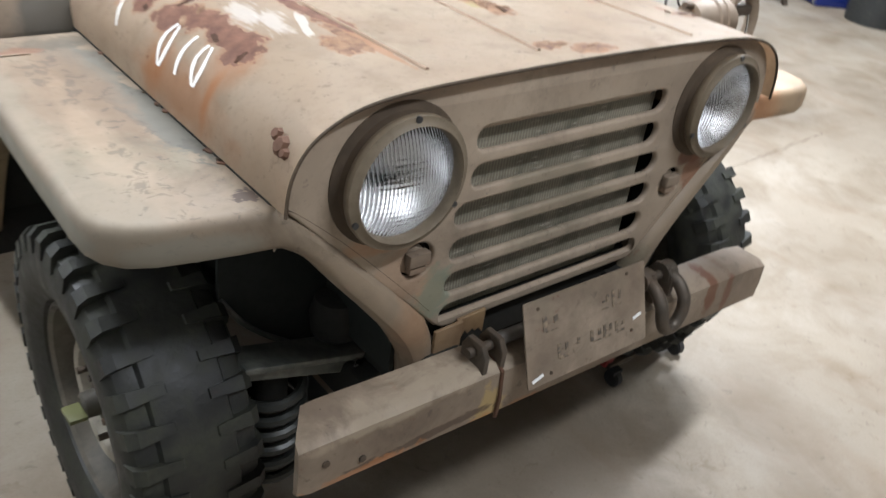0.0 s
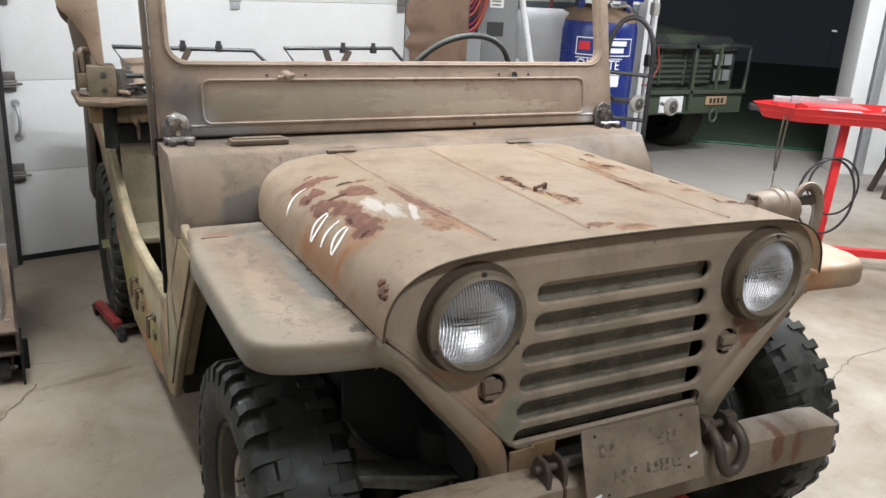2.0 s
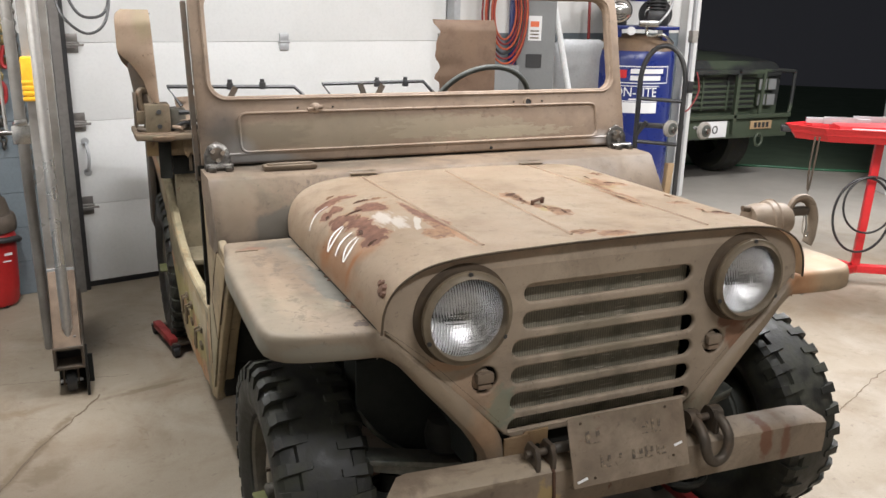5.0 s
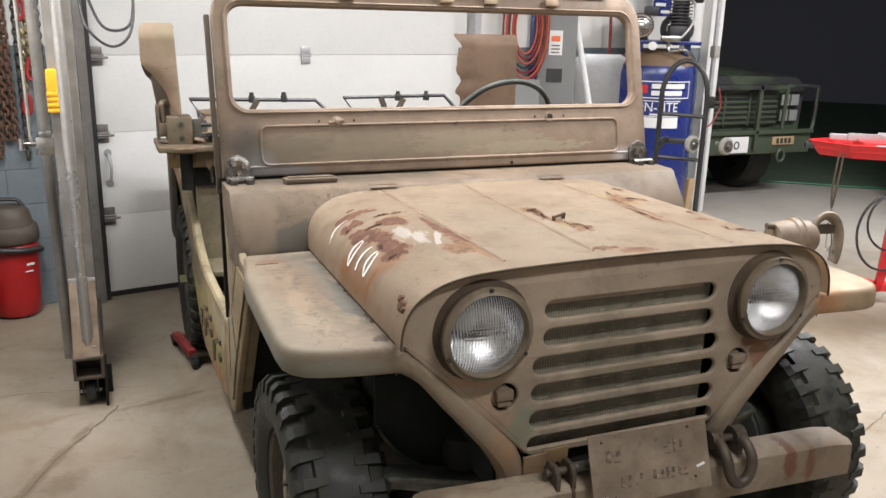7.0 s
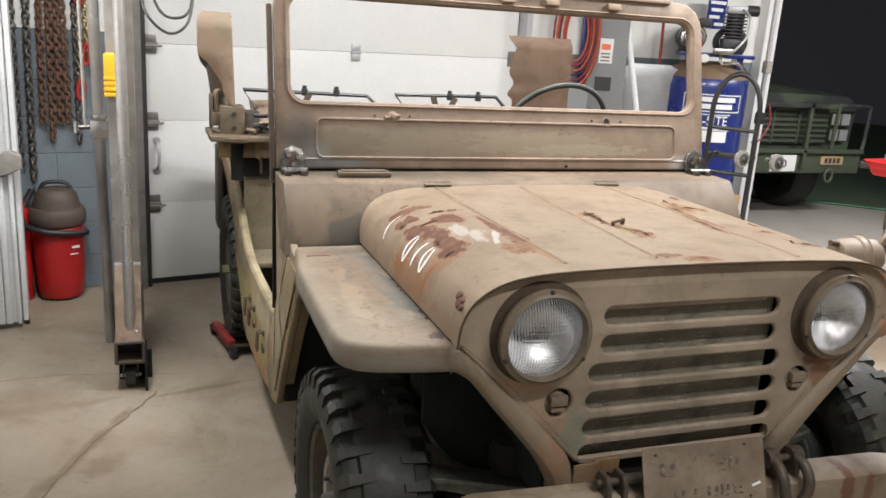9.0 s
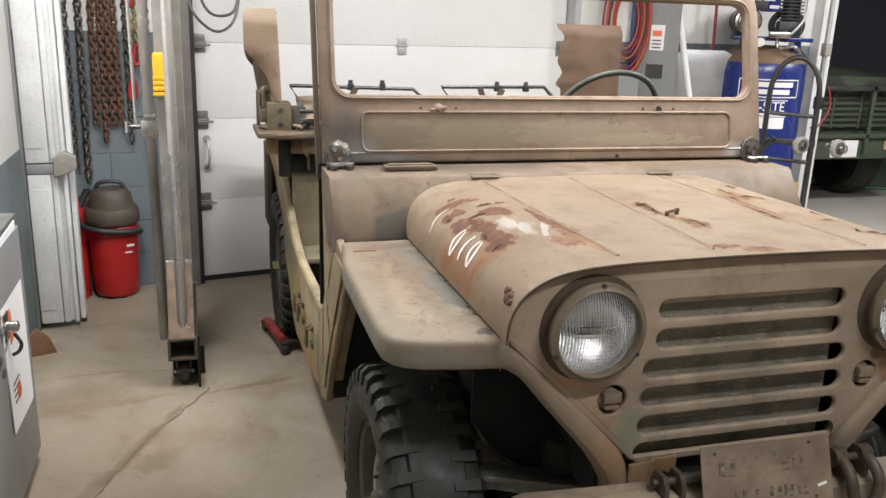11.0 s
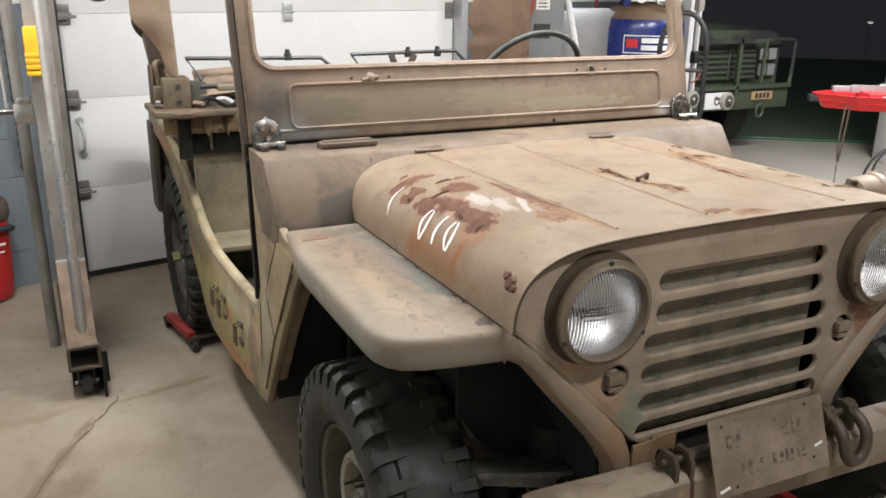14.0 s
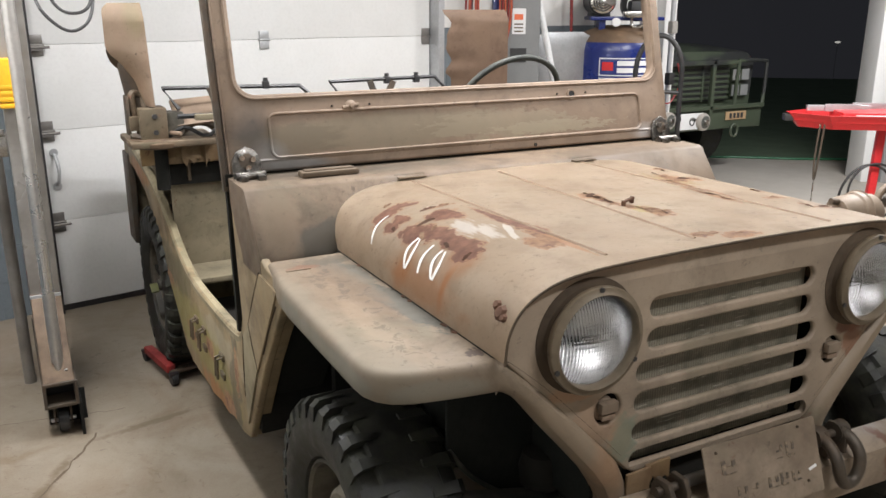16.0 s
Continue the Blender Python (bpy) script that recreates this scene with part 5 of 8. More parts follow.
def build_wheel():
    """A wheel about its own centre, axle along x, outer face towards -x."""
    w = new("wheel")
    R, W = 0.385, 0.098
    Rx = Matrix.Rotation(radians(-90), 4, "Y")
    prof = [(0.219, 0.060), (0.232, 0.084), (0.27, 0.100), (0.31, 0.103), (0.345, 0.098), (0.362, 0.090), (0.368, 0.078), (0.369, 0.060), (0.380, 0.055), (0.383, 0.03), (0.384, 0.0),
            (0.383, -0.03), (0.380, -0.055), (0.369, -0.060), (0.368, -0.078), (0.362, -0.090), (0.345, -0.098), (0.31, -0.103), (0.27, -0.100), (0.235, -0.088), (0.222, -0.075)]
    ty = part("tyre", lathe(bmesh.new(), prof, 72, Rx), "rubber", w, "dusty black bar-tread tyre")
    n = 34
    lug = bmesh.new()
    pts = [(-0.103, -0.017, 0.335), (-0.103, 0.017, 0.335), (-0.099, 0.016, 0.370), (-0.099, -0.016, 0.370), (-0.084, -0.0145, R), (-0.084, 0.0145, R), (-0.030, 0.010, R + 0.002), (-0.030, -0.010, R + 0.002),
           (-0.022, 0.007, 0.366), (-0.022, -0.007, 0.366)]
    V = [lug.verts.new(p) for p in pts]
    for f in ((0, 1, 2, 3), (3, 2, 5, 4), (4, 5, 6, 7), (7, 6, 8, 9), (1, 8, 6, 5), (1, 5, 2), (0, 4, 7), (0, 3, 4), (0, 7, 9), (0, 9, 8, 1)):
        lug.faces.new([V[i] for i in f])
    me = mesh_of("lug", lug, False)
    me.materials.append(M["rubber"])
    for k in range(n):
        for side in (0, 1):
            ob = new("lug", me)
            ob.parent = ty
            a = 360 / n * (k + 0.5 * side)
            ob.matrix_basis = pose(0, 0, 0, a, 0, 0) @ (Matrix.Rotation(math.pi, 4, "Z") if side else Matrix()) 
    rim = part("rim", lathe(bmesh.new(), [(0.221, 0.066), (0.224, 0.078), (0.217, 0.081), (0.209, 0.074), (0.206, 0.050), (0.200, 0.010), (0.194, -0.004), (0.180, -0.012), (0.160, -0.012), (0.0001, -0.012)], 48, Rx), "rim", w, "dark olive steel rim")
    part("disc_ring", lathe(bmesh.new(), [(0.172, -0.012), (0.160, 0.006), (0.152, 0.034), (0.142, 0.054), (0.130, 0.060), (0.116, 0.056), (0.106, 0.040), (0.100, 0.018), (0.096, 0.006), (0.0001, 0.006)], 48, Rx), "discring", rim, "dusty grey-tan wheel disc")
    for k in range(3):
        part("disc_slot", boxm(-0.030, -0.004, -0.026, 0.026, 0.152, 0.166, bev=0.004, m=pose(0, 0, 0, 120 * k + 18)), "black", rim)
    part("hub", lathe(bmesh.new(), [(0.055, -0.006), (0.052, 0.045), (0.045, 0.055), (0.030, 0.058), (0.028, 0.080), (0.022, 0.085), (0.0001, 0.085)], 24, Rx), "rim", w, "olive wheel hub")
    for k in range(5):
        a = radians(72 * k + 20)
        y, z = 0.078 * math.cos(a), 0.078 * math.sin(a)
        bm = cyl(bmesh.new(), (0.004, y, z), (-0.034, y, z), 0.0135, seg=6)
        cyl(bm, (-0.034, y, z), (-0.070, y, z), 0.0075, seg=8)
        part("wheel_nut", bm, "oldiron", w)
    for k in range(6):
        a = radians(60 * k)
        y, z = 0.188 * math.cos(a), 0.185 * math.sin(a)
        part("rim_hole", cyl(bmesh.new(), (0.016, y, z), (0.004, y, z), 0.012, seg=12), "black", rim)
    part("grease_tag", boxm(-0.115, -0.085, -0.05, 0.006, 0.0, 0.010, bev=0.003, m=pose(0, 0, 0, -12)), "greentag", w, "yellow-green grease-covered stud")
    part("drum", cyl(bmesh.new(), (0.02, 0, 0), (0.095, 0, 0), 0.15, seg=32, bev=0.01), "grime", w)
    return w


WHEEL_Z = 0.379
FRONT_Y, REAR_Y = 0.425, 2.62


def build_running_gear(jeep):
    w = build_wheel()
    w.parent = jeep
    w.matrix_basis = pose(-0.681, FRONT_Y + 0.012, WHEEL_Z - 0.014, 0, 0, 0) @ pose(0, 0, 0, 8) @ Matrix.Diagonal((1.16, 0.950, 0.950, 1))
    for m in (pose(-0.715, REAR_Y, WHEEL_Z, 40), pose(0.785, FRONT_Y - 0.035, WHEEL_Z, 0, 0, 188) @ pose(0, 0, 0, 23), pose(0.715, REAR_Y, WHEEL_Z, 3, 0, 180)):
        copy_thing(w, m)
    for s in (-1, 1):
        # coil spring with its tower
        pts = [(s * 0.485 + 0.064 * math.cos(a), 0.22 + 0.064 * math.sin(a), 0.24 + 0.038 * a / (2 * math.pi)) for a in np.linspace(0, 2 * math.pi * 6.0, 110)]
        part("coil_spring", tube(bmesh.new(), pts, 0.0115, 8), "spring", jeep, "black greasy coil spring")
        part("spring_core", cyl(bmesh.new(), (s * 0.485, 0.22, 0.22), (s * 0.485, 0.22, 0.50), 0.035, seg=16), "dark", jeep)
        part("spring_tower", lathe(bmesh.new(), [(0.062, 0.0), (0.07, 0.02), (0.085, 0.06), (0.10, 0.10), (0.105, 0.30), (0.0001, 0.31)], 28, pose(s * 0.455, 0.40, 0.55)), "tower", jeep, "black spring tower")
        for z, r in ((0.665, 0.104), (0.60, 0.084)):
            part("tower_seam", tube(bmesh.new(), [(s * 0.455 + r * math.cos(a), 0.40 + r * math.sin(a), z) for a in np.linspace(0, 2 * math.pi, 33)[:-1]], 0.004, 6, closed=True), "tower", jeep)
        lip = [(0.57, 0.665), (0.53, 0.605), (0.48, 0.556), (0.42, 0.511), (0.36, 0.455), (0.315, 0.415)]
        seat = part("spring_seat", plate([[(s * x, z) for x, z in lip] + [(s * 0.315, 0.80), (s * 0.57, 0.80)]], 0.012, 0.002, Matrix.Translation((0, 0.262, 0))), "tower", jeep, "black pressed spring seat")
        part("seat_lip", tube(bmesh.new(), smooth_path([(s * x, 0.252, z) for x, z in lip], 3), 0.006, 8), "arm", seat, "worn grey pressed lip")
        A = pose(s * 0.44, 0.185, 0.525, 0, 14 if s < 0 else -14, 0) @ Matrix.Diagonal((-s, 1, 1, 1))
        arm = part("upper_arm", plate([[(-0.14, -0.010), (0.10, -0.024), (0.150, -0.016), (0.150, 0.012), (0.12, 0.018), (-0.14, 0.016)]], 0.045, 0.007, A), "arm", jeep, "grey worn suspension arm")
        part("arm_flange", plate([[(-0.14, 0.012), (0.12, 0.014), (0.12, 0.022), (-0.14, 0.020)]], 0.075, 0.003, A), "arm", arm)
        part("arm_bolt", cyl(bmesh.new(), (s * 0.335, 0.165, 0.505), (s * 0.335, 0.14, 0.505), 0.011, seg=6), "chrome", arm)
        part("rubber_bush", lathe(bmesh.new(), [(0.0001, -0.03), (0.036, -0.028), (0.040, 0.0), (0.036, 0.028), (0.0001, 0.03)], 18, pose(s * 0.275, 0.19, 0.485, 90, 0, 20)), "boot", jeep, "perished rubber bush")
        part("lower_arm", boxm(-0.20, 0.16, -0.07, 0.07, -0.025, 0.025, bev=0.01, m=pose(s * 0.43, 0.36, 0.225, 0, s * 4, 0)), "grime", jeep)
        part("bump_stop", lathe(bmesh.new(), [(0.05, -0.06), (0.055, -0.02), (0.045, 0.02), (0.0001, 0.03)], 18, pose(s * 0.34, 0.22, 0.60)), "dark", jeep)
        part("tie_rod", cyl(bmesh.new(), (s * 0.56, 0.30, 0.42), (s * 0.05, 0.26, 0.44), 0.014, seg=10), "dark", jeep)
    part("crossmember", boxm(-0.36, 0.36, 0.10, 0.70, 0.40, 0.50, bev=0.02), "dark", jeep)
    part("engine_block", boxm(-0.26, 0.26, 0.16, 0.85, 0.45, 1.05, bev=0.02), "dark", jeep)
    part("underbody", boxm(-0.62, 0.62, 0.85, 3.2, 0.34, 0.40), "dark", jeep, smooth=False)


def build_body(jeep):
    # cowl
    bm = bmesh.new()
    sec = [(0.825, 0.93), (0.825, 0.985), (0.94, 1.140), (0.955, 1.148), (1.12, 1.150), (1.12, 1.10), (1.00, 0.95), (1.0, 0.93)]
    rows = []
    for x in (-0.8135, -0.810, 0.810, 0.8135):
        rows.append([bm.verts.new((x, y + (0.004 if abs(x) > 0.81 else 0), z)) for y, z in sec])
    for a, b in zip(rows, rows[1:]):
        for i in range(len(sec)):
            j = (i + 1) % len(sec)
            bm.faces.new((a[i], a[j], b[j], b[i]))
    bm.faces.new(rows[0])
    bm.faces.new(rows[-1][::-1])
    cowl = part("cowl", bm, "cowl", jeep, "tan cowl with dark olive patch and a painted shadow band under the windshield")
    for x0, x1 in ((-0.63, -0.46),):
        bm = boxm(x0, x1, 1.005, 1.055, 1.150, 1.166, bev=0.006)
        box(bm, x0 + 0.012, x1 - 0.012, 1.018, 1.045, 1.160, 1.170, bev=0.003)
        part("cowl_vent_lid", bm, "cowl", cowl, "small tan vent lid")
    # black strip standing for the shadow in the gap below the windshield
    part("screen_gap_shade", boxm(-0.79, 0.79, 1.122, 1.15, 1.151, 1.180), "dark", cowl, smooth=False)
    # sides of the tub
    side = [(1.065, 0.366), (0.845, 0.69), (0.665, 0.915), (0.66, 0.955), (0.80, 0.970), (0.836, 0.985), (0.965, 1.138), (1.11, 1.138), (1.06, 0.74), (1.09, 0.69), (1.16, 0.662), (1.44, 0.645), (1.75, 0.640), (1.95, 0.668),
            (2.12, 0.725), (2.32, 0.815), (2.55, 0.880), (2.85, 0.925), (3.10, 0.945), (3.28, 0.945), (3.30, 0.93), (3.30, 0.875), (3.0, 0.855), (2.72, 0.80), (2.62, 0.74), (2.49, 0.665), (2.31, 0.53), (2.12, 0.405), (2.0, 0.31),
            (1.9, 0.288), (1.7, 0.297), (1.60, 0.305), (1.56, 0.300), (1.44, 0.325), (1.33, 0.325), (1.26, 0.347), (1.15, 0.345)]
    for s in (-1, 1):
        sd = part("body_side", side_plate(side, s * 0.80, 0.024, 0.006), "side", jeep, "tan and yellowish green body side with open doorway")
        # rolled door sill
        edge = [(s * 0.80, y, z) for y, z in side[8:20]]
        rib = bmesh.new()
        last = None
        for p in smooth_path(edge, 4):
            ring = [rib.verts.new(p + Vector((-s * a, 0, b))) for a, b in ((-0.012, -0.02), (-0.014, 0.0), (-0.005, 0.010), (0.014, 0.010), (0.021, 0.004), (0.021, -0.03), (0.016, -0.03), (0.014, 0.0), (0.0, 0.0), (0.0, -0.02))]
            if last:
                for i in range(len(ring)):
                    j = (i + 1) % len(ring)
                    rib.faces.new((last[i], last[j], ring[j], ring[i]))
            else:
                rib.faces.new(ring)
            last = ring
        rib.faces.new(last[::-1])
        part("sill_edge", rib, "sill", sd, "worn pale olive rolled sill")
        part("door_edge", boxm(-0.009, 0.009, -0.006, 0.012, 0.0, 0.46, m=Matrix.Translation((s * 0.812, 1.085, 0.70)) @ Matrix.Rotation(radians(-4), 4, "X")), "dark", sd, "dark worn door post edge", smooth=False)
        # footman loops and the reinforcement behind the wheel opening
        for y in (1.36, 1.62, 1.74):
            bm = tube(bmesh.new(), [(s * 0.812, y - 0.012, 0.515), (s * 0.834, y - 0.012, 0.508), (s * 0.836, y - 0.012, 0.442), (s * 0.836, y + 0.016, 0.442), (s * 0.834, y + 0.016, 0.508), (s * 0.812, y + 0.016, 0.515)], 0.0045, 6)
            for z in (0.445, 0.512):
                box(bm, min(s * 0.81, s * 0.820), max(s * 0.81, s * 0.820), y - 0.022, y + 0.026, z - 0.012, z + 0.010, bev=0.003)
            part("tie_loop", bm, "bracket", sd, "chipped paint tie-down loop")
        part("arch_flange", plate([[(0.668, 0.918), (0.848, 0.692), (1.068, 0.368), (1.095, 0.372), (0.872, 0.70), (0.69, 0.925)]], 0.05, 0.004, Matrix.Translation((s * 0.785, 0, 0)) @ Matrix.Rotation(radians(90), 4, "Z")), "side", sd)
        # lapped patch panels with dark seams
        for pts, mt in (([(0.69, 0.94), (0.835, 0.945), (0.975, 0.76), (0.905, 0.65)], "side"), ([(0.915, 0.645), (0.985, 0.755), (1.045, 0.70), (1.06, 0.52), (1.05, 0.42)], "sill")):
            part("lapped_sheet", side_plate(pts, s * 0.815, 0.006, 0.0015), mt, sd)
        for a, b in (((0.836, 0.95), (0.978, 0.757)), ((0.978, 0.757), (0.908, 0.645)), ((1.05, 0.70), (1.065, 0.50)), ((0.70, 0.90), (0.84, 0.72))):
            part("lap_seam", tube(bmesh.new(), [(s * 0.8165, *a), (s * 0.8175, (a[0] + b[0]) / 2 + 0.004, (a[1] + b[1]) / 2), (s * 0.8165, *b)], 0.0022, 6), "lampbucket", sd)
        # rear fender top, wheel box and flap
        part("rear_deck", boxm(min(s * 0.48, s * 0.80), max(s * 0.48, s * 0.80), 2.22, 3.28, 0.93, 0.945, bev=0.003), "interior", jeep, smooth=False)
        part("wheel_box", boxm(min(s * 0.48, s * 0.50), max(s * 0.48, s * 0.50), 2.22, 3.28, 0.40, 0.93), "interior", jeep, smooth=False)
        part("wheel_box_front", boxm(min(s * 0.48, s * 0.785), max(s * 0.48, s * 0.785), 2.20, 2.22, 0.40, 0.945, bev=0.004), "interior", jeep, "olive wheel box panel")
        part("seat_ledge", boxm(min(s * 0.40, s * 0.785), max(s * 0.40, s * 0.785), 1.98, 2.20, 0.56, 0.585, bev=0.006), "interior", jeep)
        part("mud_flap", boxm(min(s * 0.79, s * 0.822), max(s * 0.79, s * 0.822), 3.16, 3.34, 0.44, 0.90, bev=0.01), "oldiron", jeep, "dark rubber and steel rear flap")
    part("floor_pan", boxm(-0.79, 0.79, 1.0, 3.28, 0.40, 0.42), "dark", jeep, smooth=False)
    part("tailboard", boxm(-0.80, 0.80, 3.27, 3.30, 0.42, 0.94, bev=0.005), "interior", jeep)
    part("firewall", boxm(-0.79, 0.79, 1.0, 1.02, 0.42, 1.14), "dark", jeep, smooth=False)
    part("dashboard", boxm(-0.78, 0.78, 1.12, 1.20, 1.0, 1.15, bev=0.015), "interior", jeep)
    # rear cross panel with the stowage frames
    part("rear_panel", boxm(-0.47, 0.47, 2.9, 2.93, 0.60, 1.02, bev=0.006), "interior", jeep)


SLOPE = 0.242


def build_windshield(jeep):
    tilt = Matrix.Translation((0, 1.12, 1.13)) @ Matrix.Rotation(-math.atan(SLOPE), 4, "X")
    # local: x across, z up along the frame
    k = math.hypot(1, SLOPE)
    def zz(z):
        return (z - 1.13) * k
    top = zz(1.755)
    corner = [(0.800, zz(1.60)), (0.799, zz(1.655)), (0.792, zz(1.695)), (0.774, zz(1.728)), (0.742, zz(1.748)), (0.69, top)]
    outer = [(-0.800, zz(1.163)), *[(-x, z) for x, z in corner], *corner[::-1], (0.800, zz(1.163))]
    hole = round_rect(-0.765, 0.765, zz(1.360), zz(1.700), 0.06, 8)
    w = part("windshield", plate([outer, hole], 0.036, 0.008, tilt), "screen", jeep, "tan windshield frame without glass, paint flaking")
    # bead round the opening, pressed panel bead
    def line(pts, r, y):
        return [tilt @ Vector((x, y, z)) for x, z in pts]
    part("opening_bead", tube(bmesh.new(), line(round_rect(-0.770, 0.770, zz(1.355), zz(1.705), 0.06, 8), 0, -0.018), 0.0045, 6, closed=True), "screen", w)
    part("panel_bead", tube(bmesh.new(), line(round_rect(-0.68, 0.68, zz(1.190), zz(1.312), 0.025, 5), 0, -0.018), 0.005, 8, closed=True), "screen", w)
    part("lower_bead", tube(bmesh.new(), line([(-0.79, zz(1.185)), (0.79, zz(1.185))], 0, -0.015), 0.006, 6), "screen", w)
    part("upper_lip", boxm(-0.66, 0.66, -0.03, 0.02, top - 0.004, top + 0.012, bev=0.004, m=tilt), "screen", w)
    for x in (-0.36, 0.0, 0.17, 0.42):
        part("top_catch", boxm(x - 0.025, x + 0.025, -0.034, -0.016, top - 0.042, top - 0.018, bev=0.004, m=tilt), "tan", w)
    # wiper boss and empty wiper hole
    B = tilt @ Matrix.Translation((-0.424, -0.018, zz(1.322))) @ Matrix.Rotation(radians(90), 4, "X")
    bm = lathe(bmesh.new(), [(0.019, 0.0), (0.017, 0.003), (0.009, 0.006), (0.007, 0.013), (0.0001, 0.014)], 18, B)
    cyl(bm, tilt @ Vector((-0.452, -0.020, zz(1.318))), tilt @ Vector((-0.400, -0.020, zz(1.326))), 0.006, seg=8)
    part("wiper_boss", bm, "screen", w)
    B = tilt @ Matrix.Translation((0.386, -0.018, zz(1.322))) @ Matrix.Rotation(radians(90), 4, "X")
    hl = part("wiper_hole", lathe(bmesh.new(), [(0.019, 0.0), (0.018, 0.004), (0.012, 0.004), (0.012, -0.001)], 18, B), "screen", w)
    part("hole", lathe(bmesh.new(), [(0.012, 0.002), (0.0001, 0.002)], 14, B), "black", hl)
    for x in (-0.06, 0.06):
        for cx in (-0.424, 0.386):
            part("screw", cyl(bmesh.new(), tilt @ Vector((cx + x, -0.018, zz(1.325))), tilt @ Vector((cx + x, -0.021, zz(1.325))), 0.0035, seg=8), "dark", w)
    part("screw", cyl(bmesh.new(), tilt @ Vector((0.22, -0.018, zz(1.165))), tilt @ Vector((0.22, -0.021, zz(1.165))), 0.006, seg=8), "dark", w)
    # hinge clamps
    for s in (-1, 1):
        cx = s * 0.760
        bm = plate([[(cx - 0.038, zz(1.145)), (cx - 0.038, zz(1.188)), (cx - 0.025, zz(1.212)), (cx, zz(1.224)), (cx + 0.025, zz(1.212)), (cx + 0.038, zz(1.188)), (cx + 0.038, zz(1.145))]], 0.012, 0.003, tilt @ Matrix.Translation((0, -0.028, 0)))
        h = part("hinge_clamp", bm, "clamp", w, "bare shiny steel hinge clamp")
        part("clamp_recess", cyl(bmesh.new(), tilt @ Vector((cx, -0.0335, zz(1.186))), tilt @ Vector((cx, -0.0352, zz(1.186))), 0.022, seg=20), "oldiron", h)
        for dx, z in ((-0.015, 1.198), (0.016, 1.192), (0.0, 1.170)):
            p = tilt @ Vector((cx + dx, -0.034, zz(z)))
            part("bolt", cyl(bmesh.new(), p, p + Vector((0, -0.012, 0)), 0.0085, seg=6), "chrome", h)
        bm = cyl(bmesh.new(), (cx - 0.042, 1.07, 1.158), (cx + 0.042, 1.07, 1.158), 0.013, seg=12)
        box(bm, cx - 0.036, cx - 0.014, 1.035, 1.10, 1.148, 1.163, bev=0.003)
        box(bm, cx + 0.014, cx + 0.036, 1.035, 1.10, 1.148, 1.163, bev=0.003)
        part("hinge_pin", bm, "clamp", h)
    part("side_strip", boxm(-0.828, -0.812, -0.01, 0.01, -0.02, zz(1.66), bev=0.002, m=tilt), "oldiron", w, "thin dark steel side strip")


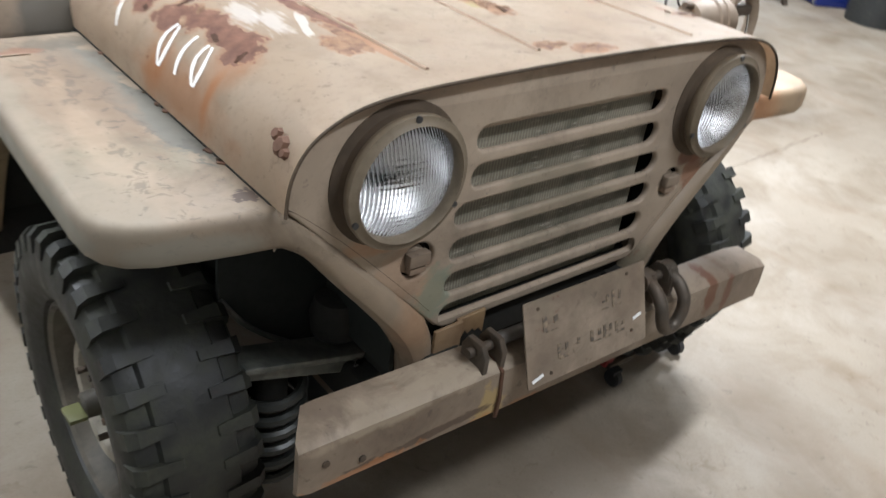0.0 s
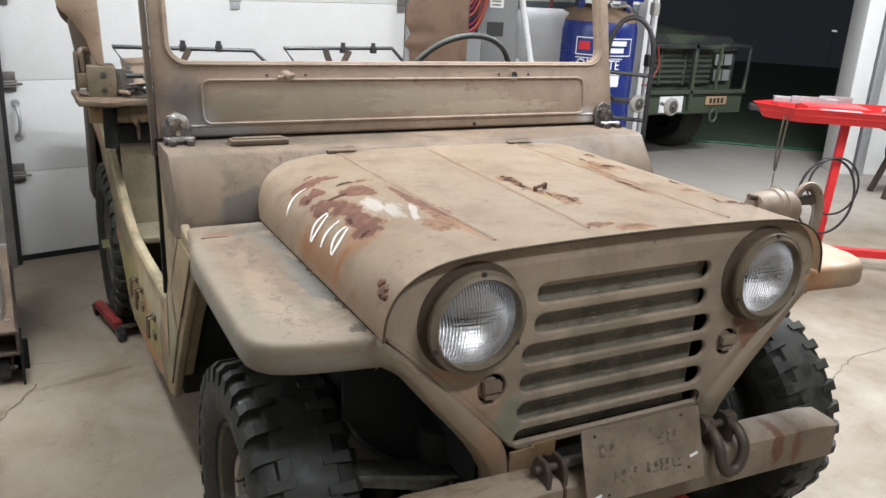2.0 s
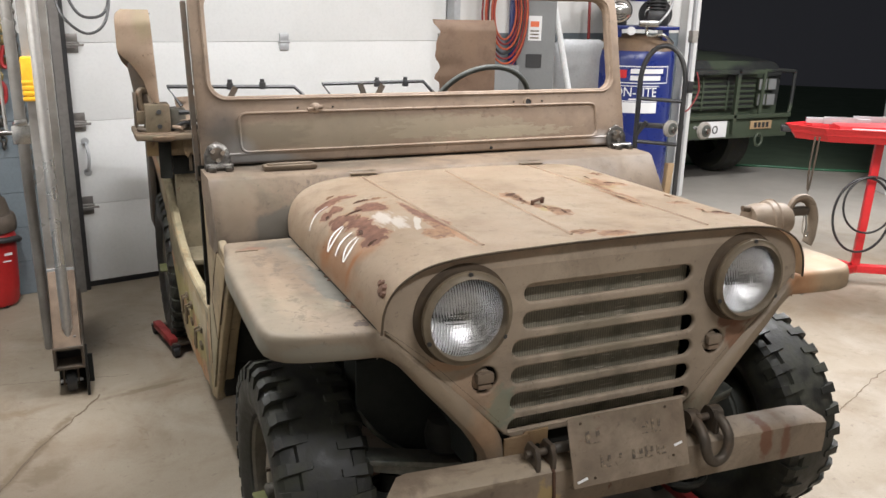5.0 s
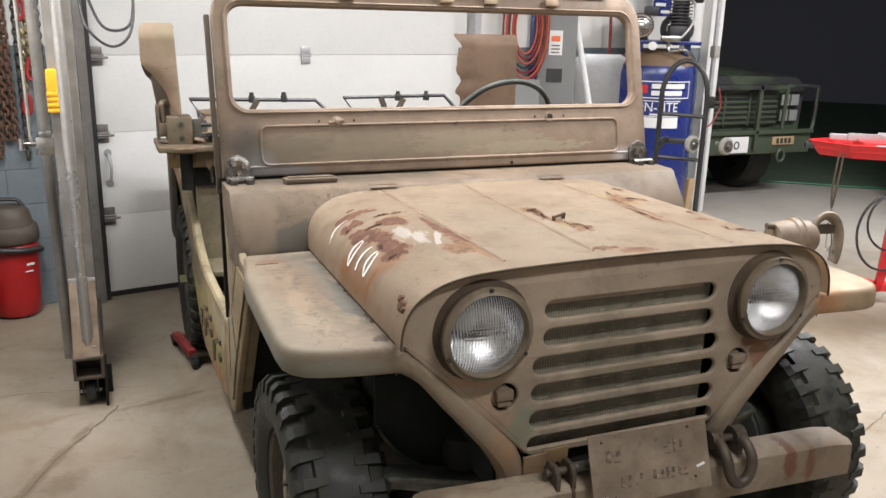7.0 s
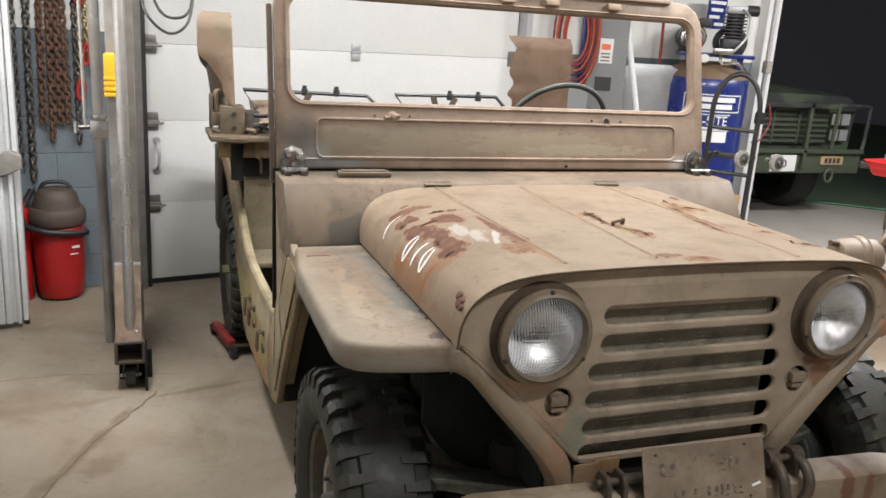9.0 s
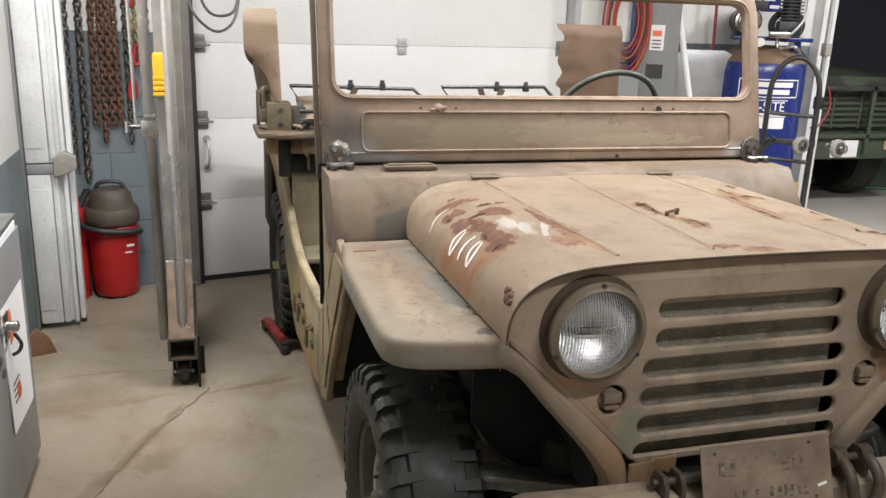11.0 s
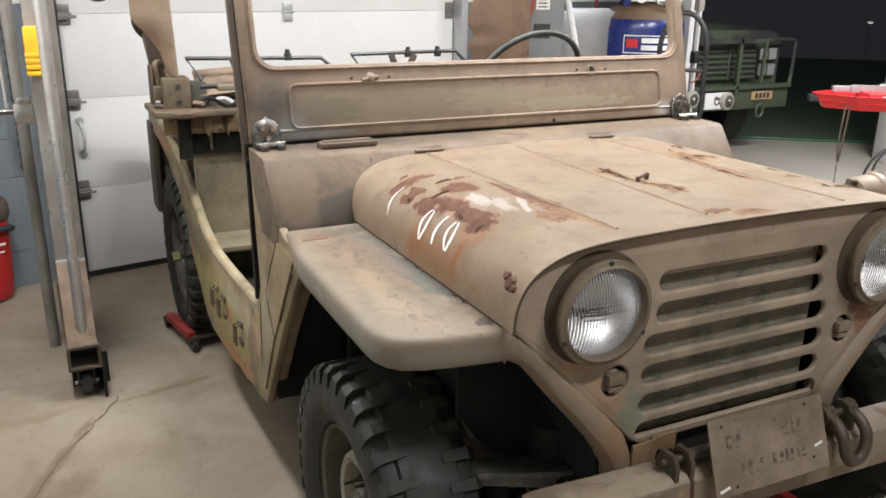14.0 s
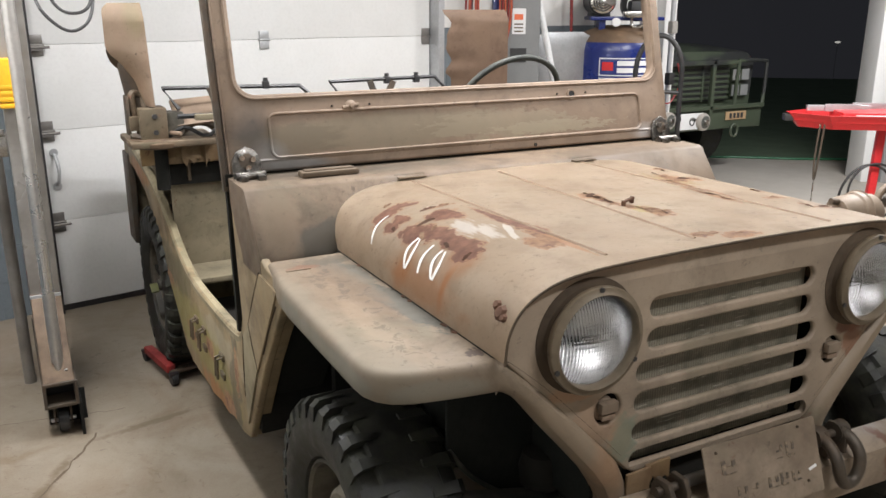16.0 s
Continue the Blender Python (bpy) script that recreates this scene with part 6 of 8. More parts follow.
def build_interior(jeep):
    # steering wheel
    C = pose(0.385, 1.56, 1.245, -58, 0, 0)
    ring = [C @ Vector((0.222 * math.cos(a), 0.222 * math.sin(a), 0)) for a in np.linspace(0, 2 * math.pi, 49)[:-1]]
    sw = part("steering_wheel", tube(bmesh.new(), ring, 0.0115, 10, closed=True), "grime", jeep, "grey thin-rimmed steering wheel")
    for a in (90, 210, 330):
        a = radians(a)
        part("spoke", tube(bmesh.new(), smooth_path([C @ Vector((0, 0, -0.03)), C @ Vector((0.1 * math.cos(a), 0.1 * math.sin(a), -0.02)), C @ Vector((0.203 * math.cos(a), 0.203 * math.sin(a), 0))], 4), 0.008, 8), "black", sw)
    part("wheel_boss", lathe(bmesh.new(), [(0.04, -0.05), (0.042, -0.02), (0.03, -0.005), (0.0001, 0.0)], 20, C), "black", sw)
    part("column", cyl(bmesh.new(), C @ Vector((0, 0, -0.04)), (0.40, 1.05, 0.93), 0.022, seg=14), "black", sw)
    part("indicator_switch", cyl(bmesh.new(), C @ Vector((-0.06, 0.02, -0.06)), C @ Vector((-0.06, 0.02, 0.01)), 0.028, seg=14, bev=0.006), "black", sw)
    # twin stowage frames across the rear
    for x0, x1 in ((-0.80, -0.26), (-0.13, 0.36)):
        y = 2.12
        f = part("stowage_frame", tube(bmesh.new(), [(x0 + 0.05, y - 0.04, 1.235), (x0, y, 1.312), (x1, y, 1.302 + (0.015 if x1 > 0 else 0)), (x1 + 0.07, y - 0.04, 1.235)], 0.009, 6), "black", jeep, "thin black folding frame")
        part("lower_rail", tube(bmesh.new(), [(x0 + 0.03, y - 0.10, 1.215), (x1 + 0.06, y - 0.10, 1.215)], 0.010, 6), "black", f)
        for x in (x0 + 0.26, x0 + 0.40):
            bm = boxm(x - 0.012, x + 0.012, y - 0.014, y + 0.012, 1.295, 1.325, bev=0.003)
            cyl(bm, (x, y, 1.32), (x, y, 1.338), 0.01, seg=8)
            part("clip", bm, "black", f)
        for dx in (-0.03, 0.03):
            part("strut", boxm(-0.012, 0.012, -0.006, 0.006, -0.06, 0.06, m=pose(x0 + 0.22 + dx, y - 0.03, 1.255, 0, 28 if dx > 0 else -20, 0)), "oldiron", f)
        part("seat_pad_rail", boxm(x0 + 0.09, x1 - 0.05, y - 0.13, y - 0.09, 1.20, 1.222, bev=0.005), "interior", f)
    # weapon pintle bracket on the right side and the two curved shields
    for s in (-1, 1):
        if s < 0:
            pl = part("side_bracket", boxm(-0.945, -0.62, 2.00, 2.30, 1.105, 1.128, bev=0.006), "bracket", jeep, "tan steel shelf bracket with bolted block")
            part("bracket_block", boxm(-0.90, -0.80, 2.06, 2.17, 1.128, 1.245, bev=0.006), "bracket", pl)
            part("turntable", lathe(bmesh.new(), [(0.0001, 1.098), (0.095, 1.098), (0.107, 1.104), (0.110, 1.113), (0.110, 1.120), (0.100, 1.124), (0.097, 1.131), (0.0001, 1.131)], 36, pose(-0.838, 2.10, 0)), "tanrust", pl, "brown round turntable plate")
            part("pivot_post", cyl(bmesh.new(), (-0.828, 2.10, 0.93), (-0.828, 2.10, 1.10), 0.026, seg=16), "dark", pl, "black pivot post")
            part("side_strap", boxm(-0.938, -0.926, 2.10, 2.16, 1.145, 1.29, bev=0.003), "oldiron", pl)
            part("strap_foot", boxm(-0.932, -0.89, 2.09, 2.15, 1.16, 1.215, bev=0.006), "bracket", pl)
            part("strap_screw", cyl(bmesh.new(), (-0.93, 2.09, 1.145), (-0.885, 2.07, 1.135), 0.011, seg=8), "oldiron", pl)
            rag = random.Random(8)
            for x0, x1 in ((-0.75, -0.68), (-0.66, -0.61), (-0.60, -0.54)):
                low = [(x0 + (x1 - x0) * k / 5, 1.045 - 0.035 * rag.random()) for k in range(6)]
                part("torn_plate", plate([low + [(x1, 1.10), (x0, 1.10)]], 0.005, 0.001, Matrix.Translation((0, 2.105, 0))), "rustyellow", pl, "torn rusty plate edge")
            for z in (1.155, 1.215):
                part("bolt_hole", cyl(bmesh.new(), (-0.845, 2.062, z), (-0.845, 2.056, z), 0.010, seg=12), "black", pl)
            part("side_block", boxm(-0.80, -0.735, 2.08, 2.16, 1.14, 1.225, bev=0.008), "rim", pl, "olive steel block")
            part("stop_screw", cyl(bmesh.new(), (-0.79, 2.07, 1.15), (-0.76, 2.03, 1.15), 0.008, seg=8), "screen", pl)
            beam = bmesh.new()
            box(beam, -0.90, -0.50, 2.12, 2.145, 1.02, 1.10, bev=0.004)
            box(beam, -0.90, -0.50, 2.12, 2.24, 1.095, 1.105, bev=0.003)
            part("cross_beam", beam, "rustyellow", pl, "rusty brown angle beam")
            for x in (-0.84, -0.72, -0.58):
                part("beam_gusset", plate([[(2.145, 0.95), (2.26, 1.02), (2.26, 1.095), (2.145, 1.095)]], 0.012, 0.002, Matrix.Translation((x, 0, 0)) @ Matrix.Rotation(radians(90), 4, "Z")), "bracket", pl)
            part("beam_strut", cyl(bmesh.new(), (-0.62, 2.16, 1.10), (-0.56, 2.10, 1.20), 0.014, seg=10), "oldiron", pl)
            part("loose_cable", tube(bmesh.new(), smooth_path([(-0.80, 2.08, 1.13), (-0.74, 2.05, 1.17), (-0.66, 2.06, 1.13), (-0.60, 2.08, 1.16), (-0.53, 2.10, 1.12)], 5), 0.008, 8), "black", pl)
            part("support_web", boxm(-0.79, -0.53, 2.16, 2.24, 0.93, 1.04), "dark", pl, smooth=False)
            part("swing_arm", tube(bmesh.new(), smooth_path([(-0.74, 2.2, 1.13), (-0.68, 2.2, 1.17), (-0.62, 2.2, 1.165), (-0.58, 2.2, 1.13)], 5), 0.02, 10), "oldiron", pl)
            part("rest_plate", boxm(-0.09, 0.07, -0.075, 0.065, -0.006, 0.006, bev=0.002, m=pose(-0.675, 2.14, 1.222, 38, -4, 0)), "screen", pl, "worn brown rest plate")
            part("grip_post", tube(bmesh.new(), smooth_path([(-0.905, 2.12, 1.20), (-0.915, 2.12, 1.28), (-0.90, 2.13, 1.30), (-0.875, 2.14, 1.28), (-0.865, 2.12, 1.24)], 4), 0.013, 8), "bracket", pl)


def curved_shield(jeep):
    """Two bent sheet-metal shields at the rear, one each side."""
    def shield(x0, x1, y, z0, z1, bend, notch):
        bm = bmesh.new()
        nu, nv = 10, 22
        grid = []
        for j in range(nv + 1):
            f = j / nv
            row = []
            for i in range(nu + 1):
                g = i / nu
                a0, a1 = notch(f)
                x = x0 + (x1 - x0) * (a0 + (a1 - a0) * g)
                row.append(bm.verts.new((x, y + bend(g, f), z0 + (z1 - z0) * f)))
            grid.append(row)
        for r0, r1 in zip(grid, grid[1:]):
            for i in range(nu):
                bm.faces.new((r0[i], r0[i + 1], r1[i + 1], r1[i]))
        bmesh.ops.solidify(bm, geom=list(bm.faces), thickness=0.005)
        return bm
    def notch_r(f):
        keys = ((0.0, 0.90), (0.24, 0.72), (0.43, 0.36), (0.52, 0.07), (0.58, 0.0), (0.90, 0.0), (0.96, 0.05), (1.0, 0.2))
        for (f0, v0), (f1, v1) in zip(keys, keys[1:]):
            if f <= f1:
                return (v0 + (v1 - v0) * (f - f0) / (f1 - f0), 1.0 + 0.12 * (1 - f))
        return (0.2, 1.0)
    s = part("curved_shield", shield(-0.985, -0.855, 2.13, 1.25, 1.622, lambda g, f: -0.07 * math.sin(g * 1.6) + 0.25 * max(0, f - 0.86), notch_r), "shield", jeep, "tan bent sheet-metal shield")
    part("shield_arm", plate([[(-0.945, 1.40), (-0.935, 1.42), (-0.86, 1.32), (-0.855, 1.20), (-0.915, 1.20), (-0.93, 1.30)], [(-0.90, 1.28), (-0.89, 1.28), (-0.89, 1.305), (-0.90, 1.305)]], 0.02, 0.004, Matrix.Translation((0, 2.14, 0))), "oldiron", s, "dark bent steel arm")
    # the lower edge folds back under the shield
    fold, last = bmesh.new(), None
    for k in range(15):
        f = 0.58 * k / 14
        x = -0.985 + 0.13 * notch_r(f)[0]
        z = 1.25 + 0.372 * f
        row = [fold.verts.new((x + 0.003, 2.128, z)), fold.verts.new((x + 0.004, 2.160, z - 0.018)), fold.verts.new((x + 0.012, 2.180, z - 0.040))]
        if last:
            for i in (0, 1):
                fold.faces.new((last[i], last[i + 1], row[i + 1], row[i]))
        last = row
    bmesh.ops.solidify(fold, geom=list(fold.faces), thickness=0.003)
    part("shield_fold", fold, "bracket", s, "dark folded lower edge")
    part("edge_wire", cyl(bmesh.new(), (-0.872, 2.15, 1.605), (-0.845, 2.15, 1.606), 0.003, seg=6), "oldiron", s)
    part("shield_pin", boxm(-0.855, -0.84, 2.08, 2.11, 1.22, 1.30, bev=0.004), "oldiron", s)
    def notch_l(f):
        w = 0.035 * math.sin(f * 17) + 0.02 * math.sin(f * 31)
        return (0.04 + w + (0.06 if f < 0.3 else 0.0), 1.0)
    s = part("curved_shield", shield(0.42, 0.745, 2.13, 1.20, 1.60, lambda g, f: -0.03 * math.sin(math.pi * g) + 0.03 * max(0, f - 0.9) * 10, notch_l), "shieldbrown", jeep, "brown sheet-metal shield with ragged edge")
    part("shield_arm", boxm(0.56, 0.60, 2.14, 2.17, 0.93, 1.3, bev=0.006), "screen", s)


def dollies():
    """Red wheel dollies under the tyres."""
    first = None
    for x, y in ((-0.715, REAR_Y - 0.05), (0.785, FRONT_Y - 0.035), (0.715, REAR_Y)):
        if first is None:
            d = thing("wheel_dolly", "chipped red steel wheel dolly with black casters under a tyre", "wheel dolly", pose(x, y, 0, 0, 0, 10.5), "wheel dollies")
            for yy in (-0.18, 0.09):
                part("cross_bar", boxm(-0.16, 0.16, yy - 0.02, yy + 0.02, 0.045, 0.062, bev=0.004), "oldiron", d, "dark iron cross bar")
            for xx in (-0.15, 0.15):
                part("side_rail", boxm(xx - 0.02, xx + 0.02, -0.19, 0.10, 0.05, 0.085, bev=0.006), "redjack", d)
            for xx in (-0.15, 0.15):
                for yy in (-0.215, 0.125):
                    c = part("caster", cyl(bmesh.new(), (xx - 0.014, yy, 0.027), (xx + 0.014, yy, 0.027), 0.027, seg=18, bev=0.004), "black", d, "black caster wheel")
                    part("caster_fork", boxm(xx - 0.02, xx + 0.02, yy - 0.012, yy + 0.012, 0.045, 0.058), "black", c, smooth=False)
            first = d
        else:
            copy_thing(first, pose(x, y, 0))


def vehicle():
    jeep = thing("military_jeep", "tan desert-painted old military jeep, rusty, doors and glass missing", "jeep", pose(0, 0, 0))
    build_hood(jeep)
    build_grille(jeep)
    build_fenders(jeep)
    build_bumper(jeep)
    build_running_gear(jeep)
    build_body(jeep)
    build_windshield(jeep)
    build_interior(jeep)
    curved_shield(jeep)
    return jeep

# ---------------------------------------------------------------- things in the garage


def gantry_hoist():
    h = thing("gantry_crane", "bare steel rolling gantry leg with pipe brace and caster", "gantry crane", pose(0, 0, 0))
    part("column", boxm(-1.342, -1.232, 2.26, 2.36, 0.20, 2.95, bev=0.008), "column", h, "grey mill-scale steel column")
    part("column_back", boxm(-1.342, -1.26, 2.44, 2.52, 0.20, 2.95, bev=0.008), "column", h)
    # the foot: a square tube, open at its end
    foot = part("foot_tube", plate([[(-1.345, 0.134), (-1.226, 0.134), (-1.226, 0.232), (-1.345, 0.232)], [(-1.337, 0.142), (-1.234, 0.142), (-1.234, 0.224), (-1.337, 0.224)]], 0.80, 0.002, Matrix.Translation((0, 2.44, 0))), "oldiron", h, "dark open-ended square tube foot")
    # black sheet standing in for the shade inside the open tube
    part("tube_inside_shade", boxm(-1.337, -1.234, 2.15, 2.16, 0.142, 0.224), "black", foot, smooth=False)
    part("gusset", plate([[(2.055, 0.232), (2.26, 0.52), (2.26, 0.232)]], 0.11, 0.004, Matrix.Translation((-1.287, 0, 0)) @ Matrix.Rotation(radians(90), 4, "Z")), "tanrust", h, "tan-brown dusty sloping gusset")
    part("pipe", cyl(bmesh.new(), (-1.281, 2.10, 0.30), (-1.284, 2.20, 2.95), 0.022, seg=24), "pipe", h, "shiny scratched steel pipe")
    part("pipe_tip", cyl(bmesh.new(), (-1.281, 2.085, 0.245), (-1.281, 2.10, 0.32), 0.010, 0.021, seg=16), "pipe", h)
    bm = cyl(bmesh.new(), (-1.315, 2.085, 0.262), (-1.255, 2.085, 0.262), 0.009, seg=10)
    cyl(bm, (-1.262, 2.085, 0.262), (-1.250, 2.085, 0.262), 0.014, seg=6)
    part("lock_pin", bm, "clamp", h)
    part("weld_band", boxm(-1.342, -1.232, 2.250, 2.262, 0.50, 0.525, bev=0.002), "galv", h)
    for y in (2.11, 2.72):
        c = part("caster_wheel", cyl(bmesh.new(), (-1.305, y, 0.052), (-1.265, y, 0.052), 0.05, seg=28, bev=0.006), "black", h, "black caster wheel")
        for x in (-1.315, -1.256):
            part("fork", boxm(x - 0.003, x + 0.003, y - 0.022, y + 0.025, 0.04, 0.128), "oldiron", c, smooth=False)
        part("fork_plate", boxm(-1.335, -1.236, y - 0.045, y + 0.05, 0.122, 0.134, bev=0.002), "oldiron", c)
        part("axle_bolt", cyl(bmesh.new(), (-1.33, y, 0.052), (-1.24, y, 0.052), 0.008, seg=8), "galv", c)
    part("caster_back_plate", boxm(-1.335, -1.195, 2.185, 2.195, 0.0, 0.134, bev=0.002), "dark", h, "black plate behind the caster", smooth=False)
    part("skid_plate", boxm(-1.226, -1.215, 2.04, 2.30, 0.0, 0.14, bev=0.002), "dark", h, smooth=False)
    # the telescoping guide pipe with clamp and the yellow grip
    part("guide_pipe", cyl(bmesh.new(), (-1.385, 2.66, 0.0), (-1.40, 2.40, 2.95), 0.024, seg=18), "column", h)
    part("guide_rod", cyl(bmesh.new(), (-1.435, 2.34, 1.12), (-1.45, 2.34, 2.95), 0.007, seg=10), "pipe", h)
    cl = part("clamp", boxm(-1.415, -1.33, 2.30, 2.43, 1.065, 1.145, bev=0.008), "chrome", h, "shiny steel pipe clamp")
    part("clamp_screw", cyl(bmesh.new(), (-1.475, 2.34, 1.11), (-1.405, 2.34, 1.11), 0.010, seg=10), "clamp", cl)
    part("clamp_knob", cyl(bmesh.new(), (-1.47, 2.34, 1.085), (-1.47, 2.34, 1.135), 0.012, seg=10), "chrome", cl)
    part("clamp_tab", boxm(-1.40, -1.35, 2.29, 2.305, 1.145, 1.17, bev=0.003), "chrome", cl)
    # yellow grip made of stacked ribs
    g = part("grip", boxm(-1.349, -1.296, 2.205, 2.262, 1.275, 1.43, bev=0.010), "yellow", h, "yellow plastic ribbed grip")
    for k in range(4):
        z = 1.285 - 0.004 + k * 0.022
        part("rib", boxm(-1.351, -1.294, 2.202, 2.258, z - 0.027, z - 0.008, bev=0.007), "yellow", g)
    part("beam", boxm(-1.40, -1.22, -0.9, 2.9, 2.95, 2.995, bev=0.004), "steel", h)
    part("cable", tube(bmesh.new(), smooth_path([(-1.20, 2.30, 1.72), (-1.18, 2.2, 1.60), (-1.10, 2.2, 1.525), (-1.03, 2.2, 1.55), (-0.995, 2.25, 1.64), (-0.99, 2.3, 1.8)], 6), 0.006, 8), "black", h)
    part("cable", tube(bmesh.new(), smooth_path([(-1.19, 2.34, 1.80), (-1.13, 2.25, 1.62), (-1.06, 2.25, 1.585), (-1.0, 2.28, 1.63), (-0.985, 2.3, 1.8)], 6), 0.006, 8), "black", h)


def chain_mesh(pts, link, wire):
    """Links along a line, every second one turned by a quarter."""
    bm = bmesh.new()
    pts = [Vector(p) for p in pts]
    total = sum((b - a).length for a, b in zip(pts, pts[1:]))
    pitch = link * 0.72
    n = int(total / pitch)
    def at(d):
        for a, b in zip(pts, pts[1:]):
            L = (b - a).length
            if d <= L:
                return a + (b - a) * (d / L), (b - a).normalized()
            d -= L
        return pts[-1], (pts[-1] - pts[-2]).normalized()
    for k in range(n):
        c, t = at((k + 0.5) * pitch)
        side = t.cross(Vector((0.3, 1, 0.1))).normalized()
        if k % 2:
            side = t.cross(side)
        loop = []
        for i in range(10):
            a = 2 * math.pi * i / 10
            loop.append(c + t * (link / 2) * math.cos(a) + side * (link * 0.33) * math.sin(a))
        tube(bm, loop, wire, 5, closed=True)
    return bm


def hanging_chains():
    def hang(x, z0, z1, link, wire, material, label, sway=0.0, double=False):
        yy = 3.57 + (x + 1.10) * math.tan(radians(WALL_TURN)) + 0.018
        pts = [(x, yy, z0), (x + sway, yy - 0.004, (z0 + z1) / 2), (x + sway * 1.5, yy, z1)]
        if double:
            pts += [(x + 0.05, yy - 0.02, z1 - 0.02), (x + 0.085, yy - 0.02, z1 + 0.1), (x + 0.08, yy - 0.02, z0)]
        bm = chain_mesh(pts, link, wire)
        # nail that carries it
        cyl(bm, (x, yy - 0.02, z0), (x, yy + 0.05, z0), 0.006, seg=8)
        return tagged(part("hanging_chain", bm, material), label, "chain", "chains on the wall")
    hang(-1.83, 2.0, 0.72, 0.050, 0.0065, "chain", "dark steel chain hanging on the block wall")
    hang(-1.755, 2.0, 0.62, 0.052, 0.0075, "chain", "dark steel chain hanging on the block wall", -0.012)
    hang(-1.69, 2.0, 0.95, 0.046, 0.0075, "rusty", "brown rusty chain bundle hanging on the wall", -0.015)
    hang(-1.655, 2.0, 0.86, 0.046, 0.0075, "rusty", "brown rusty chain bundle hanging on the wall", -0.008)
    hang(-1.625, 2.0, 0.97, 0.046, 0.0075, "rusty", "brown rusty chain bundle hanging on the wall", 0.0)
    hang(-1.598, 2.0, 0.95, 0.046, 0.0075, "rusty", "brown rusty chain bundle hanging on the wall", 0.008)
    hang(-1.535, 2.0, 0.84, 0.044, 0.006, "chain", "dark chain hanging on the wall beside red hooks", 0.0)
    hang(-1.49, 2.0, 1.30, 0.040, 0.0055, "brass", "yellow zinc chain with red hooks on the wall", 0.006)
    hang(-1.515, 1.55, 1.22, 0.040, 0.0055, "brass", "yellow zinc chain with red hooks on the wall", 0.0)
    hang(-1.43, 2.0, 0.64, 0.040, 0.0055, "chain", "dark chain hanging on the wall", 0.006)
    for x, z in ((-1.478, 1.35), (-1.512, 1.16), (-1.50, 1.66)):
        yy = 3.57 + (x + 1.10) * math.tan(radians(WALL_TURN)) - 0.01
        pts = [(x, yy, z + 0.06), (x + 0.016, yy, z + 0.03), (x + 0.012, yy, z - 0.03), (x - 0.006, yy, z - 0.055), (x - 0.02, yy, z - 0.03), (x - 0.014, yy, z + 0.02), (x, yy, z + 0.06)]
        bm = tube(bmesh.new(), smooth_path(pts, 4), 0.011, 8)
        tagged(part("chain_hook", bm, "redhook"), "red painted clevis hook on a hanging chain", "hook", "red chain hooks")


def shop_vac():
    v = thing("shop_vacuum", "red shop vacuum with dusty brown lid and hose", "vacuum cleaner", pose(-1.665, 3.42, 0) @ Matrix.Diagonal((1.14, 1.1, 1.0, 1)))
    part("drum", lathe(bmesh.new(), [(0.0001, 0.012), (0.095, 0.012), (0.104, 0.03), (0.110, 0.12), (0.118, 0.34), (0.119, 0.40), (0.112, 0.42), (0.095, 0.435), (0.08, 0.445), (0.0001, 0.445)], 36), "redplastic", v, "red plastic drum")
    part("rim_band", lathe(bmesh.new(), [(0.09, 0.425), (0.125, 0.43), (0.131, 0.45), (0.129, 0.50), (0.120, 0.52), (0.09, 0.525)], 36), "vac", v, "dusty brown lid rim")
    part("lid", lathe(bmesh.new(), [(0.108, 0.52), (0.100, 0.565), (0.092, 0.60), (0.07, 0.622), (0.0001, 0.626)], 32), "vac", v)
    part("handle", tube(bmesh.new(), smooth_path([(-0.07, 0, 0.61), (-0.05, 0, 0.65), (0.0, 0, 0.66), (0.05, 0, 0.65), (0.07, 0, 0.61)], 4), 0.011, 8), "black", v)
    part("hose", tube(bmesh.new(), smooth_path([(-0.10, -0.02, 0.62), (-0.145, -0.04, 0.52), (-0.14, -0.08, 0.44), (-0.05, -0.135, 0.415), (0.06, -0.125, 0.40), (0.125, -0.06, 0.39), (0.125, 0.02, 0.36)], 6), 0.016, 10), "black", v, "black ribbed hose")
    part("label", boxm(0.0, 0.060, -0.002, 0.002, 0.305, 0.318, m=pose(0.045, -0.104, 0, 0, 0, 26)), "label", v, "small white label", smooth=False)
    part("label_bar", boxm(0.0, 0.038, -0.002, 0.002, 0.270, 0.276, m=pose(0.058, -0.101, 0, 0, 0, 28)), "label", v, smooth=False)
    for a in (30, 120, 210, 300):
        x, y = 0.085 * math.cos(radians(a)), 0.085 * math.sin(radians(a))
        part("caster", cyl(bmesh.new(), (x - 0.01, y, 0.012), (x + 0.01, y, 0.012), 0.012, seg=12), "black", v)
    e = thing("fire_extinguisher", "tall red cylinder standing beside the white cabinet", "gas cylinder", pose(-1.865, 3.40, 0))
    part("bottle", lathe(bmesh.new(), [(0.0001, 0.0), (0.06, 0.0), (0.065, 0.01), (0.065, 0.50), (0.05, 0.56), (0.02, 0.585), (0.0001, 0.585)], 28), "redplastic", e)
    part("valve", cyl(bmesh.new(), (0, 0, 0.58), (0, 0, 0.63), 0.016, seg=12), "black", e)


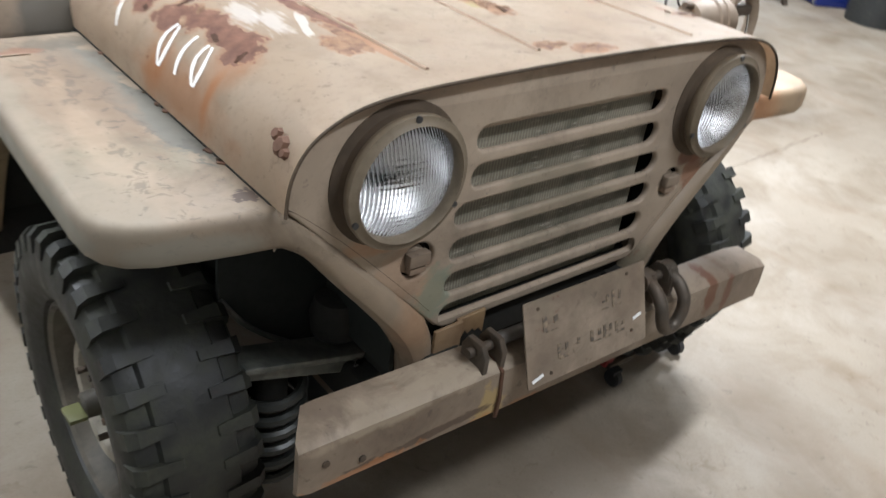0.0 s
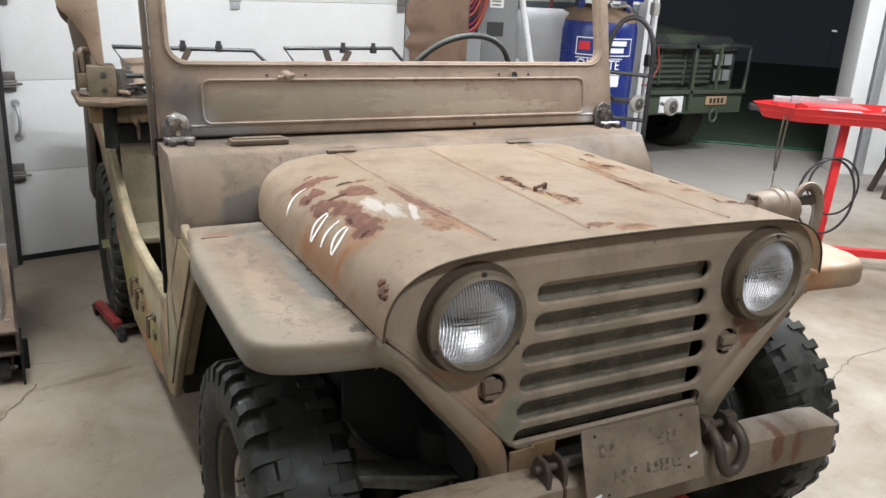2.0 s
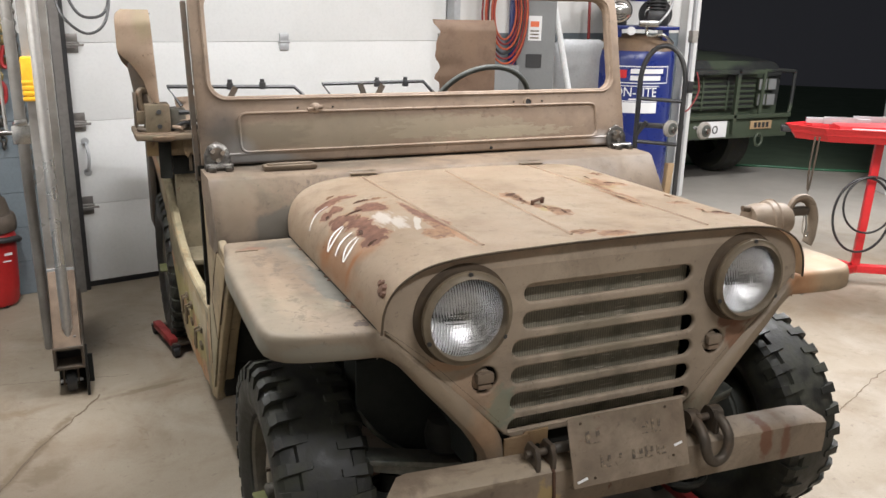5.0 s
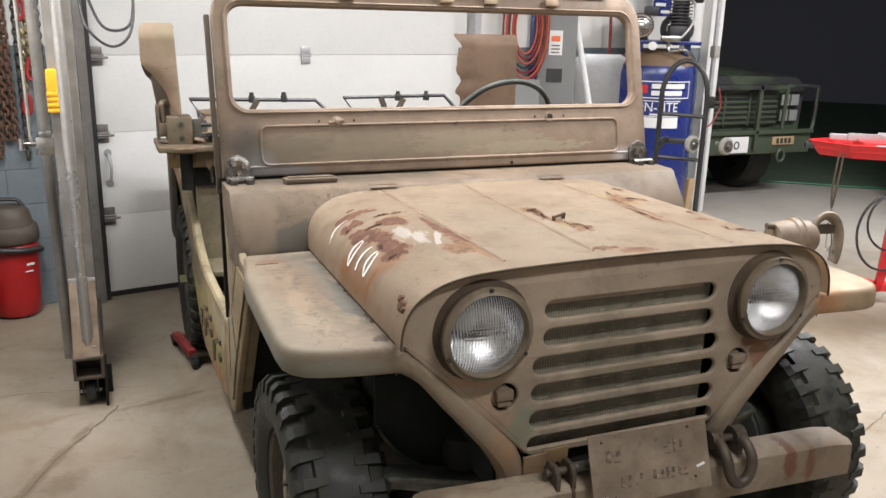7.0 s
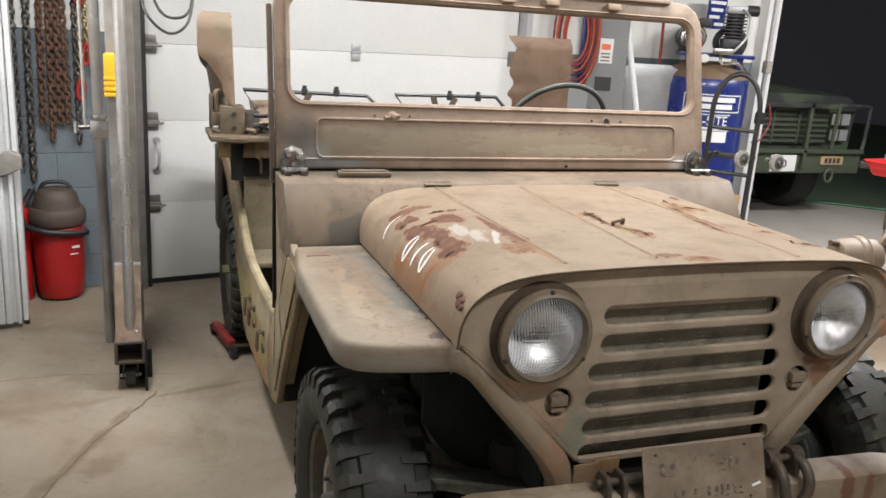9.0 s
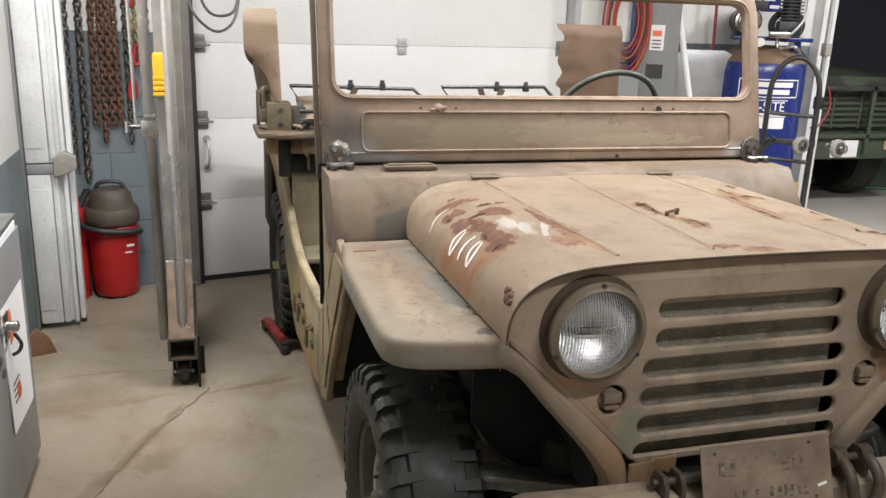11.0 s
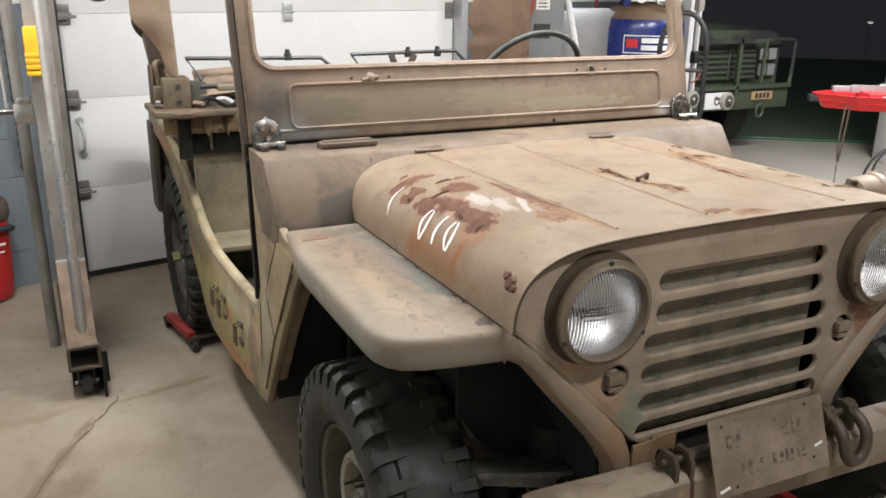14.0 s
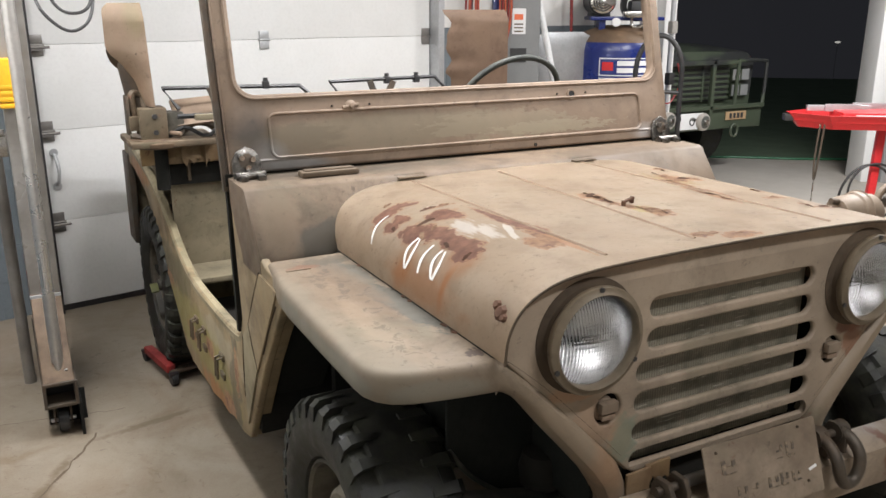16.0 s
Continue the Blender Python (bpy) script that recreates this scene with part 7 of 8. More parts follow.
def white_cabinet():
    c = thing("tall_cabinet", "tall grubby white metal cabinet with latch, standing by the wall", "cabinet", pose(-1.86, 2.915, 0, 0, 0, 3))
    part("carcass", boxm(-0.125, 0.05, 0.012, 0.30, 0.03, 2.2, bev=0.006), "whitecab", c)
    part("plinth", boxm(-0.12, 0.045, 0.03, 0.28, 0.0, 0.03), "greycab", c, smooth=False)
    for z0, z1 in ((0.03, 0.80), (0.86, 2.17)):
        d = part("door", boxm(-0.125, -0.022, -0.010, 0.012, z0, z1, bev=0.004), "whitecab", c)
        part("door_panel", boxm(-0.125, -0.048, -0.014, -0.009, z0 + 0.07, z1 - 0.07, bev=0.003), "whitecab", d)
        part("frame_stile", boxm(-0.017, 0.010, -0.008, 0.012, z0, z1, bev=0.003), "whitecab", c)
        part("frame_stile", boxm(0.034, 0.052, -0.014, 0.014, z0, z1, bev=0.003), "whitecab", c)
    part("latch_rail", boxm(-0.125, 0.012, -0.012, 0.012, 0.806, 0.852, bev=0.004), "galv", c)
    part("latch", plate([[(0.004, 0.80), (0.05, 0.815), (0.092, 0.835), (0.092, 0.885), (0.05, 0.91), (0.006, 0.885)]], 0.06, 0.008, Matrix.Translation((0, -0.02, 0))), "polywheel", c, "pale worn latch block")
    part("end_panel", boxm(0.054, 0.078, 0.06, 0.16, 0.02, 2.2, bev=0.004), "whitecab", c)
    part("end_foot", boxm(0.054, 0.080, 0.058, 0.10, 0.0, 0.02), "black", c, smooth=False)
    b = thing("wooden_block", "small brown wooden offcut on the floor by the cabinet", "wood block", pose(-1.95, 2.56, 0, 0, 0, 20))
    part("wood", plate([[(-0.05, 0.0), (0.075, 0.0), (0.05, 0.075), (0.0, 0.13), (-0.05, 0.09)]], 0.03, 0.003), "rawwood", b)


def grey_cabinet():
    c = thing("steel_cabinet", "grey enamel steel cabinet with chrome latch and a taped poster", "cabinet", pose(-1.79, 1.56, 0, 0, 0, 0))
    part("carcass", boxm(-0.20, -0.006, -1.35, 0.0, 0.02, 0.905, bev=0.008), "greycab", c)
    part("plinth", boxm(-0.19, -0.03, -1.32, -0.03, 0.0, 0.02), "black", c, smooth=False)
    part("worktop", boxm(-0.204, 0.0, -1.36, 0.006, 0.905, 0.925, bev=0.004), "bench", c, "dark grey worn top")
    for k in range(2):
        part("door", boxm(-0.007, 0.006, -0.665 - 0.67 * k, -0.012 - 0.67 * k, 0.05, 0.885, bev=0.004), "greycab", c)
    l = part("latch", cyl(bmesh.new(), (0.0, -0.352, 0.645), (0.045, -0.352, 0.645), 0.017, seg=18, bev=0.003), "chrome", c, "chrome latch knob")
    part("latch_plate", boxm(0.0, 0.012, -0.385, -0.32, 0.60, 0.69, bev=0.003), "chrome", l)
    part("latch_loop", tube(bmesh.new(), smooth_path([(0.03, -0.35, 0.62), (0.045, -0.345, 0.585), (0.035, -0.335, 0.555), (0.015, -0.34, 0.545)], 4), 0.006, 8), "black", l)
    # poster: a flat sheet leaning against the doors
    P = pose(-1.79 + 0.012, 1.33, 0.28, 0, -1.0, 0)
    s = thing("poster", "white printed poster with black and orange marks taped to a cabinet", "poster", P)
    part("sheet", plate([[(-0.17, 0.02), (0.14, 0.0), (0.185, 0.63), (-0.16, 0.62)]], 0.003, 0.0005, Matrix.Rotation(radians(90), 4, "Z") @ pose(0, 0, 0)), "label", s, smooth=False)
    random.seed(4)
    for k in range(16):
        yy, zz = -0.11 + 0.14 * random.random(), 0.30 + 0.022 * k * 0.8
        part("print_bar", boxm(0.0018, 0.0028, yy - 0.02 - 0.03 * random.random(), yy + 0.012, zz, zz + 0.008, m=pose(0, 0, 0, 25 + 40 * random.random() * 0, 0, 0)), "ink", s, smooth=False)
    part("print_patch", boxm(0.0018, 0.0028, -0.14, -0.06, 0.51, 0.57), "orange", s, smooth=False)
    part("print_patch", boxm(0.0018, 0.0028, -0.02, 0.04, 0.30, 0.40, m=pose(0, 0, 0, 12)), "orange", s, smooth=False)
    part("print_patch", cyl(bmesh.new(), (0.0018, -0.05, 0.12), (0.0028, -0.05, 0.12), 0.028, seg=18), "orange", s, smooth=False)
    for k in range(4):
        part("print_bar", boxm(0.0018, 0.0028, -0.12, -0.03, 0.10 + 0.02 * k, 0.108 + 0.02 * k), "stencil", s, smooth=False)


def compressor():
    c = thing("air_compressor", "tall blue air compressor tank with pump, motor and white labels", "air compressor", pose(2.975, 4.07, 0, 0, 0, -30) @ Matrix.Diagonal((1.2, 1.2, 1.13, 1)))
    part("tank", lathe(bmesh.new(), [(0.0001, 0.11), (0.12, 0.12), (0.22, 0.16), (0.262, 0.22), (0.268, 0.30), (0.268, 1.14), (0.258, 1.20), (0.21, 1.265), (0.12, 1.30), (0.0001, 1.31)], 44), "blue", c, "blue enamel tank with dusty dome")
    part("dusty_dome", lathe(bmesh.new(), [(0.2595, 1.20), (0.236, 1.236), (0.211, 1.2665), (0.121, 1.3015), (0.0001, 1.3115)], 44), "dome", c, "brown dust on the tank dome")
    for a in (30, 150, 270):
        x, y = 0.22 * math.cos(radians(a)), 0.22 * math.sin(radians(a))
        part("leg", boxm(x - 0.03, x + 0.03, y - 0.03, y + 0.03, 0.0, 0.2, bev=0.005), "blue", c)
    part("deck", boxm(-0.20, 0.26, -0.16, 0.16, 1.34, 1.365, bev=0.005), "blue", c)
    for x in (-0.12, 0.18):
        part("deck_post", boxm(x - 0.02, x + 0.02, -0.12, 0.12, 1.27, 1.34), "blue", c, smooth=False)
    m = part("motor", cyl(bmesh.new(), (-0.13, -0.16, 1.46), (-0.13, 0.16, 1.46), 0.085, seg=28, bev=0.012), "black", c, "black motor with silver fan cover")
    R = Matrix.Translation((-0.13, -0.162, 1.46)) @ Matrix.Rotation(radians(90), 4, "X")
    part("end_bell", lathe(bmesh.new(), [(0.078, 0.0), (0.076, 0.012), (0.05, 0.022), (0.0001, 0.026)], 28, R), "chrome", m)
    for rr in (0.026, 0.042, 0.058):
        part("vent_ring", tube(bmesh.new(), [R @ Vector((rr * math.cos(a), rr * math.sin(a), 0.0262 - 0.3 * max(0.0, rr - 0.03) ** 1.2)) for a in np.linspace(0.4, 2 * math.pi - 0.5, 26)], 0.0042, 6), "black", m, "dark cooling slot")
    part("motor_foot", boxm(-0.19, -0.07, -0.10, 0.10, 1.365, 1.39, bev=0.004), "black", m)
    part("starter_box", boxm(-0.10, -0.02, -0.12, 0.04, 1.53, 1.59, bev=0.008), "black", m)
    p = part("pump", boxm(0.06, 0.20, -0.09, 0.07, 1.365, 1.47, bev=0.02), "black", c, "black finned compressor pump")
    for k in range(7):
        part("cooling_fin", boxm(0.065, 0.195, -0.085, 0.065, 1.475 + 0.022 * k, 1.483 + 0.022 * k, bev=0.002), "black", p)
    part("cylinder", cyl(bmesh.new(), (0.13, -0.01, 1.46), (0.13, -0.01, 1.64), 0.055, seg=20), "black", p)
    part("head", boxm(0.07, 0.19, -0.075, 0.055, 1.63, 1.68, bev=0.01), "alu", p)
    part("air_filter", cyl(bmesh.new(), (0.19, -0.02, 1.655), (0.265, -0.02, 1.655), 0.036, seg=18, bev=0.006), "black", p)
    part("delivery_pipe", tube(bmesh.new(), smooth_path([(0.16, -0.08, 1.66), (0.20, -0.14, 1.60), (0.19, -0.16, 1.48), (0.12, -0.17, 1.38)], 5), 0.008, 8), "galv", p)
    part("flywheel", lathe(bmesh.new(), [(0.07, 0.0), (0.11, 0.002), (0.11, 0.03), (0.07, 0.032)], 28, Matrix.Translation((0.13, 0.11, 1.44)) @ Matrix.Rotation(radians(90), 4, "X")), "black", p)
    part("gauge", cyl(bmesh.new(), (-0.05, -0.20, 1.33), (-0.05, -0.225, 1.33), 0.028, seg=20, bev=0.004), "label", c, "white dial pressure gauge")
    part("pressure_switch", boxm(0.0, 0.12, -0.22, -0.14, 1.36, 1.40, bev=0.006), "chrome", c)
    part("outlet_pipe", tube(bmesh.new(), smooth_path([(0.05, -0.18, 1.36), (0.06, -0.2, 1.30), (0.15, -0.22, 1.31), (0.22, -0.2, 1.25)], 5), 0.010, 8), "chrome", c)
    # labels wrapped round the tank, as plain shapes
    def wrap(name, a0, a1, z0, z1, r, material, parent, label=""):
        bm = bmesh.new()
        n, last = 10, None
        for i in range(n + 1):
            a = radians(a0 + (a1 - a0) * i / n)
            v = [bm.verts.new((rr * math.cos(a), rr * math.sin(a), z)) for rr, z in ((r, z0), (r, z1))]
            if last:
                bm.faces.new((last[0], v[0], v[1], last[1]))
            last = v
        return part(name, bm, material, parent, label)
    rl = 0.2705
    # frame of the upper label
    for a0, a1, z0, z1 in ((238, 320, 1.095, 1.102), (238, 320, 0.985, 0.992)):
        wrap("label_edge", a0, a1, z0, z1, rl, "label", c)
    for a in (238, 319):
        wrap("label_edge", a, a + 1.4, 0.985, 1.102, rl, "label", c)
    wrap("label_mark", 242, 257, 1.02, 1.075, rl, "red", c, "red mark")
    wrap("label_bar", 262, 310, 1.052, 1.084, rl, "label", c)
    wrap("label_bar", 262, 306, 1.006, 1.038, rl, "label", c)
    bm = text_mesh("ON-SITE", 0.066)
    xs = [v.co.x for v in bm.verts]
    lo, hi = min(xs), max(xs)
    for v in bm.verts:
        a = radians(241 + 60 * (v.co.x - lo) / (hi - lo))
        v.co = Vector((rl * math.cos(a), rl * math.sin(a), 0.897 + v.co.y))
    part("label_word", bm, "label", c, "white lettering")
    for a0, a1, z0, z1 in ((238, 305, 0.965, 0.971), (238, 305, 0.862, 0.868)):
        wrap("label_edge", a0, a1, z0, z1, rl, "label", c)
    wrap("label_sheet", 240, 303, 0.785, 0.858, rl, "label", c, "plain white label")
    wrap("lower_bar", 262, 300, 0.872, 0.884, rl, "label", c)
    g = thing("wall_sign", "blue printed sign with white bars hung on the wall", "sign", pose(3.14, 4.27, 1.84, 0, 0, WALL_TURN))
    part("panel", boxm(-0.10, 0.10, -0.006, 0.006, -0.115, 0.13, bev=0.002), "blue", g)
    for k, (x0, x1) in enumerate(((-0.085, 0.085), (-0.07, 0.06), (-0.085, 0.03), (-0.02, 0.085))):
        part("print_bar", boxm(x0, x1, -0.0085, -0.0062, 0.075 - 0.055 * k, 0.10 - 0.055 * k), "label", g, smooth=False)
    b = thing("timber_offcut", "pale raw timber leaning behind the compressor", "timber", pose(3.38, 4.02, 0, 0, 6, 20))
    part("board", boxm(-0.06, 0.03, -0.02, 0.02, 0.0, 0.42, bev=0.003), "wood", b)
    k = thing("wall_conduit", "grey conduit and red hose on the jamb", "conduit", pose(3.72, 4.28, 0))
    part("pipe", cyl(bmesh.new(), (0, 0, 0.0), (0, 0, 2.4), 0.02, seg=12), "galv", k)
    part("red_hose", tube(bmesh.new(), smooth_path([(0.02, -0.08, 1.16), (0.03, -0.1, 1.08), (0.02, -0.12, 0.98), (-0.08, -0.14, 0.85), (-0.15, -0.14, 0.84)], 6), 0.007, 8), "redjack", k)
    part("valve", boxm(-0.06, 0.0, -0.08, -0.02, 0.98, 1.08, bev=0.01), "black", k)
    part("box", boxm(-0.03, 0.03, -0.04, 0.02, 1.40, 1.50, bev=0.008), "polywheel", k)


def hand_truck():
    h = thing("hand_truck", "black tubular hand truck with pale caster wheels, standing upright", "hand truck", pose(2.435, 2.985, 0, 0, 0, -40))
    w = 0.145
    arch = [(-w, 0, 0.30), (-w, 0, 1.15)] + [(-w * math.cos(a), 0, 1.20 + 0.24 * math.sin(a)) for a in np.linspace(0.1, math.pi - 0.1, 14)] + [(w, 0, 1.15), (w, 0, 0.02)]
    part("frame", tube(bmesh.new(), arch, 0.017, 10), "black", h, "black bent tube frame")
    part("lower_rail", tube(bmesh.new(), [(-w, 0, 0.32), (-w, 0.03, 0.02)], 0.017, 10), "black", h)
    for z in (1.09, 0.80):
        part("cross_bar", tube(bmesh.new(), [(-w, 0, z), (w, 0, z - 0.008)], 0.013, 8), "black", h)
    part("axle_plate", boxm(-w, w + 0.02, -0.015, 0.015, 0.895, 0.93, bev=0.008), "black", h)
    part("brace", tube(bmesh.new(), [(-w, 0, 0.84), (-0.08, -0.03, 0.94)], 0.014, 8), "black", h)
    d = Vector((0.74, -0.67, 0))
    for x in (0.082, 0.295):
        c = Vector((x, -0.09, 0.91))
        wm = part("caster_wheel", cyl(bmesh.new(), c - d * 0.018, c + d * 0.018, 0.056, seg=28, bev=0.007), "polywheel", h, "pale grey caster wheel")
        part("wheel_disc", cyl(bmesh.new(), c - d * 0.016, c + d * 0.0195, 0.040, seg=24), "grime", wm, "dark green wheel disc")
        part("wheel_hub", cyl(bmesh.new(), c - d * 0.03, c + d * 0.036, 0.019, seg=12, bev=0.003), "chrome", wm)
        part("wheel_fork", tube(bmesh.new(), [c + d * 0.034, c + d * 0.036 + Vector((-0.04, 0.03, 0)), Vector((x - 0.06, 0.0, 0.915))], 0.012, 8), "chrome", wm)
    part("toe_plate", boxm(-0.2, 0.2, -0.02, 0.22, 0.0, 0.008), "black", h, smooth=False)


def bench_clutter():
    """What stands along the back wall between the two bay doors."""
    p = thing("grey_post", "grey steel cabinet post with small printed notices", "post", pose(2.09, 4.12, 0, 0, 0, -20))
    part("body", boxm(-0.14, 0.15, -0.05, 0.12, 0, 2.6, bev=0.008), "greycab", p)
    part("blue_edge", boxm(-0.20, -0.145, -0.03, 0.05, 0, 1.9, bev=0.006), "blue", p)
    n = part("notice", boxm(-0.06, 0.04, -0.056, -0.051, 1.42, 1.60), "label", p, "white printed notice", smooth=False)
    part("notice_print", boxm(-0.045, 0.02, -0.058, -0.0565, 1.52, 1.56), "orange", n, smooth=False)
    for k in range(3):
        part("notice_print", boxm(-0.045, 0.02, -0.058, -0.0565, 1.435 + 0.025 * k, 1.445 + 0.025 * k), "stencil", n, smooth=False)
    part("dark_notice", boxm(-0.07, 0.05, -0.057, -0.051, 1.22, 1.32), "ink", p, smooth=False)
    h = thing("hose_coil", "coiled orange air hoses hanging on the wall", "air hose", pose(1.80, 4.06, 0))
    for k in range(7):
        r = 0.12 + 0.022 * k
        pts = [(r * math.cos(a) * 0.75, -0.01 * (k % 3), 1.62 + r * 1.6 * math.sin(a)) for a in np.linspace(0, 2 * math.pi, 33)[:-1]]
        part("hose_turn", tube(bmesh.new(), pts, 0.0075, 8, closed=True), ("hose", "redjack", "hose", "black", "redjack")[k % 5], h)
    part("hook", boxm(-0.03, 0.03, -0.04, 0.06, 1.98, 2.02), "galv", h, smooth=False)
    a = thing("aluminium_panel", "dull aluminium panel with rounded top leaning on the wall", "panel", pose(2.50, 4.12, 0, 0, 0, -15))
    pts = [(-0.25, 0.55), (0.25, 0.55), (0.245, 1.32), (0.22, 1.39), (0.15, 1.425), (-0.15, 1.425), (-0.22, 1.39), (-0.245, 1.32)]
    part("sheet", plate([pts], 0.03, 0.006), "alu", a)
    part("stand", boxm(-0.15, 0.15, -0.08, 0.10, 0.0, 0.55, bev=0.008), "greycab", a)
    part("plug", boxm(-0.19, -0.165, -0.03, 0.0, 1.0, 1.05, bev=0.006), "label", a)
    r = thing("leaning_pipe", "white metal pipe leaning against the wall", "pipe", pose(0, 0, 0))
    part("pipe", cyl(bmesh.new(), (2.50, 3.80, 0.0), (2.18, 4.12, 1.95), 0.024, seg=14), "whitecab", r)
    c = thing("hanging_cable", "red cable hanging on the white wall", "cable", pose(0, 0, 0))
    part("cable", cyl(bmesh.new(), (2.62, 4.19, 1.36), (2.60, 4.22, 2.4), 0.012, seg=8), "redjack", c)
    b = thing("cardboard_box", "brown box on the shelf behind the jeep", "box", pose(1.72, 3.98, 0))
    part("carton", boxm(-0.10, 0.13, -0.08, 0.04, 0.0, 1.25, bev=0.006), "greycab", b)


def pintle_on_fender():
    p = thing("pintle_hook", "old tan iron pintle hook lying on the jeep fender", "tow hook", pose(0.745, 0.30, 0.985, 0, 0, -8) @ Matrix.Diagonal((0.74, 0.92, 0.92, 1)))
    X = Matrix.Rotation(radians(90), 4, "Y")
    part("body", lathe(bmesh.new(), [(0.0001, -0.05), (0.05, -0.045), (0.058, -0.02), (0.060, 0.03), (0.066, 0.035), (0.068, 0.055), (0.060, 0.06), (0.056, 0.12), (0.045, 0.14), (0.0001, 0.145)], 28, Matrix.Translation((-0.01, 0, 0.070)) @ X), "bumper", p, "worn tan iron body")
    part("shaft", cyl(bmesh.new(), (-0.09, 0, 0.115), (-0.04, 0, 0.11), 0.010, seg=10), "oldiron", p)
    part("collar", lathe(bmesh.new(), [(0.064, -0.006), (0.072, 0.0), (0.064, 0.006)], 28, Matrix.Translation((0.05, 0, 0.070)) @ X), "bumper", p)
    loop = [(0.13, 0.0, 0.075), (0.15, 0.0, 0.125), (0.19, 0.0, 0.142), (0.235, 0.0, 0.125), (0.262, 0.0, 0.075), (0.262, 0.0, 0.01), (0.25, 0.0, -0.02)]
    part("hook_jaw", tube(bmesh.new(), smooth_path(loop, 6), 0.013, 10, flat=1.5), "bumper", p, "tan curved hook jaw with bare iron")
    part("latch", boxm(0.13, 0.225, -0.02, 0.02, 0.082, 0.112, bev=0.010), "oldiron", p)
    part("wire_hook", tube(bmesh.new(), smooth_path([(0.20, -0.025, 0.09), (0.205, -0.03, 0.05), (0.20, -0.03, 0.02), (0.212, -0.03, 0.012), (0.218, -0.03, 0.03)], 5), 0.0035, 6), "chrome", p)


def red_stand():
    s = thing("tool_stand", "red steel rolling stand with tilted tray, tools and a cable loop", "tool stand", pose(3.36, 2.05, 0, 0, 0, -33))
    part("column", boxm(-0.023, 0.023, -0.023, 0.023, 0.10, 0.95, bev=0.005, m=pose(0, 0, 0, 0, 2, 0)), "red", s)
    part("base_bar", boxm(-0.035, 0.55, -0.03, 0.03, 0.065, 0.115, bev=0.006), "red", s)
    for a in (1, -1):
        part("base_leg", boxm(-0.55, 0.03, -0.03, 0.03, 0.065, 0.115, bev=0.006, m=pose(0, 0, 0, 0, 0, 42 * a)), "red", s)
        p = pose(0, 0, 0, 0, 0, 42 * a) @ Vector((-0.53, 0, 0))
        c = part("caster", cyl(bmesh.new(), (p.x - 0.012, p.y, 0.03), (p.x + 0.012, p.y, 0.03), 0.03, seg=18, bev=0.004), "galv", s, "grey caster")
        part("caster_fork", boxm(p.x - 0.018, p.x + 0.018, p.y - 0.015, p.y + 0.015, 0.045, 0.066), "chrome", c, smooth=False)
    c = part("caster", cyl(bmesh.new(), (0.50, 0, 0.03), (0.524, 0, 0.03), 0.03, seg=18, bev=0.004), "galv", s)
    part("caster_fork", boxm(0.49, 0.53, -0.015, 0.015, 0.045, 0.066), "chrome", c, smooth=False)
    # tray: shallow pan with raised rim and tapered nose
    outline = [(-0.52, 0.03), (-0.34, 0.18), (0.55, 0.24), (0.62, 0.20), (0.62, -0.20), (0.55, -0.24), (-0.34, -0.18), (-0.52, -0.03)]
    bm = bmesh.new()
    lo = [bm.verts.new((x * 0.9, y * 0.8, 0.915)) for x, y in outline]
    hi = [bm.verts.new((x * 1.03, y * 1.06, 1.0)) for x, y in outline]
    hi2 = [bm.verts.new((x * 1.0, y * 1.0, 1.002)) for x, y in outline]
    inn = [bm.verts.new((x * 0.97, y * 0.93, 0.955)) for x, y in outline]
    n = len(outline)
    bm.faces.new(lo[::-1])
    bm.faces.new(inn)
    for A, B in ((lo, hi), (hi, hi2), (hi2, inn)):
        for i in range(n):
            j = (i + 1) % n
            bm.faces.new((A[i], A[j], B[j], B[i]))
    tray = part("tray", bm, "red", s, "red pressed steel tray", smooth=False)
    part("tray_nose", boxm(-0.56, -0.50, -0.03, 0.03, 0.95, 0.99, bev=0.008), "black", tray)
    part("tray_pad", boxm(-0.25, 0.12, -0.12, 0.12, 0.956, 1.012, bev=0.01), "red", tray)
    part("tray_label", boxm(-0.18, 0.06, -0.13, -0.1285, 0.965, 1.0), "label", tray, smooth=False)
    part("bracket", boxm(-0.08, 0.08, -0.06, 0.06, 0.90, 0.945, bev=0.01), "red", s)
    for x, y in ((-0.30, 0.05), (-0.10, 0.15)):
        part("tray_sheet", boxm(x, x + 0.20, y, y + 0.01, 1.0, 1.045, bev=0.002), "galv", tray)
    part("rod", boxm(-0.40, -0.02, 0.07, 0.10, 1.0, 1.035, bev=0.004), "galv", tray)
    for k, (x, y, a) in enumerate(((0.25, -0.08, 30), (0.40, 0.05, -20), (0.30, 0.12, 70), (0.48, -0.1, 10))):
        bm = cyl(bmesh.new(), (-0.10, 0, 0), (0.10, 0, 0), 0.016, seg=10)
        box(bm, 0.06, 0.13, -0.025, 0.025, -0.014, 0.014, bev=0.004)
        t = tagged(part("hand_tool", bm, ("chrome", "oldiron")[k % 2], m=s.matrix_world @ pose(x, y, 0.973, 0, 0, a)), "steel hand tool lying in the red tray", "tool", "tools in the tray")
    # cable loop hung on the column, hook wire on the tray
    pts = [(0.0 + 0.17 * math.cos(a) - 0.02, -0.05, 0.45 + 0.24 * math.sin(a)) for a in np.linspace(0, 2 * math.pi, 41)[:-1]]
    lp = tagged(part("cable_loop", tube(bmesh.new(), pts, 0.008, 8, closed=True), "black", m=s.matrix_world.copy()), "black cable coiled over the red stand", "cable", "cable loops")
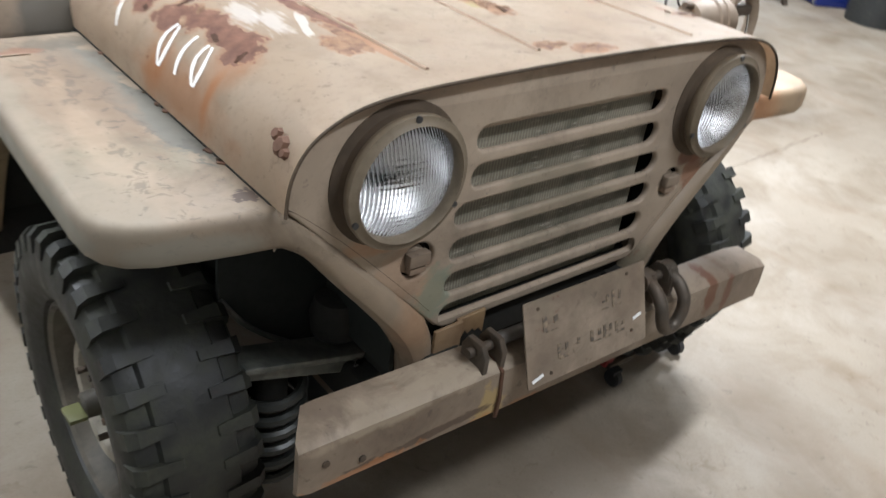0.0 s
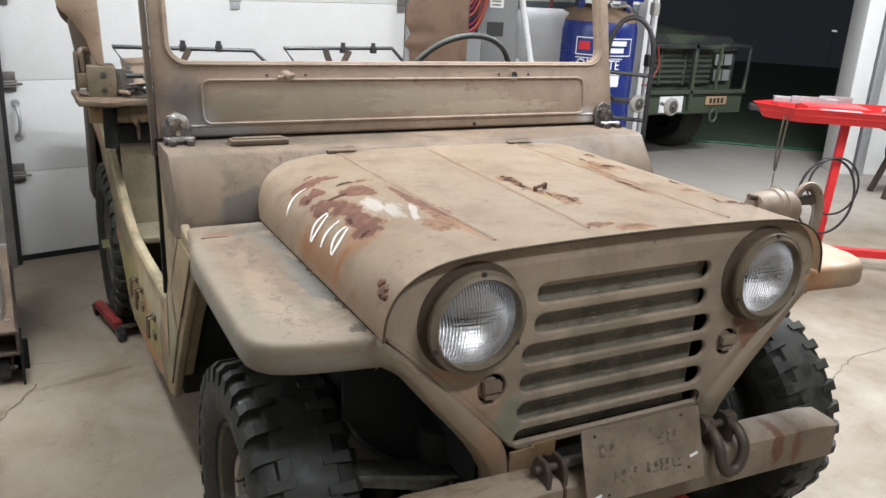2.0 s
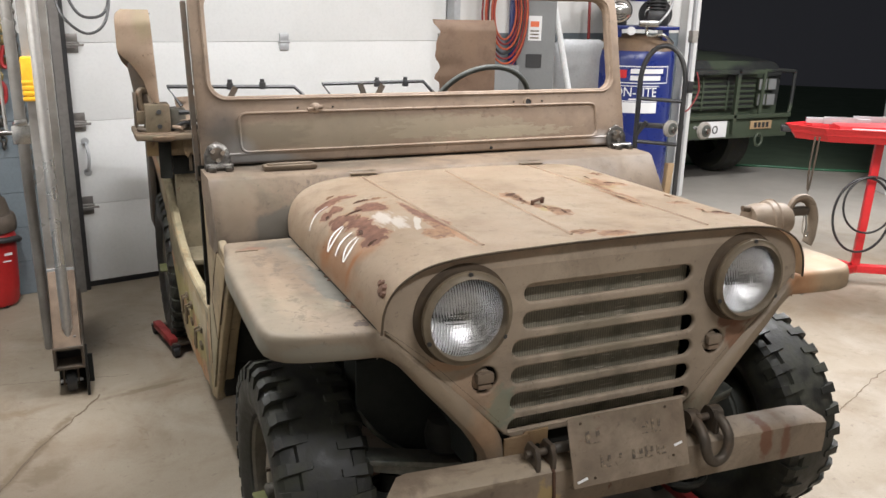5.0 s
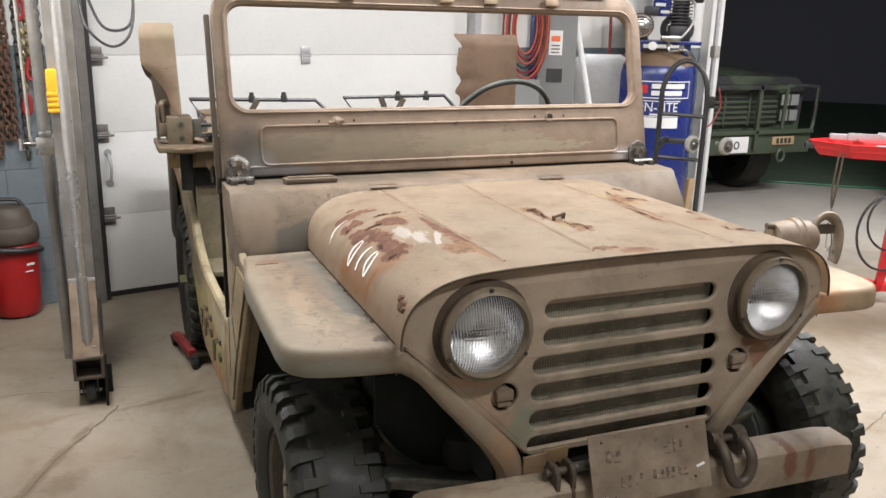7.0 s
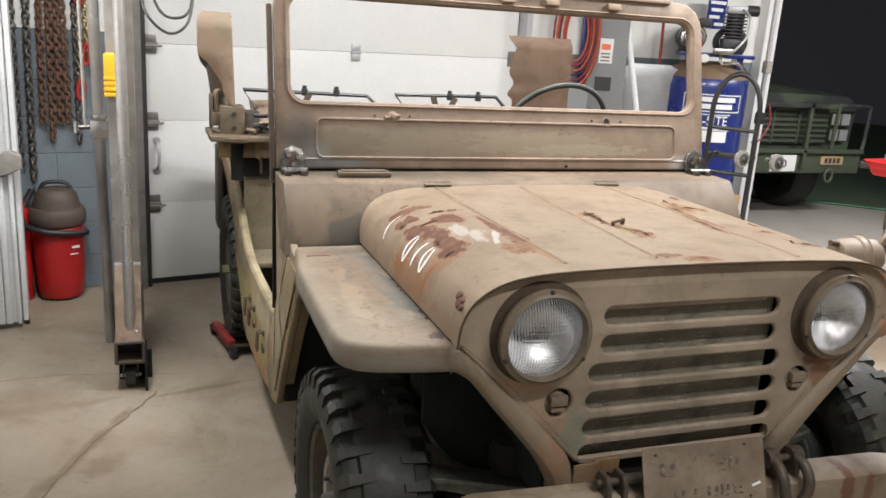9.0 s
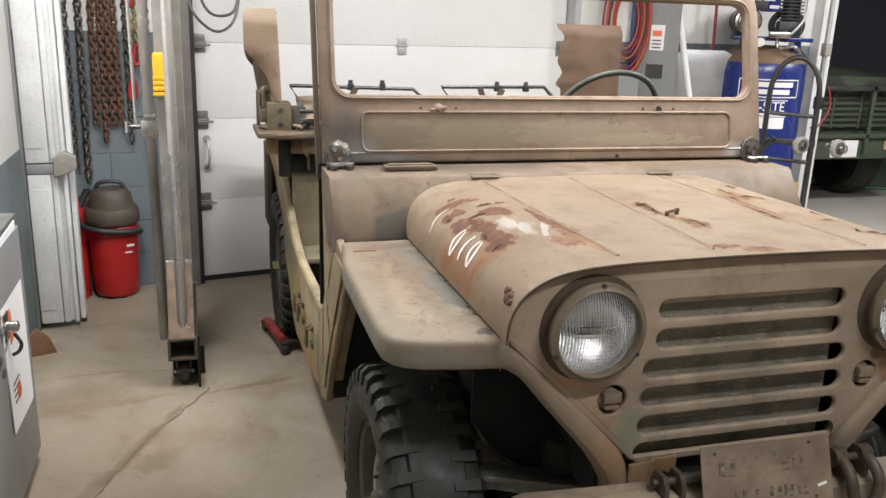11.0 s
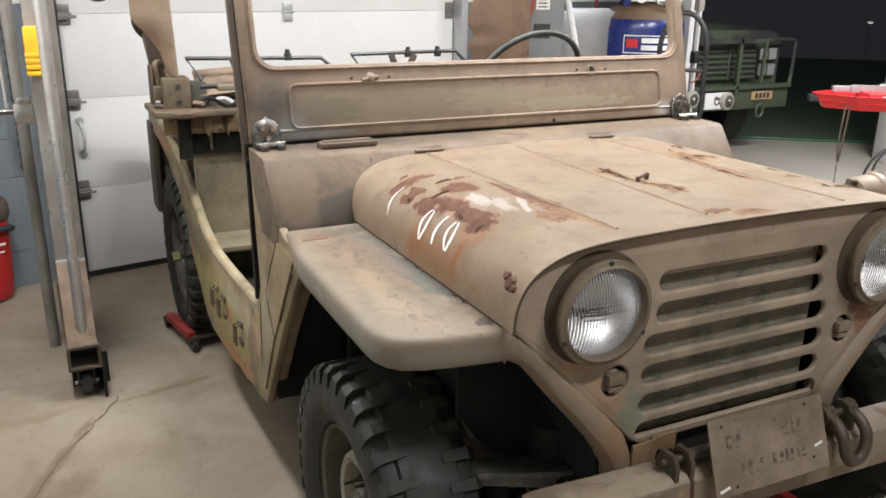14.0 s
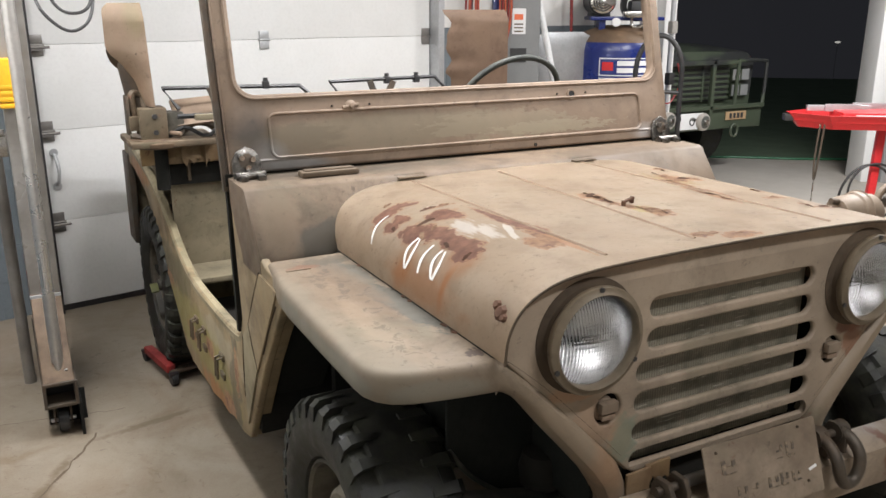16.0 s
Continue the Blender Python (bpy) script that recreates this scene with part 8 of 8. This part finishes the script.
    pts = [(0.0 + 0.15 * math.cos(a) + 0.01, -0.06, 0.52 + 0.18 * math.sin(a)) for a in np.linspace(0, 2 * math.pi, 41)[:-1]]
    tagged(part("cable_loop", tube(bmesh.new(), pts, 0.007, 8, closed=True), "black", m=s.matrix_world.copy()), "black cable coiled over the red stand", "cable", "cable loops")
    part("wire_hook", tube(bmesh.new(), smooth_path([(-0.40, -0.19, 0.95), (-0.41, -0.195, 0.75), (-0.40, -0.195, 0.62), (-0.385, -0.19, 0.75), (-0.375, -0.19, 0.95)], 5), 0.006, 8), "oldiron", s, "brown wire hanger")
    part("wire_hook_end", tube(bmesh.new(), smooth_path([(-0.40, -0.195, 0.62), (-0.40, -0.195, 0.38), (-0.385, -0.195, 0.35), (-0.375, -0.195, 0.38)], 5), 0.004, 6), "chrome", s)


def truck():
    t = thing("pickup_truck", "green camouflage military pickup truck with brush guard, parked outside", "truck", pose(4.33, 4.78, 0))
    hw = 0.99
    part("bumper", boxm(-1.02, 1.06, -0.06, 0.06, 0.47, 0.66, bev=0.012), "camo", t, "dark green steel bumper")
    body = bmesh.new()
    sec = [(0.06, 0.62), (0.04, 1.12), (0.10, 1.19), (0.6, 1.235), (1.35, 1.25), (1.35, 0.62)]
    rows = []
    for x, dz in ((-hw, -0.03), (-hw + 0.06, 0.0), (0, 0.015), (hw - 0.06, 0.0), (hw, -0.03)):
        rows.append([body.verts.new((x, y, z + (dz if z > 1 else 0))) for y, z in sec])
    for a, b in zip(rows, rows[1:]):
        for i in range(len(sec)):
            j = (i + 1) % len(sec)
            body.faces.new((a[i], a[j], b[j], b[i]))
    body.faces.new(rows[0])
    body.faces.new(rows[-1][::-1])
    part("front_body", body, "camo", t, "green and black camouflage hood")
    part("cab", plate([[(1.3, 0.6), (1.3, 1.25), (1.85, 1.80), (3.2, 1.82), (3.3, 1.25), (5.0, 1.25), (5.0, 0.6)]], 1.8, 0.05, Matrix.Rotation(radians(90), 4, "Z")), "camo", t)
    part("grille_recess", boxm(-0.64, 0.64, 0.02, 0.05, 0.74, 1.10), "black", t, smooth=False)
    for k in range(7):
        z = 0.755 + 0.05 * k
        part("grille_bar", boxm(-0.65, 0.65, 0.005, 0.035, z, z + 0.024, bev=0.003), "camo", t)
    for x in (-0.3, 0.0, 0.3):
        part("grille_post", boxm(x - 0.012, x + 0.012, 0.0, 0.035, 0.74, 1.11, bev=0.003), "camo", t)
    for s in (-1, 1):
        for z in (0.98, 0.83):
            for dx in (0.0, 0.12):
                x = s * (0.735 + dx)
                l = part("headlight", boxm(x - 0.055, x + 0.055, 0.005, 0.035, z - 0.06, z + 0.06, bev=0.006), "camo", t, "rectangular headlamp")
                part("lens", boxm(x - 0.048, x + 0.048, 0.0, 0.005, z - 0.052, z + 0.052), "mirror" if z > 0.9 and dx == 0.0 else "greycab", l, smooth=False)
        part("fender_lip", boxm(min(s * 0.86, s * 0.98), max(s * 0.86, s * 1.03), 0.2, 1.3, 0.62, 1.13, bev=0.03), "camo", t)
        # brush guard hoop
        g = part("guard_hoop", tube(bmesh.new(), smooth_path([(s * 0.66, -0.07, 0.66), (s * 0.66, -0.09, 1.08), (s * 0.70, -0.09, 1.12), (s * 1.05, -0.05, 1.11), (s * 1.09, -0.04, 1.06), (s * 1.08, -0.04, 0.72), (s * 1.02, -0.04, 0.66)], 4), 0.019, 8), "camo", t, "green brush guard hoop")
        part("guard_upright", boxm(s * 0.34 - 0.02, s * 0.34 + 0.02, -0.10, -0.06, 0.52, 1.13, bev=0.006), "camo", t)
        w = part("wheel", lathe(bmesh.new(), [(0.20, -0.13), (0.35, -0.14), (0.385, -0.11), (0.395, -0.05), (0.395, 0.05), (0.385, 0.11), (0.35, 0.14), (0.20, 0.13)], 44, pose(s * 0.80, 0.66, 0.395, 0, 90, 0)), "rubber", t, "black truck tyre")
        part("rim", lathe(bmesh.new(), [(0.205, -0.12), (0.205, 0.12), (0.15, 0.05), (0.0001, 0.05)], 28, pose(s * 0.80, 0.66, 0.395, 0, 90 * s, 0)), "camo", w)
        part("tow_shackle", tube(bmesh.new(), [(s * 0.66 + 0.045 * math.cos(a), -0.10, 0.455 + 0.06 * math.sin(a)) for a in np.linspace(0, 2 * math.pi, 17)[:-1]], 0.014, 8, closed=True), "camo", t)
    part("guard_bar", boxm(-0.66, 0.66, -0.10, -0.06, 1.09, 1.13, bev=0.006), "camo", t)
    part("guard_bar", boxm(-1.05, 1.05, -0.10, -0.06, 0.665, 0.705, bev=0.006), "camo", t)
    p = part("number_board", boxm(-0.02, 0.27, -0.075, -0.062, 0.49, 0.645, bev=0.003), "label", t, "white plate with plain dark mark")
    part("plate_mark", tube(bmesh.new(), [(0.125 + 0.028 * math.cos(a), -0.078, 0.565 + 0.034 * math.sin(a)) for a in np.linspace(0, 2 * math.pi, 13)[:-1]], 0.006, 6, closed=True), "ink", p)
    p = part("unit_board", boxm(0.565, 0.835, -0.075, -0.062, 0.555, 0.635, bev=0.003), "wood", t, "tan unit plate with dark bars")
    for k in range(4):
        part("plate_bar", boxm(0.61 + 0.05 * k, 0.642 + 0.05 * k, -0.078, -0.0755, 0.57, 0.62), "ink", p, smooth=False)


def right_side_clutter():
    r = thing("hose_reel", "green garden hose on a pale reel with dark folding stand", "hose reel", pose(6.15, 3.0, 0, 0, 0, -35))
    for y in (-0.13, 0.13):
        part("side_disc", cyl(bmesh.new(), (-0.01, y - 0.01, 0.48), (-0.01, y + 0.01, 0.48), 0.24, seg=30, bev=0.006), "whitecab", r, "pale reel side")
    for k in range(5):
        pts = [(0.18 * math.cos(a), -0.09 + 0.045 * k, 0.48 + 0.18 * math.sin(a)) for a in np.linspace(0, 2 * math.pi, 33)[:-1]]
        part("hose_turn", tube(bmesh.new(), pts, 0.02, 8, closed=True), "greenhose", r)
    for x in (-0.2, 0.2):
        for y in (-0.16, 0.16):
            part("leg", cyl(bmesh.new(), (0, y, 0.5), (x * 1.2, y, 0.0), 0.018, seg=10), "greycab", r)
    g = thing("folding_stand", "dark folding sawhorse stand with motor", "sawhorse", pose(5.75, 3.05, 0, 0, 0, -30))
    for x in (-0.24, 0.24):
        for y in (-0.14, 0.14):
            part("leg", boxm(-0.02, 0.02, -0.02, 0.02, 0.0, 0.62, m=pose(x, y, 0, 8 if y > 0 else -8, -14 if x > 0 else 14)), "oldiron", g, smooth=False)
    part("top", boxm(-0.28, 0.28, -0.12, 0.12, 0.56, 0.62, bev=0.01), "black", g)
    part("motor", cyl(bmesh.new(), (-0.2, 0, 0.40), (0.12, 0, 0.40), 0.13, seg=22, bev=0.02), "black", g)
    b = thing("blue_tote", "blue plastic tote standing on the floor", "tote", pose(6.45, 2.72, 0, 0, 0, -30))
    part("tub", boxm(-0.2, 0.2, -0.15, 0.15, 0.0, 0.42, bev=0.03), "blue", b)
    part("rim", boxm(-0.22, 0.22, -0.17, 0.17, 0.40, 0.43, bev=0.01), "blue", b)
    c = thing("metal_locker", "grey metal locker against the pale wall", "locker", pose(7.1, 2.55, 0, 0, 0, -28))
    part("carcass", boxm(-0.4, 0.4, -0.2, 0.2, 0.0, 1.6, bev=0.008), "greycab", c)
    for x0 in (-0.39, 0.005):
        part("door", boxm(x0, x0 + 0.385, -0.215, -0.2, 0.05, 1.55, bev=0.004), "greycab", c)
    part("yellow_level", boxm(-0.22, -0.16, -0.25, -0.217, 0.35, 1.3, bev=0.004, m=pose(0, 0, 0, 0, 4)), "yellow", c, "yellow spirit level")
    d = thing("dark_bin", "dark green plastic bin on the floor", "bin", pose(6.3, 2.2, 0, 0, 0, -28))
    part("tub", lathe(bmesh.new(), [(0.0001, 0.0), (0.24, 0.0), (0.28, 0.6), (0.30, 0.62), (0.27, 0.63), (0.0001, 0.62)], 26), "camo", d)
    h = thing("garden_hose", "green garden hose lying along the edge of the drive", "garden hose", pose(0, 0, 0))
    pts = [(4.6, 6.05, 0.012), (5.2, 5.72, 0.012), (5.8, 5.40, 0.012), (6.3, 5.02, 0.012), (6.8, 4.72, 0.012), (7.6, 4.1, 0.012), (9.0, 3.2, 0.012)]
    part("hose", tube(bmesh.new(), smooth_path(pts, 6), 0.014, 8), "greenhose", h)


def far_lamp():
    """A small lit lamp on a post, far off across the grass."""
    f = thing("yard_lamp", "small lit lamp on a thin post far off in the night", "outdoor lamp", pose(14.5, 10.9, -0.06, 0, 0, 0))
    part("post", cyl(bmesh.new(), (0, 0, 0), (0, 0, 0.946), 0.004, seg=8), "greycab", f)
    part("lamp_head", lathe(bmesh.new(), [(0.0001, 0.945), (0.045, 0.95), (0.062, 0.968), (0.045, 0.985), (0.0001, 0.99)], 16), "farlamp", f, "pale glowing lamp head")


def ceiling_lamps():
    # fixtures out of view; the last houses the added fill lamp
    for lx, ly, lz, lw, lt in LIGHTS:
        l = thing("ceiling_light", "unseen white ceiling light fixture with lit tubes", "ceiling light", pose(lx, ly, 2.93, 0, 0, lt), "ceiling lights")
        part("housing", boxm(-0.64, 0.64, -0.10, 0.10, 0.01, 0.07, bev=0.005), "white", l)
        for y in (-0.05, 0.05):
            part("tube", cyl(bmesh.new(), (-0.6, y, -0.01), (0.6, y, -0.01), 0.013, seg=12), "tube", l)


def cracks():
    """Long wandering cracks and a joint in the slab, as thin dark grooves filled with dirt."""
    random.seed(11)
    def crack(pts, w, label):
        path, bm, last = [], bmesh.new(), None
        for (x0, y0), (x1, y1) in zip(pts, pts[1:]):
            n = max(2, int(math.hypot(x1 - x0, y1 - y0) / 0.035))
            for k in range(n):
                f = k / n
                path.append((x0 + (x1 - x0) * f + random.uniform(-1, 1) * 0.008, y0 + (y1 - y0) * f + random.uniform(-1, 1) * 0.008))
        for i, (x, y) in enumerate(path[:-1]):
            dx, dy = path[i + 1][0] - x, path[i + 1][1] - y
            L = math.hypot(dx, dy) or 1
            ww = w * random.uniform(0.4, 1.4)
            a = bm.verts.new((x - dy / L * ww, y + dx / L * ww, 0.0012))
            b = bm.verts.new((x + dy / L * ww, y - dx / L * ww, 0.0012))
            if last:
                bm.faces.new((last[0], last[1], b, a))
            last = (a, b)
        tagged(part("floor_crack", bm, "crack", smooth=False), label, "crack", kind="structure")
    crack([(-1.18, 2.03), (-1.24, 1.90), (-1.38, 1.68), (-1.49, 1.445), (-1.58, 1.22), (-1.68, 0.98), (-1.78, 0.72), (-1.9, 0.3)], 0.0048, "dark crack wandering across the slab")
    crack([(-1.05, 2.2), (-1.6, 2.28), (-1.9, 2.25)], 0.002, "fine crack across the slab")
    crack([(1.15, 0.45), (2.3, 0.95), (3.4, 1.0)], 0.003, "dirty joint in the slab")
    crack([(2.2, 2.9), (3.9, 2.1), (5.2, 1.2)], 0.002, "fine crack across the slab")

structure()
garage_door()
vehicle()
dollies()
pintle_on_fender()
gantry_hoist()
hanging_chains()
shop_vac()
white_cabinet()
grey_cabinet()
compressor()
hand_truck()
bench_clutter()
red_stand()
truck()
right_side_clutter()
far_lamp()
ceiling_lamps()
cracks()
